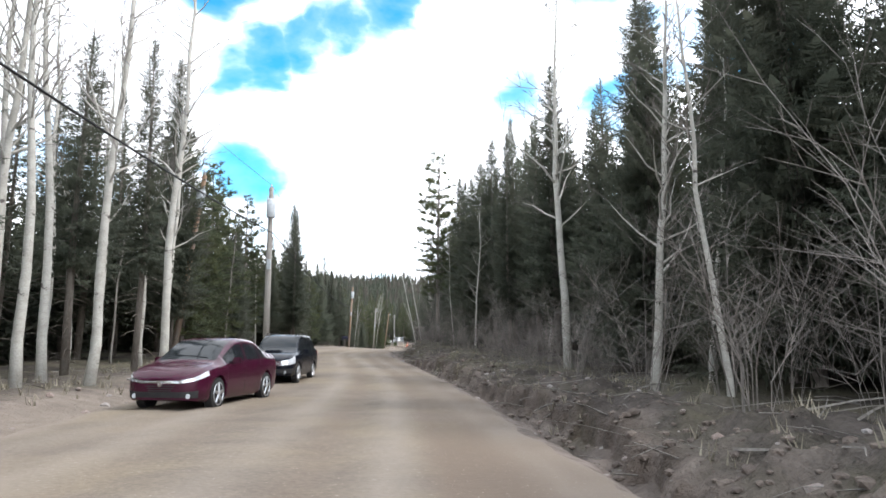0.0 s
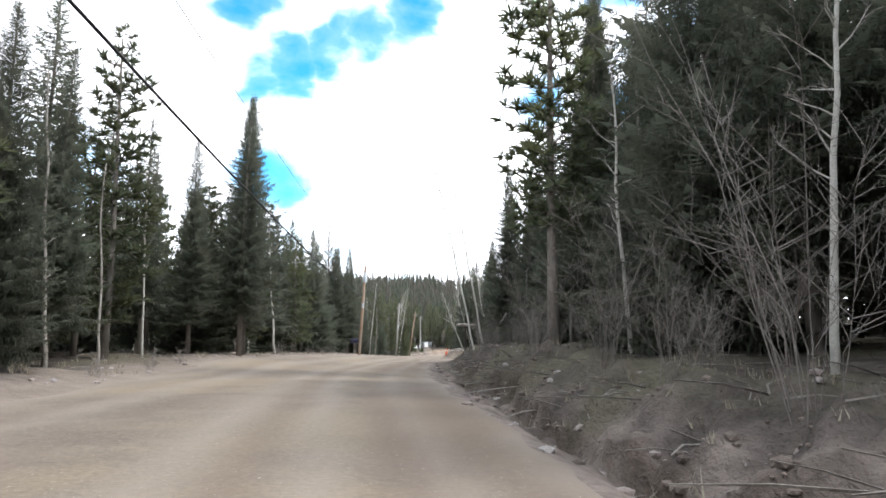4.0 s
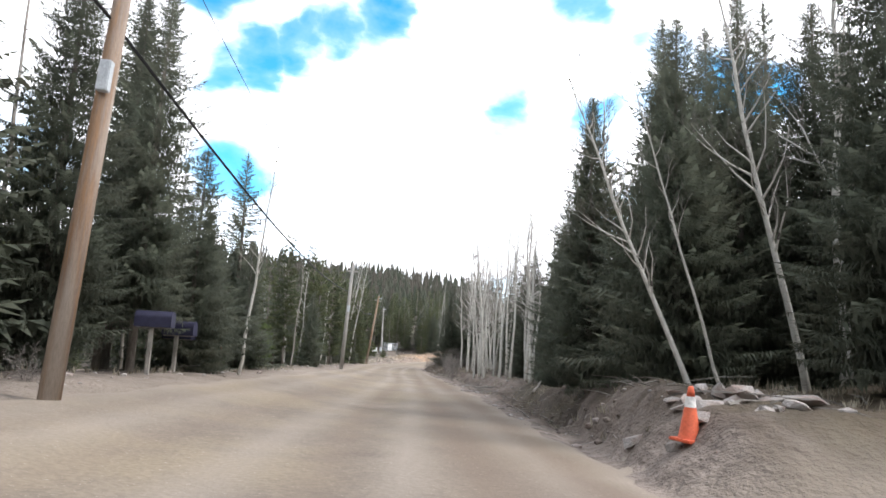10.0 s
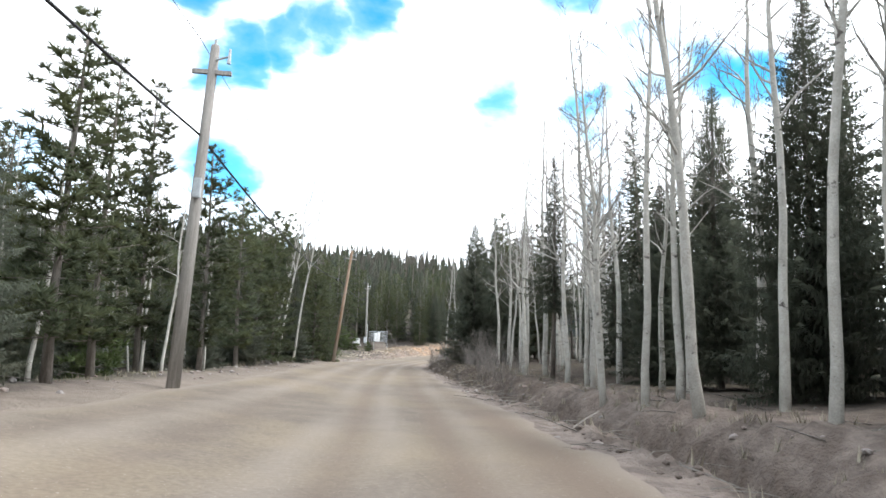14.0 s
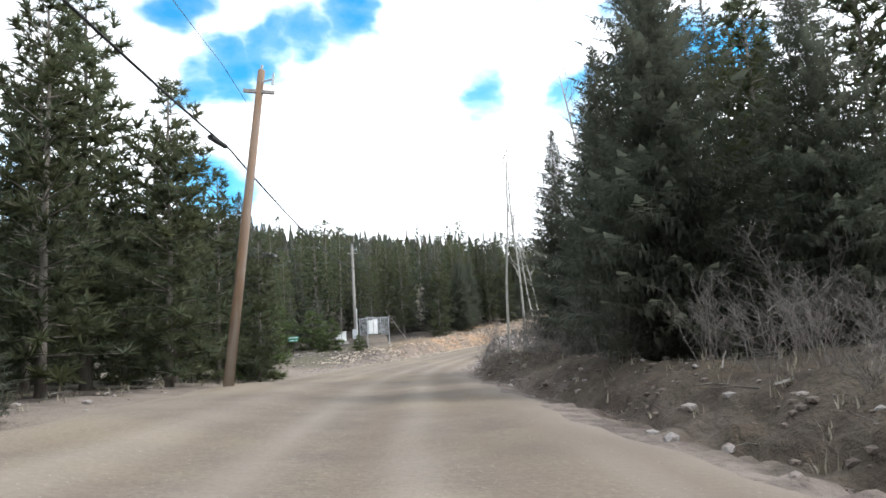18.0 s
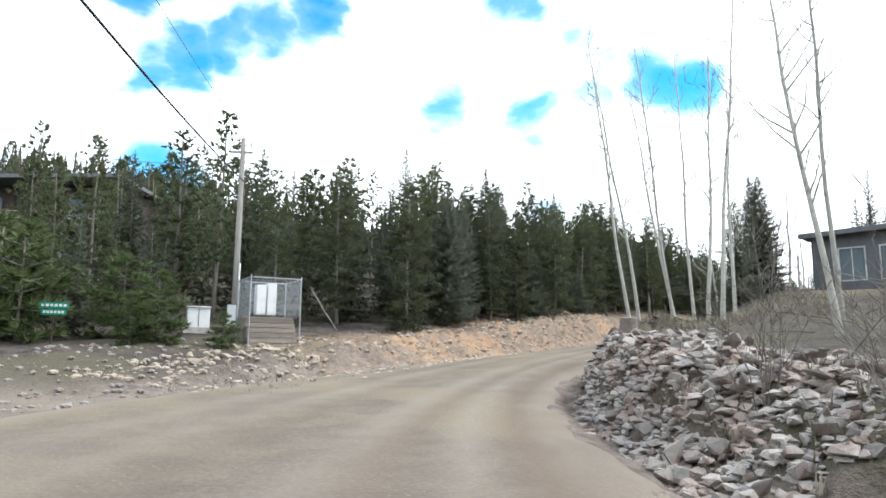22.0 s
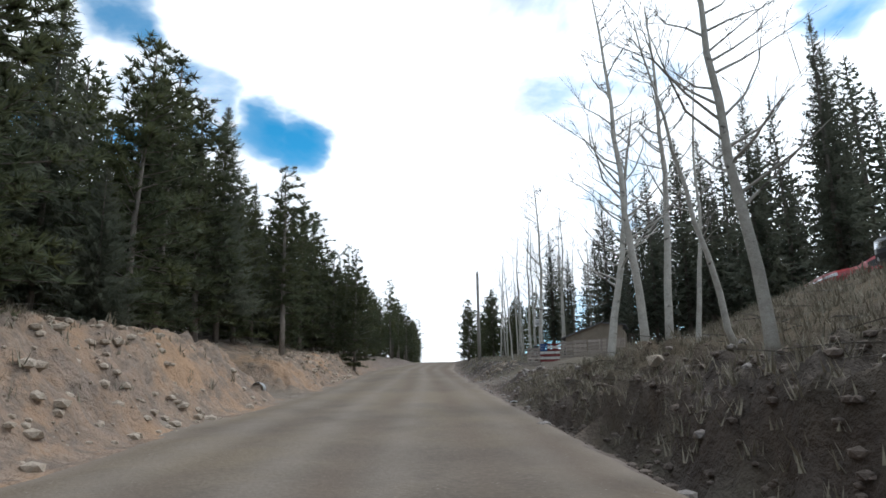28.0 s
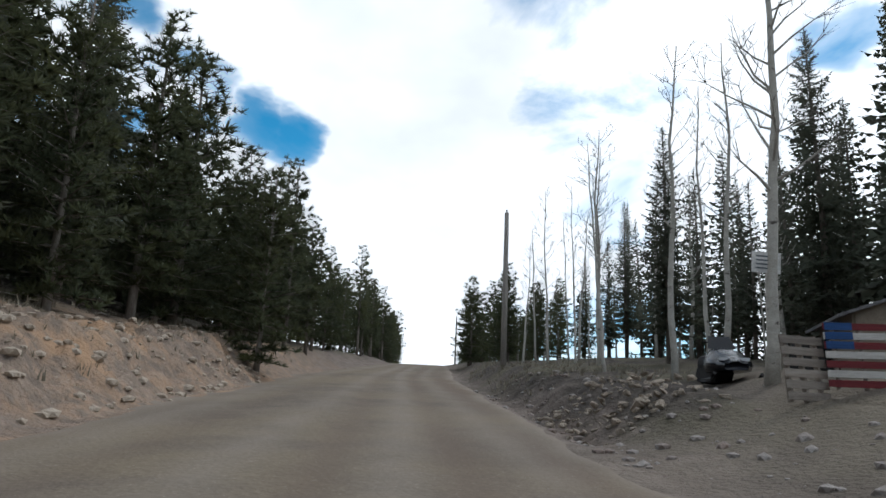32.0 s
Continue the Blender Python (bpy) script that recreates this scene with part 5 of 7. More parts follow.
def wheel(parent, x, y, r, side):
    w = Build()
    w.tube([(x - side * .10, y, r), (x - side * .09, y, r), (x + side * .09, y, r), (x + side * .10, y, r)], [r * .86, r, r, r * .86], 22)
    tyre = part("wheel", w, M_BLACK, parent, "black road tyre")
    m = Build()
    m.tube([(x + side * .06, y, r), (x + side * .085, y, r)], [r * .70, r * .66], 20)
    part("rim_back", m, M_BLACK, tyre)
    k = Build()
    for i in range(5):
        a = i * 2 * math.pi / 5 + 0.3
        c, s_ = math.cos(a), math.sin(a)
        k.tube([(x + side * .095, y, r), (x + side * .10, y + c * r * .66, r + s_ * r * .66)], [.045, .032], 4)
    k.tube([(x + side * .085, y, r), (x + side * .108, y, r)], [.06, .05], 8)
    ring = [(x + side * .10, y + math.cos(a) * r * .69, r + math.sin(a) * r * .69) for a in np.linspace(0, 2 * math.pi, 21)]
    k.tube(ring, [.017] * 21, 4, False)
    part("rim", k, M_ALLOY, tyre, "five-spoke silver alloy rim")


def car(name, label, m, paint, rows, r, axles, low, zones, suv):
    ob = thing(name, label, "car", m, "parked cars")
    out, rings, ys = shell(rows, low, axles, r, zones)
    look_of = {"body": (paint, ""), "windscreen": (M_SCREEN, "glass reflecting pale sky and trees"), "rear_window": (M_GLASS, ""), "side_window": (M_GLASS, "dark tinted side window"),
               "quarter_window": (M_GLASS, ""), "headlight": (M_LAMP, "clear headlight with bright reflector"), "grille": (M_CHROME, "chrome grille strip"), "air_intake": (M_BLACK, "black lower air intake"),
               "tail_light": (M_TAIL, "red tail light"), "rear_side_window": (M_GLASS, "dark tinted side window"), "side_skirt": (M_BLACK, "black lower sill")}
    for key, bd in out.items():
        nm = key.rstrip("+-")
        part(nm, welded(bd, nm, look_of[nm][0]), None, ob, look_of[nm][1])
    half = max(q[1] for q in rows)
    front = rows[-1][0]
    u = Build()
    u.box((0, (axles[0] + axles[1]) / 2, low(0) + .16), (half * 1.30, axles[0] - axles[1] + 1.0, .30))
    part("underbody", u, M_BLACK, ob)

    def skin(y, k):
        i = int(np.abs(ys - y).argmin())
        return rings[i][k]

    for y in axles:
        for sd_ in (-1, 1):
            wheel(ob, sd_ * (half - .115), y, r, sd_)
    for sd_ in (-1, 1):
        p = skin(.72, 8)
        h = Build()
        h.box((sd_ * (p.x + .11), .66, p.z + .05), (.20, .09, .13))
        h.box((sd_ * (p.x + .01), .68, p.z + .01), (.10, .05, .05))
        part("mirror", h, paint, ob, "body-coloured wing mirror", bevel=.025)
        for yh in (-.02, -.92):
            p = skin(yh, 6)
            d_ = Build()
            d_.box((sd_ * (p.x + .008), yh, p.z - .03), (.035, .17, .03))
            part("door_handle", d_, paint, ob, bevel=.008)
        for yl in ((.98, .04, -.86) if not suv else (.93, .02, -.84)):
            e = Build()
            for k in range(3, 7):
                p, q = skin(yl, k), skin(yl, k + 1)
                e.face(*[(sd_ * (v.x + .003), yl + dy, v.z) for v, dy in ((p, -.005), (q, -.005), (q, .005), (p, .005))])
            part("door_seam", e, M_BLACK, ob)
        f = Build()
        p = skin(front - .10, 3)
        f.tube([(sd_ * p.x * .86, front - .12, p.z + .03), (sd_ * p.x * .86, front - .045, p.z + .03)], [.05, .05], 10)
        part("fog_light", f, M_LAMP, ob)
    k = Build()
    zg = skin(front, 6).z
    k.tube([(0, front, zg - .01), (0, front + .02, zg - .01)], [.06, .052], 12)
    part("badge", k, M_CHROME, ob, "plain chrome badge")
    g = Build()
    for j in range(3):
        g.box((0, front + .006, zg - .05 - .045 * j), (.62 - .06 * j, .014, .018))
    part("grille_bars", g, M_BLACK if not suv else M_CHROME, ob)
    if suv:
        p = Build()
        p.box((0, front + .02, low(front) + .16), (.32, .012, .16))
        pl = part("number_plate", p, M_PLATE, ob, "white number plate with grey bars")
        q = Build()
        for n in range(5):
            q.box((-.11 + .055 * n, front + .029, low(front) + .16), (.035, .006, .07))
        part("plate_bar", q, M_BAR, pl)
        sc = Build()
        p = skin(1.45, 13)
        sc.box((0, 1.45, p.z + .02), (.62, .34, .09), taper=.86)
        part("hood_scoop", sc, paint, ob, "raised air scoop on the bonnet", bevel=.025)
        for sd_ in (-1, 1):
            rl = Build()
            zt = max(q_[4] for q_ in rows)
            rl.tube([(sd_ * .52, .42, zt - .04), (sd_ * .54, .3, zt + .045), (sd_ * .54, -1.35, zt + .05), (sd_ * .52, -1.5, zt - .03)], [.02] * 4, 6)
            part("roof_rail", rl, M_BLACK, ob, "black roof rail")
    wp = Build()
    p = skin(1.08, 12)
    wp.tube([(-.45, 1.12, p.z - .01), (.35, 1.02, p.z + .05)], [.010, .008], 4)
    part("wiper", wp, M_BLACK, ob)
    return ob


def cars():
    # stations: y, half width, height of the shoulder, half width of the top, height of the top
    sedan = [(-2.27, .60, .74, .50, .80), (-2.22, .72, .88, .58, .96), (-2.08, .80, .95, .66, 1.06), (-1.75, .85, .97, .66, 1.11), (-1.45, .87, .97, .66, 1.20), (-1.0, .875, .96, .65, 1.37), (-.55, .875, .945, .645, 1.435), (-.1, .875, .93, .645, 1.455),
             (.3, .875, .92, .645, 1.415), (.7, .875, .91, .66, 1.26), (1.0, .875, .90, .69, 1.10), (1.25, .872, .88, .72, .97), (1.6, .865, .84, .70, .905), (1.9, .835, .77, .68, .835), (2.05, .78, .72, .62, .765), (2.16, .68, .67, .52, .70), (2.22, .54, .64, .42, .665), (2.25, .38, .62, .30, .64)]
    low = lambda y: .19 + .06 * max(0, abs(y) - 1.8) / .45
    zones = [("windscreen", .34, 1.20, 11, 13), ("rear_window", -1.50, -.92, 11, 13), ("side_window", -.04, .98, 8, 9), ("rear_side_window", -.92, -.11, 8, 9), ("quarter_window", -1.32, -.98, 8, 9),
             ("headlight", 1.80, 2.16, 6, 8), ("grille", 2.17, 2.25, 6, 8), ("air_intake", 2.08, 2.25, 3, 4), ("tail_light", -2.24, -2.02, 5, 7)]
    car("red_sedan", "maroon four-door sedan standing on the dirt road edge", place(17.2, -4.35, 167, 0.0) @ Matrix.Diagonal((1.04, 1.0, 1.07, 1)), M_RED, sedan, .325, (1.38, -1.32), low, zones, False)
    suv = [(-2.27, .66, .92, .54, 1.00), (-2.24, .78, 1.04, .56, 1.22), (-2.12, .85, 1.06, .57, 1.46), (-1.85, .885, 1.06, .65, 1.60), (-1.3, .89, 1.05, .68, 1.66), (-.6, .89, 1.04, .68, 1.68), (0, .89, 1.03, .68, 1.67), (.35, .89, 1.02, .675, 1.61),
           (.7, .89, 1.02, .69, 1.42), (1.0, .885, 1.01, .71, 1.20), (1.2, .88, 1.0, .75, 1.10), (1.6, .87, .97, .74, 1.05), (1.95, .84, .92, .71, .985), (2.10, .80, .87, .66, .92), (2.19, .70, .83, .56, .87), (2.25, .55, .80, .44, .83), (2.28, .40, .78, .32, .80)]
    low2 = lambda y: .25 + .08 * max(0, abs(y) - 1.8) / .45
    zones2 = [("windscreen", .34, 1.14, 11, 13), ("rear_window", -2.25, -2.02, 11, 13), ("side_window", -.02, .92, 8, 9), ("rear_side_window", -.95, -.09, 8, 9), ("quarter_window", -1.85, -1.02, 8, 9),
              ("headlight", 1.80, 2.19, 5, 7), ("grille", 2.19, 2.28, 5, 7), ("air_intake", 2.05, 2.28, 3, 4), ("tail_light", -2.26, -2.06, 5, 7)]
    car("blue_suv", "dark blue estate-type SUV standing on the road edge behind the sedan", place(26.0, -3.6, 172, 0.0), M_NAVY, suv, .35, (1.33, -1.28), low2, zones2, True)
    for nm, lab, paint, rw, wr, ax, lw, zn, sv, x, y, turn in (
            ("parked_suv", "dark grey SUV parked in the yard above the bank", M_GREYCAR, suv, .35, (1.33, -1.28), low2, zones2, True, 25.2, 245.0, 62),
            ("parked_car", "bright red car parked in the yard above the bank", M_BRIGHTRED, sedan, .325, (1.38, -1.32), low, zones, False, 27.6, 247.4, 40)):
        car(nm, lab, pose(x, y, gz(x, y), 0, 0, turn), paint, rw, wr, ax, lw, zn, sv)


cars()


# ---- poles and wires ----
def utility_pole(p, top, wood=M_POLE, can=None, arm=False, box=None, tilt=0.0, grey=False):
    ob = thing("utility_pole", "weathered wooden utility pole beside the road" if not grey else "grey wooden utility pole", "utility pole", pose(p[0], p[1], p[2], 0, tilt, 0), "utility poles along the road")
    h = top - p[2]
    b = Build()
    b.tube([(0, 0, -.5), (0, 0, h * .5), (0, 0, h - .04), (0, 0, h)], [.165, .145, .115, .10], 12)
    part("shaft", b, wood, ob, smooth=True)
    if can:
        c = Build()
        z = can - p[2]
        c.tube([(0.10, -.36, z - .5), (0.10, -.36, z - .46), (0.10, -.36, z + .40), (0.10, -.36, z + .46)], [.20, .225, .225, .15], 16)
        t = part("transformer", c, M_CAN, ob, "grey cylindrical transformer can", smooth=True)
        k = Build()
        for x in (-.08, .22):
            k.tube([(x, -.36, z + .44), (x, -.36, z + .66)], [.035, .02], 6)
        part("bushing", k, M_GALV, t)
        br = Build()
        br.box((0.05, -.17, z + .15), (.10, .2, .06))
        br.box((0.05, -.17, z - .25), (.10, .2, .06))
        part("bracket", br, M_GALV, t)
    if box:
        c = Build()
        z = box - p[2]
        c.box((.05, -.2, z), (.18, .14, .5))
        part("service_box", c, M_CAN, ob, bevel=.015)
    if arm:
        c = Build()
        c.tube([(-.1, 0, h - .45), (.45, -.2, h - .35)], [.035, .03], 6)
        c.tube([(.45, -.2, h - .55), (.45, -.2, h - .15)], [.05, .03], 8)
        part("cutout", c, M_CAN, ob, "porcelain cutout on a bracket")
        e = Build()
        e.box((0, -.04, h - .75), (1.0, .10, .11))
        part("crossarm", e, M_POLEGREY, ob)
    i = Build()
    i.tube([(0, 0, h - .02), (0, 0, h + .16)], [.03, .05], 8)
    part("insulator", i, M_CAN, ob)
    return ob


POLES = {"z": (-7.2, -20, 8.6), "a": (-8.4, 34.2, 9.3), "b": (-12.6, 101.3, 9.6), "c": (-13.0, 147.0, 8.75), "d": (-13.9, 191.5, 9.7), "e": (-14.0, 239.4, 10.9)}


def wire(name, p, q, r, sag, label, material=M_BLACK):
    p, q = Vector(p), Vector(q)
    b = Build()
    n = 16
    pts = [p.lerp(q, i / n) - Vector((0, 0, 4 * sag * (i / n) * (1 - i / n))) for i in range(n + 1)]
    b.tube(pts, [r] * (n + 1), 5)
    return tagged(new(name, b.mesh(name, material)), label, "cable")


def poles():
    for k, (x, y, t) in POLES.items():
        g = gz(x, y)
        utility_pole((x, y, g), t, M_POLEGREY if k in "ace" else M_POLE, can={"z": 8.0, "a": 8.15, "b": 8.4}.get(k), arm=k in "cde", box={"a": 5.3, "b": 5.6, "c": 4.9}.get(k), tilt={"b": 2.6, "c": 2.5, "d": 7.0}.get(k, 0), grey=k in "ace")
    utility_pole((-13.3, 35.0, gz(-13.3, 35)), 10.2, M_POLE, can=8.9, tilt=7.0)
    utility_pole((50.5, 288.17, gz(50.5, 288.17)), 13.6, M_POLEGREY, grey=True)
    utility_pole((97.14, 341.38, gz(97.14, 341.38)), gz(97.14, 341.38) + 8.5, M_POLEGREY, grey=True)
    keys = list(POLES)
    hang = {"z": 7.2, "a": 6.9, "b": 6.6, "c": 6.3, "d": 7.0, "e": 8.6}
    for k, j in zip(keys, keys[1:]):
        (x0, y0, t0), (x1, y1, t1) = POLES[k], POLES[j]
        wire("service_cable", (x0 + .18, y0, hang[k]), (x1 + .18, y1, hang[j]), .033, .75, "thick black aerial cable between wooden poles")
        wire("power_line", (x0, y0, t0 + .14), (x1, y1, t1 + .14), .010, .7, "thin bare power line between pole tops", M_BAR)
    x, y, t = POLES["d"]
    b = Build()
    b.tube([(x + .19, y - 2.2, 6.72), (x + .19, y - .6, 6.93)], [.085, .085], 8)
    tagged(new("splice_sleeve", b.mesh("splice_sleeve", M_BLACK)), "black splice sleeve on the aerial cable", "cable")
    x, y, t = POLES["b"]
    b = Build()
    b.tube([(x + .19, y - 3.0, 6.35), (x + .19, y - 1.2, 6.52)], [.08, .08], 8)
    tagged(new("splice_sleeve", b.mesh("splice_sleeve", M_BLACK)), "black splice sleeve on the aerial cable", "cable")
    x, y, t = POLES["e"]
    for dz, far in ((0, (-90, 222, 13.5)), (-1.6, (-90, 222, 11.0))):
        wire("power_line", (x, y, t + dz), far, .014, 1.0, "thin bare power line between pole tops", M_BAR)


poles()


# ---- rocks ----
def rock_mesh(seed, flat=0.65, material=M_ROCK):
    """An angular block: the hull of a few strewn points."""
    rng = random.Random(seed)
    bm = bmesh.new()
    for _ in range(13):
        v = Vector((rng.gauss(0, 1), rng.gauss(0, 1), rng.gauss(0, 1))).normalized() * rng.uniform(.42, .55)
        bm.verts.new((v.x * 1.3, v.y * rng.uniform(.85, 1), v.z * flat))
    bmesh.ops.convex_hull(bm, input=bm.verts)
    bmesh.ops.delete(bm, geom=[v for v in bm.verts if not v.link_faces], context="VERTS")
    bmesh.ops.recalc_face_normals(bm, faces=bm.faces)
    me = bpy.data.meshes.new("rock")
    bm.to_mesh(me)
    bm.free()
    me.materials.append(material)
    return me


ROCKS = [rock_mesh(i, .55 + .06 * (i % 4)) for i in range(12)]
TANROCKS = [rock_mesh(20 + i, .55 + .06 * (i % 4), M_TANROCK) for i in range(4)]


def rock_heap(seed, s0, s1, d0, d1, n, size, lift, label, meshes=ROCKS):
    rng = random.Random(seed)
    c = at((s0 + s1) / 2, (d0 + d1) / 2)
    ob = thing("rock_pile", label, "rock pile", Matrix.Translation(c))
    for _ in range(n):
        s, d = rng.uniform(s0, s1), rng.uniform(d0, d1)
        u = (s - s0) / (s1 - s0)
        p = at(s, d, rng.uniform(-.05, lift) * math.sin(math.pi * min(1, max(0, u))))
        r = rng.uniform(*size) * (1.5 if rng.random() < .12 else 1)
        o = new("rock", rng.choice(meshes))
        o.parent = ob
        o.matrix_basis = Matrix.Translation(p - c) @ Euler((rng.uniform(-.5, .5), rng.uniform(-.5, .5), rng.uniform(0, 6.28))).to_matrix().to_4x4() @ Matrix.Diagonal((r, r * rng.uniform(.7, 1), r, 1))
    return ob


def boulder(s, d, r, label="pale flat boulder beside the drive", turn=0, mesh=None, z=1.0):
    p = at(s, d, r * .12)
    ob = new("boulder", mesh or ROCKS[int(s) % 12])
    ob.matrix_basis = pose(p.x, p.y, p.z, 0, 0, turn) @ Matrix.Diagonal((r * 1.3, r, r * z, 1))
    return tagged(ob, label, "boulder", "boulders on the banks")


def rubble(seed, name, label, spots, n, size, meshes):
    """Small stones too many to count, joined into one mesh."""
    rng = random.Random(seed)
    src = [(np.array([v.co for v in me.vertices]), [tuple(p.vertices) for p in me.polygons]) for me in meshes]
    v, f, k = [], [], 0
    sd = []
    for _ in range(n):
        s0, s1, d0, d1 = rng.choice(spots)
        sd.append((rng.uniform(s0, s1), rng.uniform(d0, d1)))
    for p in at_many(*zip(*sd)):
        r = size[0] + (size[1] - size[0]) * rng.random() ** 2.5
        co, fa = rng.choice(src)
        a = rng.uniform(0, 6.28)
        rot = np.array([[math.cos(a), -math.sin(a), 0], [math.sin(a), math.cos(a), 0], [0, 0, 1]])
        v.append(co @ rot.T * r + p + [0, 0, r * .08])
        f += [tuple(i + k for i in q) for q in fa]
        k += len(co)
    me = bpy.data.meshes.new(name)
    me.from_pydata(np.concatenate(v).tolist(), [], f)
    me.materials.append(meshes[0].materials[0])
    tagged(new(name, me), label, "stones", kind="stuff")


def low_rock(seed, material):
    rng = random.Random(seed)
    bm = bmesh.new()
    bmesh.ops.create_icosphere(bm, subdivisions=1, radius=0.5)
    for v in bm.verts:
        v.co *= rng.uniform(.75, 1.1)
        v.co.z *= .65
        v.co.x *= 1.2
    me = bpy.data.meshes.new("pebble")
    bm.to_mesh(me)
    bm.free()
    me.materials.append(material)
    return me


def rocks():
    rock_heap(5, 211.5, 218.0, 2.5, 5.8, 295, (.10, .32), .3, "pile of broken grey rocks on the inside of the bend")
    rock_heap(6, 217.5, 224.5, 2.1, 5.4, 295, (.10, .32), .3, "pile of broken grey rocks on the bank")
    rock_heap(7, 276.4, 278.6, 4.6, 8.0, 110, (.12, .36), .2, "low heap of pale rocks at the drive's corner")
    rock_heap(8, 285, 290.5, 3.3, 5.8, 170, (.07, .22), .3, "heap of small tan stones beside the road", TANROCKS)
    rock_heap(9, 99.8, 101.6, 3.3, 5.2, 22, (.2, .5), .1, "flat grey rocks by the traffic cone")
    for s, d, r, t in ((101.0, 5.6, .75, 20), (104, 9.5, 1.0, 60), (104, 13.0, 1.3, 75), (103.2, 16.2, 1.2, 80), (101.5, 19, 1.2, 70), (86.5, 7.4, 1.3, 40), (87.2, 9.6, 1.2, 60)):
        boulder(s, d, r, turn=t, z=.55)
    for s, d, r in ((246.5, 5.2, .35), (247.2, 5.6, .7), (248.1, 4.9, .3), (247.6, 6.0, .45), (246.2, 5.8, .28), (245.8, 5.4, .4), (247.9, 5.4, .25), (258.5, 4.6, .4), (259.2, 4.9, .35), (256.8, -7.6, .55), (258.0, -7.9, .6), (259.2, -7.4, .5), (225.5, -10.2, .55), (229.5, -8.2, .5), (228.6, -9.4, .6), (227.7, -10.6, .55), (72, -8.2, .5)):
        boulder(s, d, r, "tan boulder lying on the road bank", turn=s * 37 % 360, mesh=TANROCKS[int(s) % 4])
    tan = [low_rock(60 + i, M_TANROCK) for i in range(4)]
    gry = [low_rock(70 + i, M_ROCK) for i in range(4)]
    rubble(11, "bank_stones", "loose tan stones on the cut bank", [(226, 268, -8.6, -4.9), (236, 262, -7.5, -4.7), (278, 300, -8.5, -4.8), (222, 234, -12, -7.5)], 2600, (.05, .34), tan)
    rubble(12, "verge_stones", "loose grey stones along the road verge", [(-5, 84, 2.4, 6), (100, 205, 2.6, 6), (205, 262, 2.2, 6), (-5, 200, -8.2, -6.0), (262, 300, 2.8, 6), (216, 230, -16, -8)], 3400, (.04, .26), gry)
    rubble(14, "rock_rubble", "broken grey rubble between the piled rocks", [(211.5, 218, 2.4, 6.4), (217, 224.5, 2.0, 6.0), (212, 224, 2.3, 4.6), (212, 224, 2.3, 4.6)], 6800, (.07, .30), ROCKS)
    M_CLOD = M("dirt_clods", (0.10, 0.08, 0.068), (0.19, 0.155, 0.13), 3, 0.95, bump=0.8, vary=0)
    clod = [low_rock(80 + i, M_CLOD) for i in range(4)]
    rubble(13, "dirt_clods", "crumbled dark dirt clods along the eroded bank", [(-5, 84, 2.9, 4.6), (-5, 40, 2.8, 4.4), (103, 205, 3.1, 4.8), (226, 266, 2.6, 5.2), (228, 262, 2.6, 4.6)], 6500, (.03, .20), clod)


rocks()


# ---- the traffic cone, the log-topped post and the fallen log ----
M_CONE = M("orange_plastic", (0.72, 0.15, 0.07), (0.60, 0.12, 0.06), 4, 0.55, bump=0.05)
M_CONEWHITE = M("white_reflective_band", (0.80, 0.78, 0.74), None, 6, 0.5, bump=0)
M_NAVYBOX = M("dark_blue_metal", (0.030, 0.030, 0.060), (0.022, 0.022, 0.045), 5, 0.5, bump=0.1)
M_BLUEBOX = M("faded_blue_metal", (0.25, 0.36, 0.45), (0.20, 0.30, 0.38), 5, 0.5, bump=0.1)
M_GREENSIGN = M("green_sign_sheet", (0.01, 0.25, 0.17), (0.01, 0.21, 0.15), 3, 0.4, bump=0)
M_DARKPOST = M("dark_stained_post", (0.035, 0.028, 0.025), (0.06, 0.05, 0.04), 6, 0.85, stretch=(4, 4, .4))
M_GREYWALL = M("grey_board_siding", (0.16, 0.165, 0.175), (0.13, 0.135, 0.145), 2, 0.8, stretch=(1, 1, .2), bump=.3)
M_BROWNWALL = M("brown_siding", (0.062, 0.048, 0.042), (0.09, 0.070, 0.060), 2, 0.85, stretch=(1, 1, .2), bump=.4)
M_TANWALL = M("tan_plywood", (0.27, 0.23, 0.18), (0.22, 0.185, 0.145), 1.2, 0.9, bump=.3)
M_REDWALL = M("reddish_brown_siding", (0.26, 0.14, 0.10), (0.20, 0.11, 0.08), 2, 0.85, stretch=(.3, .3, 4), bump=.5)
M_SHINGLE = M("grey_shingles", (0.20, 0.20, 0.21), (0.14, 0.14, 0.15), 9, 0.9, bump=.8, stretch=(1, 3, 1))
M_TRIM = M("white_trim", (0.72, 0.72, 0.70), None, 3, 0.6, bump=.1)
M_WINDOW = glass("window_glass", (0.10, 0.13, 0.15), .05)
M_STRIPE_R = M("faded_red_boards", (0.20, 0.035, 0.04), (0.15, 0.03, 0.035), 4, 0.85, stretch=(.4, 6, 6), bump=.5)
M_STRIPE_W = M("faded_white_boards", (0.62, 0.60, 0.57), (0.5, 0.48, 0.45), 4, 0.85, stretch=(.4, 6, 6), bump=.5)
M_STRIPE_B = M("faded_blue_boards", (0.03, 0.09, 0.26), (0.025, 0.07, 0.2), 4, 0.85, stretch=(.4, 6, 6), bump=.5)
M_TARP = M("blue_tarpaulin", (0.03, 0.12, 0.32), (0.02, 0.09, 0.26), 3, 0.5, bump=.4)


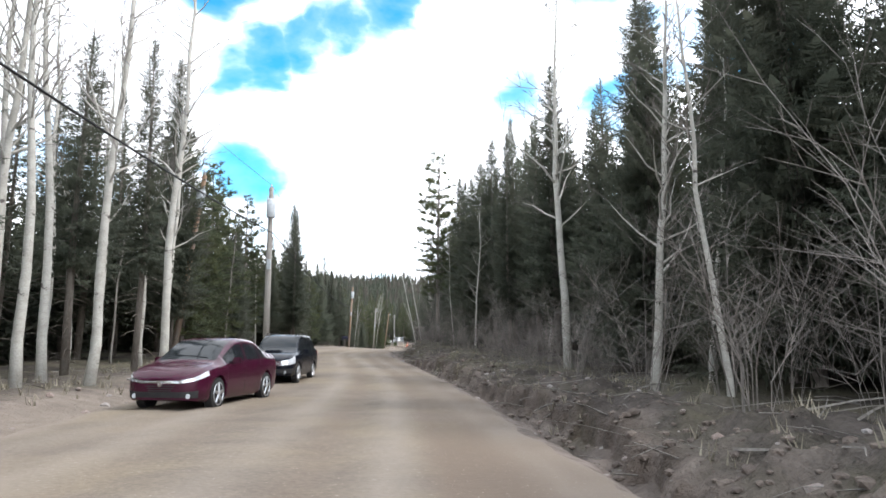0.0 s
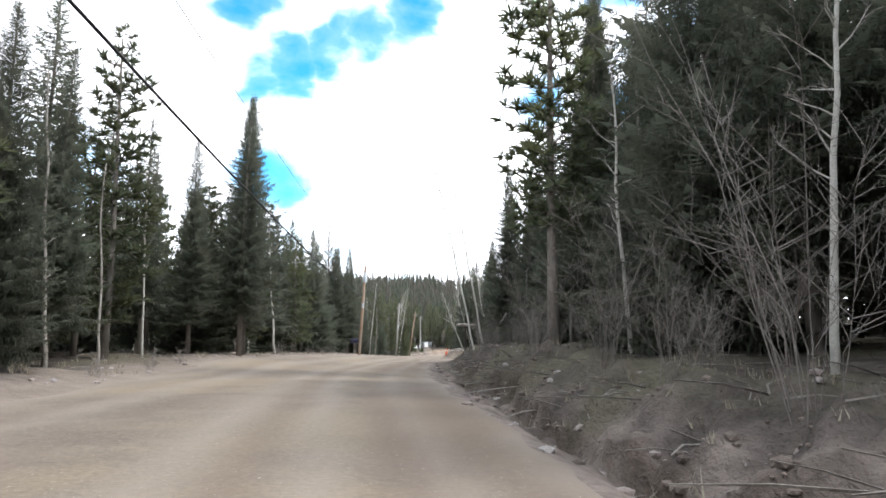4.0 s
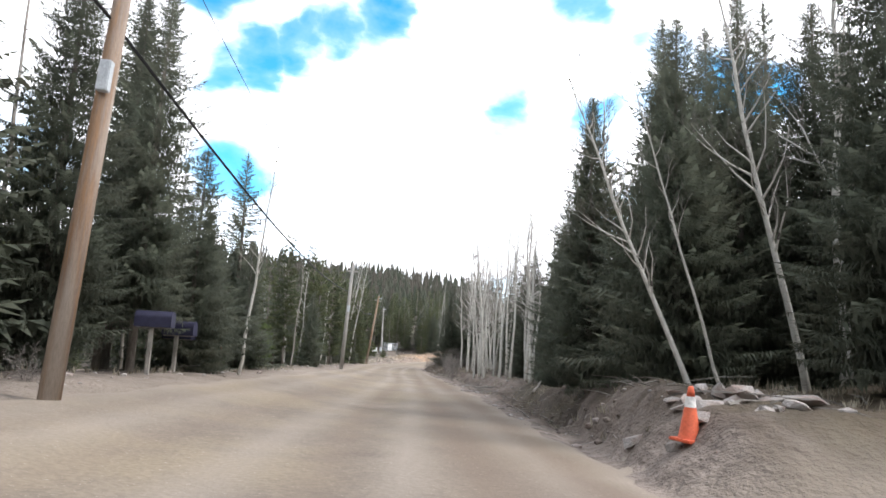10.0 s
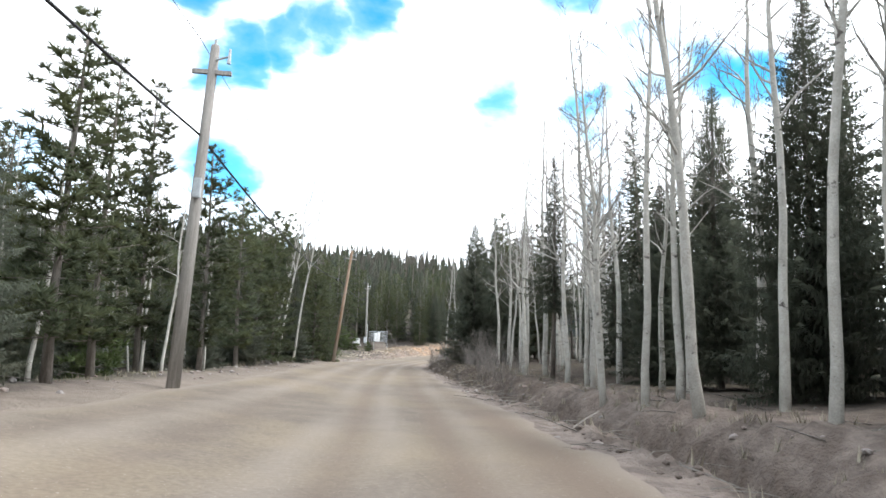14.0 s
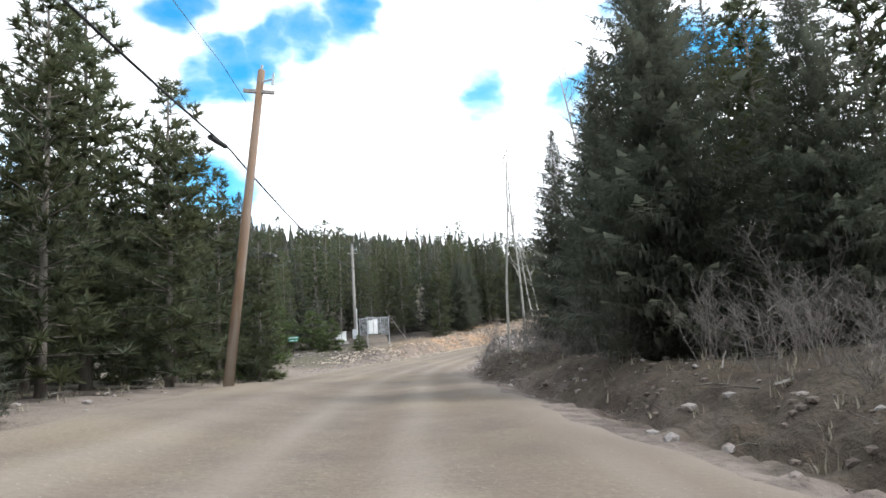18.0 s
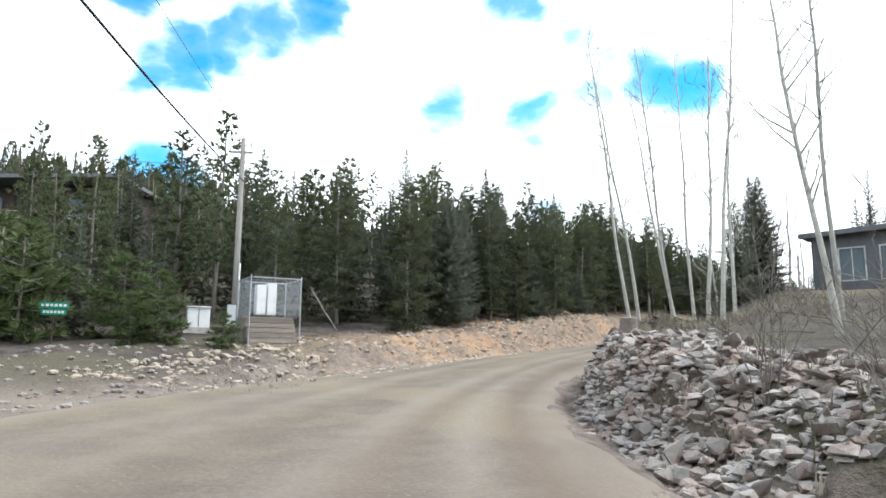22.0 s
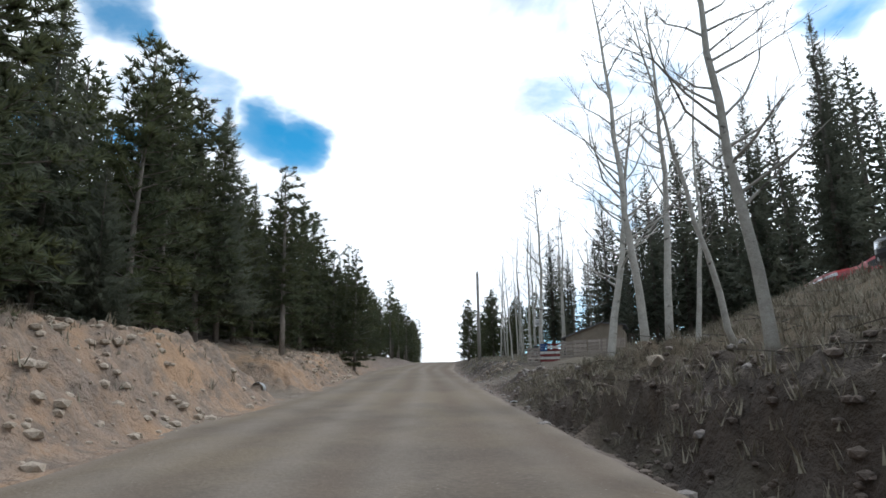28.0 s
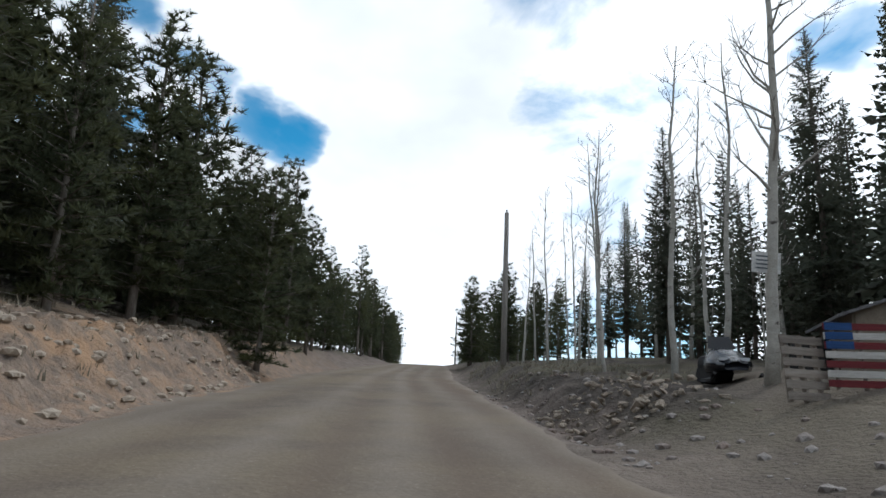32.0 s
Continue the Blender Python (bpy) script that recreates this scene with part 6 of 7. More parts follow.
def cone():
    p = Vector((-3.88, 99.4, gz(-3.88, 99.4)))
    ob = thing("traffic_cone", "orange traffic cone with a pale band on a square base", "traffic cone", Matrix.Translation(p) @ pose(0, 0, 0, 2, 1, 20) @ Matrix.Diagonal((.95, .95, .95, 1)))
    b = Build()
    b.box((0, 0, .02), (.37, .37, .04))
    part("base", b, M_CONE, ob, bevel=.012)
    c = Build()
    c.tube([(0, 0, .04), (0, 0, .08), (0, 0, .44)], [.15, .135, .075], 18, False)
    part("body", c, M_CONE, ob, smooth=True)
    d = Build()
    d.tube([(0, 0, .44), (0, 0, .58)], [.077, .056], 18, False)
    part("band", d, M_CONEWHITE, ob, "pale reflective band", smooth=True)
    e = Build()
    e.tube([(0, 0, .58), (0, 0, .70), (0, 0, .71)], [.055, .034, .02], 18)
    part("tip", e, M_CONE, ob, smooth=True)


def log_post():
    x, y = -2.2, 88.9
    g = gz(x, y)
    ob = thing("log_topped_post", "dark square post carrying a short horizontal log", "sign post", pose(x, y, g, 0, 0, heading(89) + 8))
    top = 3.15 - g
    b = Build()
    b.box((0, 0, top / 2 - .2), (.15, .15, top + .4))
    part("post", b, M_DARKPOST, ob, bevel=.01)
    c = Build()
    c.tube([(-.62, 0, top + .13), (-.3, 0, top + .135), (.4, 0, top + .12), (.95, 0, top + .11)], [.125, .13, .12, .10], 12)
    part("log", c, M_DEAD, ob, "grey debarked log")
    d = Build()
    d.box((.1, 0, top - .05), (.55, .06, .10))
    part("brace", d, M_DARKPOST, ob)


def fallen_log(p, q, r, label):
    b = Build()
    pts = [Vector(p).lerp(Vector(q), t) + Vector((0, 0, .04 * math.sin(9 * t))) for t in (0, .25, .5, .75, 1)]
    b.tube(pts, [r, r * .95, r * .85, r * .7, r * .5], 8)
    m = pts[2]
    b.tube([m, m + Vector((.12, .3, .25))], [r * .35, r * .12], 5)
    tagged(new("fallen_log", b.mesh("fallen_log", M_DEAD, True)), label, "log")


def mailbox(s, d, turn, material, label, h=1.05, long_=.50, w=.19, post=M_DEAD):
    ob = thing("mailbox", label, "mailbox", place(s, d, turn), "mailboxes beside the road")
    b = Build()
    b.box((0, .06, h / 2 - .15), (.10, .10, h + .3))
    part("post", b, post, ob)
    sh = [(-w / 2, 0), (w / 2, 0), (w / 2, w * .7)] + [(w / 2 * math.cos(a), w * .7 + w / 2 * math.sin(a)) for a in np.linspace(.3, math.pi - .3, 7)] + [(-w / 2, w * .7)]
    c = Build()
    c.prism([(x, z + h + .02) for x, z in sh], -long_ / 2, long_ / 2)
    part("box", c, material, ob)
    e = Build()
    e.prism([(x * 1.04, z * 1.03 + h + .015) for x, z in sh], -long_ / 2 - .015, -long_ / 2 - .002)
    part("door", e, material, ob)
    f = Build()
    f.box((w / 2 + .01, -.05, h + .22), (.01, .03, .16))
    part("flag", f, M_STRIPE_R, ob)
    g = Build()
    g.box((0, 0, h), (w * .8, long_ * .9, .03))
    part("shelf", g, post, ob)


def roadside():
    cone()
    log_post()
    fallen_log((-4.25, 130.1, gz(-4.25, 130.1) + .08), (-2.5, 130.9, gz(-2.5, 130.9) + .22), .075, "thin grey log lying across the ditch")
    fallen_log(at(120, 5.2, .1), at(124.5, 6.4, .25), .06, "thin grey log lying on the bank")
    fallen_log(at(63, 6.0, 1.5), at(60.5, 5.4, .9), .03, "pale broken branch leaning from the trees")
    for s, d, t, mt, lb, h in ((175.2, -8.6, 75, M_WHITEBOX, "white rural mailbox on a post", 1.10), (177.2, -8.7, 95, M_BLUEBOX, "faded blue mailbox on a post", .95), (178.8, -8.9, 85, M_BLUEBOX, "faded blue mailbox on a post", 1.02)):
        mailbox(s, d, t, mt, lb, h)
    for s, d, t in ((182.0, -9.0, 90), (183.0, -9.3, 80)):
        mailbox(s, d, t, M_NAVYBOX, "dark blue oversized mailbox on a wooden post", 1.12, .75, .30)
    for s, d, t, h in ((110.0, -6.9, 92, 1.25), (112.6, -7.1, 88, 1.15), (113.8, -7.5, 85, 1.05)):
        mailbox(s, d, t, M_NAVYBOX, "dark blue oversized mailbox on a wooden post", h, .95, .36)
    for s, d in ((196, -8.2), (197.5, -8.9)):
        ob = thing("marker_post", "thin dark green steel marker post", "post", place(s, d), "marker posts on the verge")
        b = Build()
        b.box((0, 0, .6), (.05, .04, 1.8))
        part("post", b, M_DARKPOST, ob)


roadside()


# ---- street signs, cage with cabinets ----
def street_sign(x, y, z, turn):
    g = gz(x, y)
    ob = thing("street_sign", "green street-name blades with white bars on a steel post", "street sign", pose(x, y, g, 0, 0, turn), "street signs at the bend")
    b = Build()
    b.tube([(0, 0, -.3), (0, 0, z - g + .25)], [.028, .028], 8)
    part("post", b, M_DARKPOST, ob)
    for i, (dz, tw, w) in enumerate(((.12, 0, .95), (-.12, 0, .8))):
        c = Build()
        c.box((0, -.03, z - g + dz), (w, .012, .20))
        bl = part("blade", c, M_GREENSIGN, ob, "green blade with white bars")
        d = Build()
        for k in range(6):
            d.box((-w * .38 + w * .15 * k, -.04, z - g + dz), (w * .10, .006, .085))
        part("lettering_bar", d, M_TRIM, bl)
    return ob


def utility_cage():
    o = Vector((-12.45, 234.05, 0))
    ang = 22.0
    g = 0.55
    ob = thing("utility_enclosure", "chain-link enclosure on stepped railway ties around cabinets", "enclosure", pose(o.x, o.y, g, 0, 0, ang))
    W, D, H, F = 2.15, 2.3, 2.75, 1.15      # width, depth, top, floor height
    for k in range(6):
        b = Build()
        b.box((W / 2 + .03 * math.sin(k * 3), .10 + .17 * k, -.25 + .22 * k + .1), (W - .06 * (k % 2), .22, .20))
        part("tie_step", b, M_TIE, ob, "weathered railway tie", bevel=.012)
    b = Build()
    b.box((W / 2, D / 2 + .55, F / 2 - .25), (W, D - 1.0, F + .4))
    part("platform", b, M_TIE, ob, bevel=.02)
    for x, y in ((0, 0), (W, 0), (0, D), (W, D)):
        c = Build()
        c.tube([(x, y, -.4), (x, y, H)], [.030, .030], 8)
        c.tube([(x, y, H), (x, y, H + .05)], [.038, .02], 8)
        part("fence_post", c, M_GALV, ob, "galvanised fence post")
    for a, b_ in (((0, 0), (W, 0)), ((0, D), (W, D)), ((0, 0), (0, D)), ((W, 0), (W, D))):
        c = Build()
        c.tube([(*a, H - .04), (*b_, H - .04)], [.022, .022], 6)
        part("top_rail", c, M_GALV, ob, "galvanised top rail")
    for a, b_, z0 in (((0, 0), (W, 0), F), ((0, D), (W, D), F), ((0, 0), (0, D), F - .1), ((W, 0), (W, D), F - .1)):
        c = Build()
        L_ = math.hypot(b_[0] - a[0], b_[1] - a[1])
        ux, uy = (b_[0] - a[0]) / L_, (b_[1] - a[1]) / L_
        hh = H - .06 - z0
        step, t = .11, -hh
        while t < L_:
            for sg in (1, -1):
                u0, u1 = max(0, t), min(L_, t + hh)
                if u1 - u0 > .02:
                    z_a, z_b = (z0 + (u0 - t), z0 + (u1 - t)) if sg > 0 else (z0 + hh - (u0 - t), z0 + hh - (u1 - t))
                    c.tube([(a[0] + ux * u0, a[1] + uy * u0, z_a), (a[0] + ux * u1, a[1] + uy * u1, z_b)], [.0035, .0035], 3, False)
            t += step
        part("chain_link", c, M_GALV, ob, "chain-link mesh")
    for x, y, w, d, h in ((.75, 1.35, .42, .40, 1.30), (1.25, 1.45, .40, .40, 1.40)):
        cb = thing("utility_cabinet", "tall white enamelled utility cabinet in the enclosure", "cabinet", pose(o.x, o.y, g, 0, 0, ang) @ pose(x, y, F + .05), "cabinets in the enclosure")
        c = Build()
        c.box((0, 0, h / 2), (w, d, h))
        part("body", c, M_WHITEBOX, cb, bevel=.02)
        e = Build()
        e.box((0, -d / 2 - .008, h / 2), (w * .86, .012, h * .9))
        dr = part("door", e, M_WHITEBOX, cb, bevel=.004)
        k = Build()
        k.box((w * .3, -d / 2 - .022, h * .5), (.03, .02, .12))
        part("handle", k, M_GALV, dr)
    p = Vector((-15.35, 237.9, gz(-15.35, 237.9)))
    cb = thing("pad_cabinet", "squat white cabinet on a concrete pad", "cabinet", pose(p.x, p.y, p.z, 0, 0, ang - 4))
    c = Build()
    c.box((0, 0, .10), (1.35, 1.0, .28))
    part("pad", c, M("pale_concrete", (0.52, 0.50, 0.47), None, 3, .9), cb, bevel=.02)
    c = Build()
    c.prism([(-.5, .24), (.5, .24), (.5, 1.15), (-.5, 1.15)], -.3, .35)
    part("body", c, M_WHITEBOX, cb, bevel=.02)
    c = Build()
    c.box((0, 0, 1.19), (1.06, .74, .06))
    part("lid", c, M_WHITEBOX, cb, bevel=.015)
    c = Build()
    c.box((0, -.31, .7), (.03, .02, .8))
    part("door_seam", c, M_BAR, cb)
    x, y = -14.0, 239.4
    z = gz(x, y)
    cb = thing("meter_board", "grey meter boxes and conduit fixed to the pole", "meter box", pose(x, y - .2, z, 0, 0, ang))
    c = Build()
    c.box((-.12, -.10, .85), (.42, .16, .95))
    part("box", c, M_CAN, cb, "grey meter box", bevel=.015)
    c = Build()
    c.tube([(.18, -.06, -.1), (.18, -.06, 3.4)], [.045, .045], 8)
    part("conduit", c, M_WHITEBOX, cb, "pale plastic conduit")
    street_sign(-22.6, 229.1, 1.65, 12)
    street_sign(-18.8, 231.0, 1.62, 8)


utility_cage()


# ---- buildings ----
def panel_wall(ob, a, b, z0, z1, openings, material, thick=.16, boards=.0):
    """A wall from a to b (x, y) with rectangular openings (from, to, sill, head), each with a frame and a pane."""
    a, b = Vector((*a, 0)), Vector((*b, 0))
    L_ = (b - a).length
    u = (b - a) / L_
    n = Vector((u.y, -u.x, 0))
    m3 = Matrix((u, n, Vector((0, 0, 1)))).transposed()
    w = Build()

    us = sorted({0.0, L_, *(q for o in openings for q in o[:2])})
    zs = sorted({z0, z1, *(q for o in openings for q in o[2:])})
    for u0, u1 in zip(us, us[1:]):
        for s0, s1 in zip(zs, zs[1:]):
            if not any(o0 <= (u0 + u1) / 2 <= o1 and h0 <= (s0 + s1) / 2 <= h1 for o0, o1, h0, h1 in openings):
                w.box(a + u * (u0 + u1) / 2 + Vector((0, 0, (s0 + s1) / 2)), (u1 - u0, thick, s1 - s0), m3)
    part("wall", welded(w, "wall", material), None, ob)
    for o0, o1, s0, s1 in openings:
        fr = Build()
        for u0, u1, h0, h1 in ((o0, o0 + .07, s0, s1), (o1 - .07, o1, s0, s1), (o0, o1, s0, s0 + .07), (o0, o1, s1 - .07, s1)):
            fr.box(a + u * (u0 + u1) / 2 + Vector((0, 0, (h0 + h1) / 2)) + n * .03, (u1 - u0, thick, h1 - h0), m3)
        win = part("window", fr, M_TRIM if material is not M_BROWNWALL else M_BROWNWALL, ob, "framed window")
        k = max(1, round((o1 - o0) / .8))
        for i in range(1, k):
            mu = Build()
            mu.box(a + u * (o0 + (o1 - o0) * i / k) + Vector((0, 0, (s0 + s1) / 2)) + n * .03, (.05, .06, s1 - s0), m3)
            part("mullion", mu, M_TRIM if material is not M_BROWNWALL else M_BROWNWALL, win)
        g = Build()
        g.box(a + u * (o0 + o1) / 2 + Vector((0, 0, (s0 + s1) / 2)), (o1 - o0 - .02, .02, s1 - s0 - .02), m3)
        part("pane", g, M_WINDOW, win)
    bd = Build()
    if boards:
        t = boards
        while t < L_:
            if not any(o0 - .05 < t < o1 + .05 for o0, o1, _, _ in openings):
                bd.box(a + u * t + Vector((0, 0, (z0 + z1) / 2)) + n * (thick / 2 + .008), (.04, .025, z1 - z0), m3)
            t += boards
        p_ = part("batten", bd, material, ob)
        tagged(p_, kind="stuff")


def grey_house():
    c = Vector((16.6, 238.8))
    g = gz(19, 236)
    ob = thing("grey_house", "low dark grey house with a shed roof and tall windows", "house", pose(c.x, c.y, g - .3, 0, 0, -52))
    W, D, H = 11, 7, 3.1
    panel_wall(ob, (0, 0), (W, 0), 0, H + .3, [(1.2, 2.5, .9, 2.7), (3.1, 4.3, .9, 2.7), (6.0, 8.4, .9, 2.7)], M_GREYWALL, boards=.4)
    panel_wall(ob, (W, 0), (W, D), 0, H, [(2, 3.2, 1, 2.3)], M_GREYWALL, boards=.4)
    panel_wall(ob, (W, D), (0, D), 0, H, [], M_GREYWALL)
    panel_wall(ob, (0, D), (0, 0), 0, H, [(2.5, 3.7, 1, 2.3)], M_GREYWALL, boards=.4)
    r = Build()
    r.prism([(-.5, H + .25), (W + .5, H + .5), (W + .5, H + .72), (-.5, H + .47)], -.7, D + .5)
    part("roof", r, M_SHINGLE, ob, "low dark roof", bevel=.02)
    f = Build()
    f.prism([(-.52, H + .2), (W + .52, H + .45), (W + .52, H + .7), (-.52, H + .45)], -.74, -.703)
    part("fascia", f, M_GREYWALL, ob)
    ch = Build()
    ch.box((3.5, 3, H + 1.0), (.35, .35, 1.2))
    part("flue", ch, M_CAN, ob)
    u = Build()                       # upper gabled wing behind
    u.box((7.5, 9.5, 2.6), (8, 5, 5.6))
    part("rear_wing", u, M_GREYWALL, ob)
    rr = Build()
    rr.prism([(3.0, 5.3), (7.5, 7.6), (12.0, 5.3), (12.0, 5.55), (7.5, 7.85), (3.0, 5.55)], 6.6, 12.4)
    part("gable_roof", rr, M_SHINGLE, ob, "grey shingled gable roof")
    tr = Build()
    tr.prism([(3.0, 5.18), (7.5, 7.48), (12.0, 5.18), (12.0, 5.3), (7.5, 7.6), (3.0, 5.3)], 6.56, 6.62)
    part("bargeboard", tr, M_TRIM, ob, "white bargeboard")


def hill_house():
    x, y = -33, 262
    g = gz(x, y)
    ob = thing("hillside_house", "dark brown two-storey house with a raised deck among pines", "house", pose(x, y, g - .5, 0, 0, -6))
    W, D = 12, 7
    h = 8.2
    panel_wall(ob, (-W / 2, 0), (W / 2, 0), 0, h, [(1, 2.6, 5.6, 7.3), (3.6, 5.4, 5.3, 7.4), (7.4, 9.4, 5.6, 7.3), (2, 3.4, 2, 3.6), (7, 8.4, 2, 3.6)], M_BROWNWALL, boards=.5)
    panel_wall(ob, (W / 2, 0), (W / 2, D), 0, h, [(2, 3.6, 5.6, 7.2)], M_BROWNWALL)
    panel_wall(ob, (W / 2, D), (-W / 2, D), 0, h, [], M_BROWNWALL)
    panel_wall(ob, (-W / 2, D), (-W / 2, 0), 0, h, [], M_BROWNWALL)
    r = Build()
    r.prism([(-W / 2 - .8, h), (W / 2 + .8, h + .25), (W / 2 + .8, h + .55), (-W / 2 - .8, h + .3)], -2.6, D + .6)
    part("roof", r, M_SHINGLE, ob, "dark flat roof")
    d = Build()
    d.box((1.0, -1.2, 4.7), (9.5, 2.3, .25))
    part("deck", d, M_WOOD, ob)
    for k in range(4):
        p = Build()
        p.box((-3.4 + 3.0 * k, -2.2, 2.3), (.18, .18, 4.6))
        part("deck_post", p, M_WOOD, ob)
    for z in (5.2, 5.75):
        p = Build()
        p.box((1.0, -2.3, z), (9.5, .06, .10))
        part("deck_rail", p, M_WOOD, ob)
    for k in range(20):
        p = Build()
        p.box((-3.6 + .48 * k, -2.3, 5.3), (.05, .05, .95))
        part("baluster", p, M_WOOD, ob)


def cabin():
    x, y = -24.0, 146.0
    g = gz(x, y)
    ob = thing("cabin", "reddish-brown cabin with a low grey gable roof", "cabin", pose(x, y, g - .1, 0, 0, -14))
    W, D, H = 6.4, 6.0, 2.3
    panel_wall(ob, (-W / 2, 0), (W / 2, 0), 0, H, [(.6, 1.5, 1.1, 2.0), (2.4, 4.6, .9, 2.2)], M_REDWALL)
    panel_wall(ob, (W / 2, 0), (W / 2, D), 0, H, [(1, 2.2, 1, 2)], M_BROWNWALL)
    panel_wall(ob, (W / 2, D), (-W / 2, D), 0, H, [], M_REDWALL)
    panel_wall(ob, (-W / 2, D), (-W / 2, 0), 0, H, [], M_REDWALL)
    gb = Build()
    gb.prism([(-W / 2, H), (W / 2, H), (0, H + .95)], -.08, .08)
    part("gable", gb, M_REDWALL, ob)
    r = Build()
    r.prism([(-W / 2 - .6, H - .25), (0, H + .95), (W / 2 + .6, H - .25), (W / 2 + .6, H - .10), (0, H + 1.1), (-W / 2 - .6, H - .10)], -.7, D + .5)
    part("roof", r, M_SHINGLE, ob, "grey shingled roof")
    for x_ in (-.6, 1.6):
        c = Build()
        c.tube([(x_, 2.4, H + .6), (x_, 2.4, H + 1.9)], [.09, .09], 8)
        c.tube([(x_, 2.4, H + 1.9), (x_, 2.4, H + 2.05)], [.14, .05], 8)
        part("stovepipe", c, M_GALV, ob)
    p = Build()
    p.box((.3, -.65, .85), (1.5, .9, .06), Euler((.18, 0, 0)).to_matrix())
    part("awning_board", p, M_TRIM, ob, "pale slanting board below the window")
    lw = thing("log_border", "low border of grey logs beside the cabin drive", "log", pose(-19.5, 139.5, gz(-19.5, 139.5), 0, 0, -25))
    for k in range(3):
        c = Build()
        c.tube([(-2 + 1.4 * k, .2 * k, .12), (-.4 + 1.4 * k, .2 * k + .1, .13)], [.13, .11], 8)
        part("log", c, M_DEAD, lw)


def shed():
    x, y = 39.2, 266.4
    g = gz(x, y)
    ob = thing("shed", "tan plywood shed with a low lopsided gable roof", "shed", pose(x, y, g - .1, 0, 0, -59) @ Matrix.Scale(.62, 4))
    W, D, H = 5.4, 4.2, 2.05
    panel_wall(ob, (-W / 2, 0), (W / 2, 0), 0, H, [], M_TANWALL)
    panel_wall(ob, (W / 2, 0), (W / 2, D), 0, H + .5, [], M_TANWALL)
    panel_wall(ob, (W / 2, D), (-W / 2, D), 0, H, [], M_TANWALL)
    panel_wall(ob, (-W / 2, D), (-W / 2, 0), 0, H, [], M_TANWALL)
    gb = Build()
    gb.prism([(-W / 2, H), (W / 2, H), (W / 2, H + .95), (W * .12, H + 1.2)], -.08, .08)
    part("gable", gb, M_TANWALL, ob)
    r = Build()
    r.prism([(-W / 2 - .5, H - .18), (W * .12, H + 1.2), (W / 2 + .3, H + .92), (W / 2 + .3, H + 1.0), (W * .12, H + 1.30), (-W / 2 - .5, H - .08)], -.35, D + .3)
    part("roof", r, M_SHINGLE, ob, "thin grey sheet roof")
    d = Build()
    d.box((.9, -.11, .95), (1.0, .05, 1.8))
    dr = part("door", d, M_TANWALL, ob)
    e = Build()
    e.box((.9, -.15, 1.3), (.9, .02, .09))
    e.box((.9, -.15, .4), (.9, .02, .09))
    part("ledge", e, M_WOOD, dr)


def pallet(p, turn, cols, label, name="pallet", w=1.25, h=1.25, upright=False, tilt=-6):
    ob = thing(name, label, "pallet fence", pose(p.x, p.y, p.z, tilt, 0, turn), "pallets round the yard")
    n = len(cols)
    for k, mt in enumerate(cols):
        b = Build()
        if upright:
            b.box((-w / 2 + w * (k + .5) / n, 0, h / 2), (w / n * .68, .025, h))
        else:
            b.box((0, 0, h - h * (k + .5) / n), (w, .025, h / n * .72))
        part("board", b, mt, ob)
    for x in (-.45, 0, .45):
        c = Build()
        if upright:
            c.box((0, .06, h / 2 + x * .85), (w, .09, .04))
        else:
            c.box((x * w / 1.25, .06, h / 2), (.04, .09, h))
        part("stringer", c, M_WOOD, ob)
    return ob


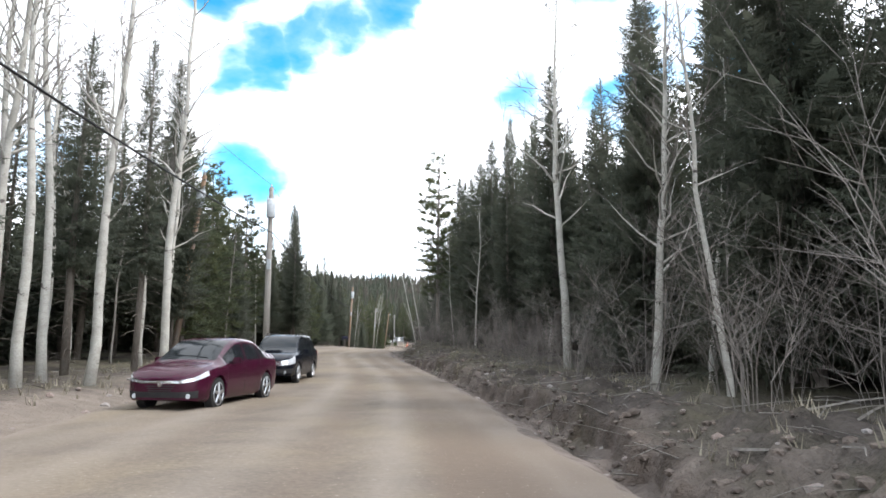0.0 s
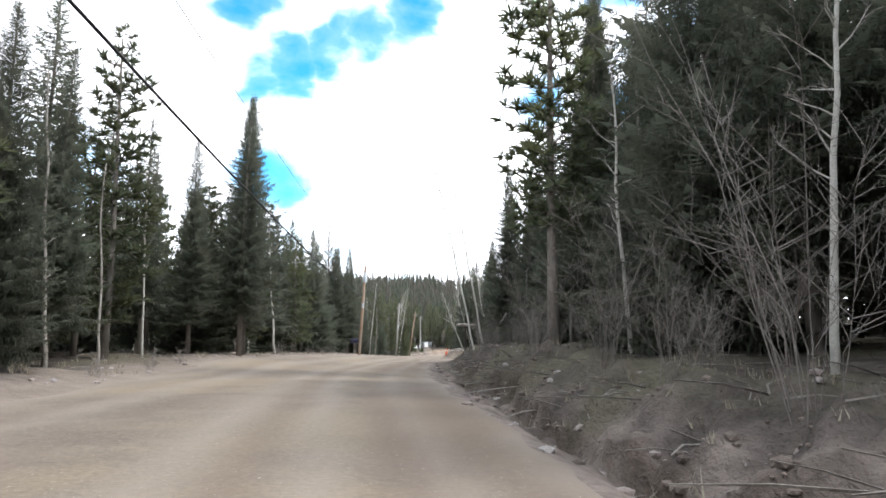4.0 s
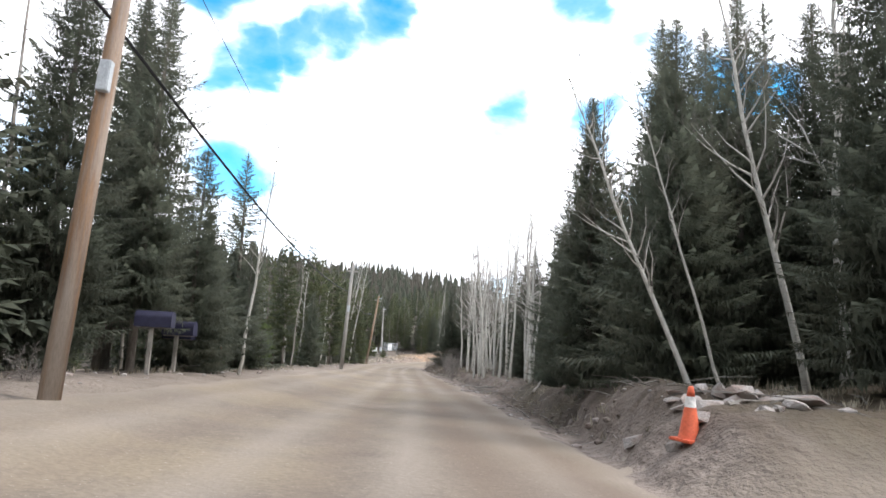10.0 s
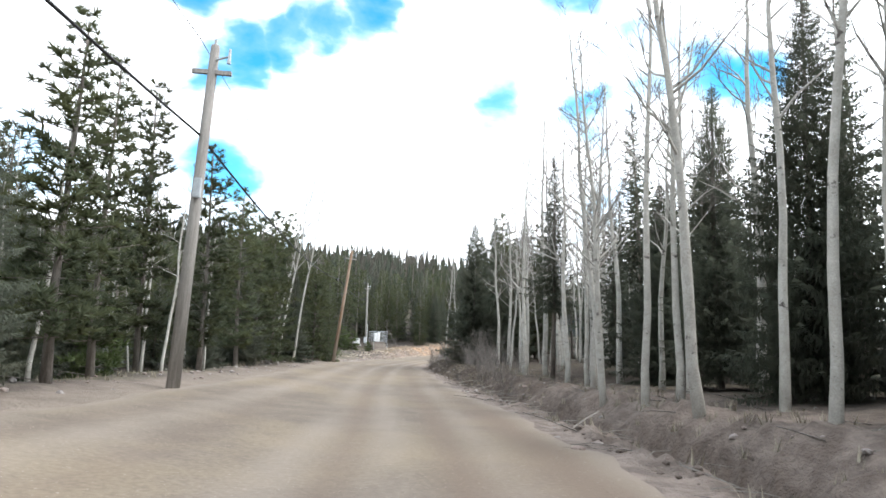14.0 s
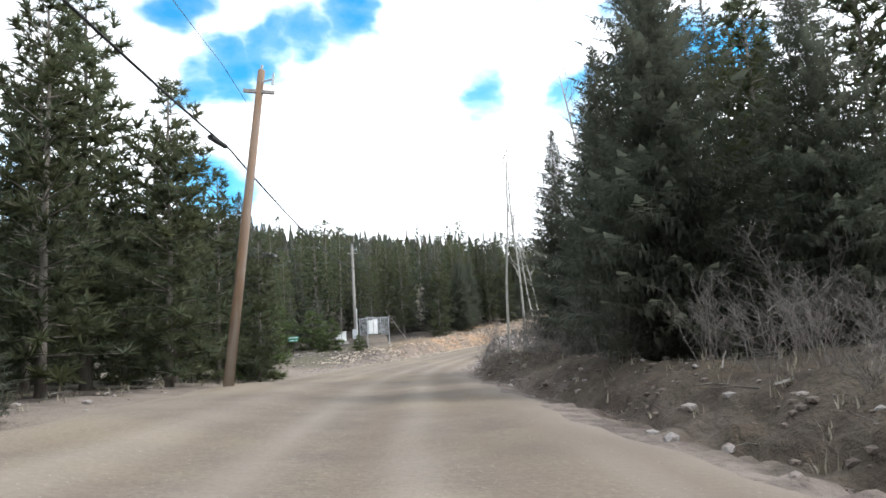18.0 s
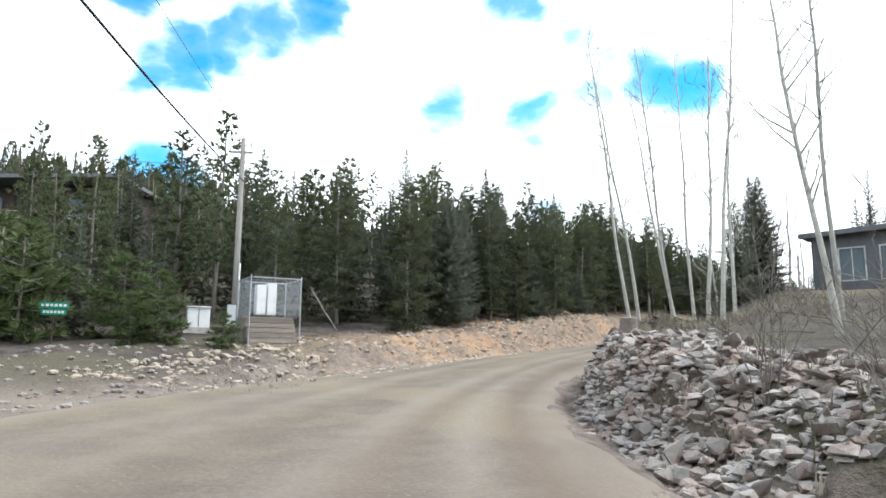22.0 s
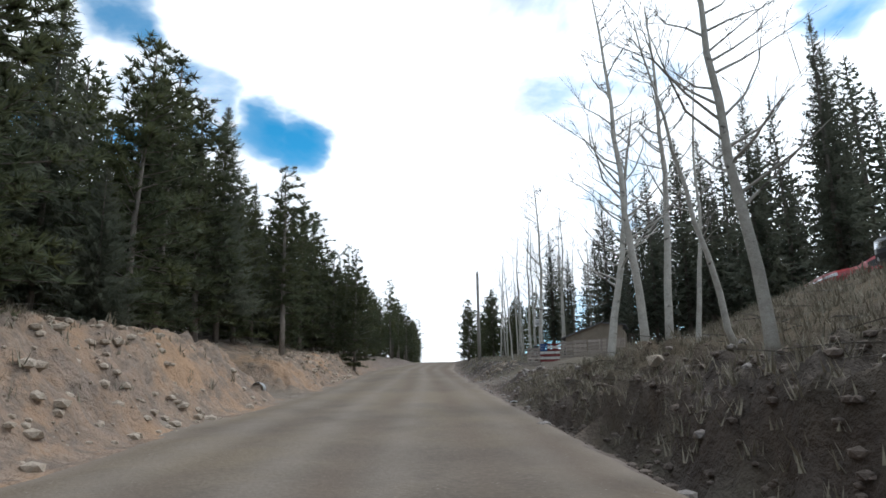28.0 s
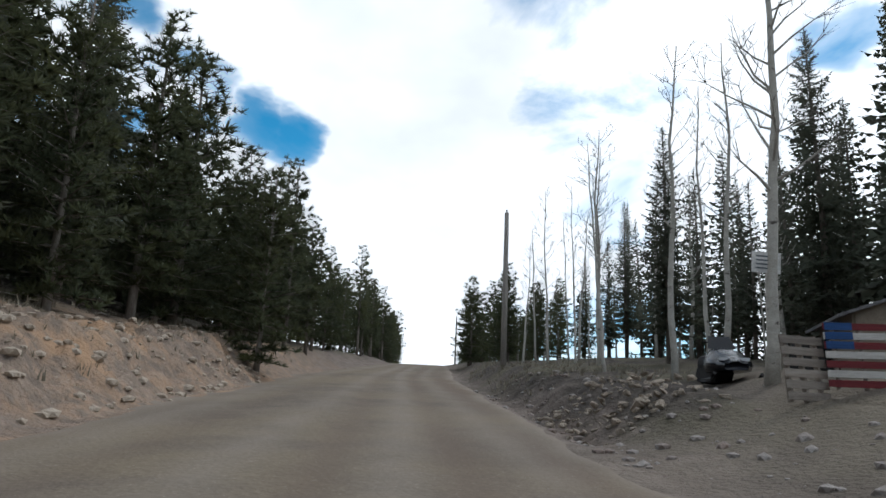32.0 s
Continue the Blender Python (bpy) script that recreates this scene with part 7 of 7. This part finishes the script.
def yard():
    hs = -59
    f0 = Vector((35.7, 267.06))
    u = Vector((math.cos(radians(hs)), math.sin(radians(hs))))

    def spot(k, off=0.0):
        p = f0 + u * k + Vector((u.y, -u.x)) * off
        return Vector((p.x, p.y, gz(p.x, p.y) + .02))

    fl = pallet(spot(.1), hs + 6, [M_STRIPE_R, M_STRIPE_W, M_STRIPE_R, M_STRIPE_W, M_STRIPE_R, M_STRIPE_W, M_STRIPE_R], "pallet panel painted with red and white stripes and a blue corner", "painted_pallet", 1.1, 1.05)
    for k in range(3):
        b = Build()
        b.box((-.33, -.02, 1.05 - .15 * (k + .5)), (.40, .02, .12))
        part("blue_board", b, M_STRIPE_B, fl, "board painted blue")
    pallet(spot(-.75, .15), hs + 35, [M_WOOD] * 6, "grey wooden pallet standing on edge", w=.85, h=1.05)
    for k, of in ((1.0, -.1), (1.8, .0), (2.6, -.1)):
        pallet(spot(k, of), hs - 3, [M_WOOD] * (5 if k != 1.8 else 4), "weathered wooden pallet standing on edge as a fence", w=.75, h=.95)
    for k in (3.2, 3.95):
        pallet(spot(k, .5), hs - 8, [M_WOOD] * 7, "pale upright pallet leaning by the shed", w=.7, h=.98, upright=True, tilt=-10)
    b = Build()
    c = spot(3.0, .6)
    b.box((c.x, c.y, c.z + .12), (2.2, .5, .25), Euler((0, 0, radians(hs))).to_matrix())
    tagged(new("timber_balk", b.mesh("timber_balk", M_TIE)), "long dark timber lying before the fence", "timber")
    for x, y, t in ((39.44, 271.09, 40), (40.05, 268.7, 55)):
        snowmobile(x, y, t)
    p = Vector((37.33, 269.13, gz(37.33, 269.13)))
    sg = thing("notice_board", "small white notice with grey bars nailed to an aspen", "sign", pose(p.x - .12, p.y - .16, p.z + 2.35, 0, 4, hs + 12))
    b = Build()
    b.box((0, 0, 0), (.55, .02, .42))
    part("board", b, M_TRIM, sg)
    for k in range(4):
        b = Build()
        b.box((0, -.013, .12 - .08 * k), (.40, .006, .03))
        part("lettering_bar", b, M_BAR, sg)
    rng = random.Random(4)
    b = Build()
    cx, cy = 45.6, 265.1
    n = 9
    for i in range(n):
        for j in range(n):
            q = []
            for a, c_ in ((i, j), (i + 1, j), (i + 1, j + 1), (i, j + 1)):
                uu, vv = a / n * 2 - 1, c_ / n * 2 - 1
                q.append((cx - 1.0 + uu * .9, cy + .5 + vv * .6, gz(cx, cy) - .05 + .5 * max(0, (1 - uu ** 4)) * max(0, 1 - vv ** 4) + .06 * math.sin(7 * uu + 5 * vv)))
            b.face(*q)
    tagged(new("tarp_cover", b.mesh("tarp_cover", M_TARP)), "low heap covered with a blue tarpaulin", "tarp")


def hull(rows, zlow):
    """A rounded closed skin over stations of half width, shoulder and top."""
    b = Build()
    for y, w, zs, wt, zt in rows:
        zl = zlow(y)
        half = [(0, zl), (w * .9, zl), (w, (zl + zs) / 2), (w * .95, zs), (wt, zt - .04), (wt * .5, zt), (0, zt + .01)]
        b.v += [(x, y, z) for x, z in half] + [(-x, y, z) for x, z in reversed(half[1:-1])]
    n = 12
    for i in range(len(rows) - 1):
        for k in range(n):
            b.f.append((i * n + k, i * n + (k + 1) % n, (i + 1) * n + (k + 1) % n, (i + 1) * n + k))
    b.f.append(tuple(range(n)))
    b.f.append(tuple(reversed(range((len(rows) - 1) * n, len(rows) * n))))
    return b


def snowmobile(x, y, turn):
    ob = thing("snowmobile", "dark blue snowmobile parked under the trees", "snowmobile", pose(x, y, gz(x, y), 0, 0, turn + 90), "snowmobiles under the trees")
    b = hull([(-.1, .30, .55, .22, .75), (.25, .42, .55, .30, .82), (.7, .46, .52, .32, .74), (1.1, .42, .46, .28, .58), (1.4, .25, .40, .16, .44)], lambda y_: .26)
    part("hood", b, M_NAVY, ob, smooth=True)
    w = Build()
    w.face((-.32, .30, .80), (.32, .30, .80), (.24, .02, 1.12), (-.24, .02, 1.12))
    part("windshield", w, M_GLASS, ob)
    s_ = hull([(-1.5, .16, .62, .14, .70), (-1.2, .22, .62, .18, .76), (-.5, .22, .60, .18, .72), (-.1, .20, .60, .17, .70)], lambda y_: .42)
    part("seat", s_, M_BLACK, ob, "black seat")
    t = Build()
    t.prism([(-1.55, .30), (-1.35, .05), (.2, .05), (.45, .25), (.2, .42), (-1.4, .45)], -.2, .2)
    t.v = [(y_, x_, z) for x_, y_, z in t.v]
    part("track", t, M_BLACK, ob, "rubber drive track")
    for sd_ in (-1, 1):
        k = Build()
        k.tube([(sd_ * .48, .35, .05), (sd_ * .48, 1.25, .04), (sd_ * .48, 1.5, .18)], [.06, .06, .04], 6)
        part("ski", k, M_BLACK, ob)
        f = Build()
        f.box((sd_ * .22, 1.22, .50), (.20, .08, .07))
        part("headlight", f, M_LAMP, ob)
    h = Build()
    h.tube([(-.36, .05, .98), (0, .12, .94), (.36, .05, .98)], [.018] * 3, 6)
    part("handlebar", h, M_BLACK, ob)


def culvert(s, d, turn):
    p = at(s, d, -.02)
    b = Build()
    pts = [Vector((0, t, 0)) for t in np.linspace(-.5, .5, 9)]
    b.tube(pts, [.20 + .012 * (k % 2) for k in range(9)], 16, False)
    b.tube([q * 1.0 for q in reversed(pts)], [.185] * 9, 16, False)
    ob = new("culvert_pipe", b.mesh("culvert_pipe", M_GALV))
    ob.matrix_basis = pose(p.x, p.y, p.z, 0, 0, heading(s) + turn)
    tagged(ob, "rusty corrugated culvert pipe end in the ditch", "culvert")


grey_house()
hill_house()
cabin()
shed()
yard()
culvert(268.6, -5.5, 8)
culvert(270.0, 3.3, -8)


# ---- dry grass and litter ----
def grass():
    rng = random.Random(31)
    v, f, k = [], [], 0
    spots = [(-5, 84, 3.2, 8, 2), (100, 205, 3.4, 8, 3), (205, 216, 3, 9, 2), (228, 268, 3.4, 10, 15), (262, 276, 3.6, 12, 5), (-5, 205, -11, -6.9, 4), (222, 268, -11, -5.5, 3), (280, 310, -10, -5.5, 1), (293, 320, 3.8, 9, 1), (99, 106, 6, 16, 1)]
    pick = [q for q in spots for _ in range(q[4])]
    sd = []
    for _ in range(11000):
        s0, s1, d0, d1, _w = rng.choice(pick)
        sd.append((rng.uniform(s0, s1), rng.uniform(d0, d1)))
    for p in at_many(*zip(*sd)):
        p = Vector(p)
        sz = rng.uniform(.07, .26)
        for _b in range(7):
            a, t = rng.uniform(0, 6.28), rng.uniform(.2, .9)
            ox, oy = rng.uniform(-.09, .09), rng.uniform(-.09, .09)
            h = sz * rng.uniform(.6, 1.2)
            tx, ty = math.cos(a) * h * t, math.sin(a) * h * t
            w = .010 + .01 * rng.random()
            v += [(p.x + ox - w * math.sin(a), p.y + oy + w * math.cos(a), p.z - .03), (p.x + ox + w * math.sin(a), p.y + oy - w * math.cos(a), p.z - .03), (p.x + ox + tx, p.y + oy + ty, p.z + h)]
            f.append((k, k + 1, k + 2))
            k += 3
    me = bpy.data.meshes.new("dry_grass")
    me.from_pydata(v, [], f)
    me.materials.append(M_GRASS)
    tagged(new("dry_grass", me), "tufts of dry straw-coloured grass on the verges", "grass", kind="stuff")


def litter():
    """Fallen sticks on the forest floor."""
    rng = random.Random(32)
    b = Build()
    spots = [(-5, 84, 3.0, 9), (-5, 84, 2.9, 5), (100, 205, 3.2, 9), (100, 170, 3.0, 5), (-5, 205, -14, -8), (232, 300, -14, -8), (225, 268, 4, 10)]
    sd = []
    for _ in range(2600):
        s0, s1, d0, d1 = rng.choice(spots)
        sd.append((rng.uniform(s0, s1), rng.uniform(d0, d1)))
    for p in at_many(*zip(*sd)):
        p = Vector(p) + Vector((0, 0, .03))
        a, ln = rng.uniform(0, 6.28), rng.uniform(.3, 1.6)
        e = Vector((math.cos(a) * ln, math.sin(a) * ln, rng.uniform(-.05, .18) * ln))
        r = rng.uniform(.006, .02)
        b.tube([p, p + e * .5 + Vector((rng.uniform(-.08, .08), rng.uniform(-.08, .08), .03)), p + e], [r, r * .8, r * .4], 3, False)
    tagged(new("fallen_sticks", b.mesh("fallen_sticks", M_DEAD)), "grey fallen sticks and twigs on the forest floor", "sticks", kind="stuff")


def tree_stump(s, d, r, h):
    rng = random.Random(int(s * 10))
    p = at(s, d)
    ob = thing("tree_stump", "old grey tree stump with bared roots on the bank", "stump", pose(p.x, p.y, p.z - .05, 4, -6, 30))
    b = Build()
    b.tube([(0, 0, -.2), (0, 0, .08), (0, 0, h * .6), (.01, 0, h)], [r * 1.5, r * 1.15, r, r * .95], 14)
    part("trunk", b, M_TIE, ob, smooth=False)
    for k in range(6):
        a = k * 1.05 + rng.uniform(-.3, .3)
        c = Build()
        ln = rng.uniform(.5, 1.1)
        c.tube([(math.cos(a) * r * .8, math.sin(a) * r * .8, .14), (math.cos(a) * (r + ln * .5), math.sin(a) * (r + ln * .5), .02), (math.cos(a + .3) * (r + ln), math.sin(a + .3) * (r + ln), -.25)], [r * .35, r * .2, .02], 6)
        part("root", c, M_TIE, ob)


tree_stump(226.6, 3.5, .26, .55)
fallen_log((-9.0, 240.5, gz(-9.0, 240.5)), (-10.4, 240.9, gz(-10.4, 240.9) + 2.0), .04, "thin bare dead trunk leaning among the pines")
grass()
litter()
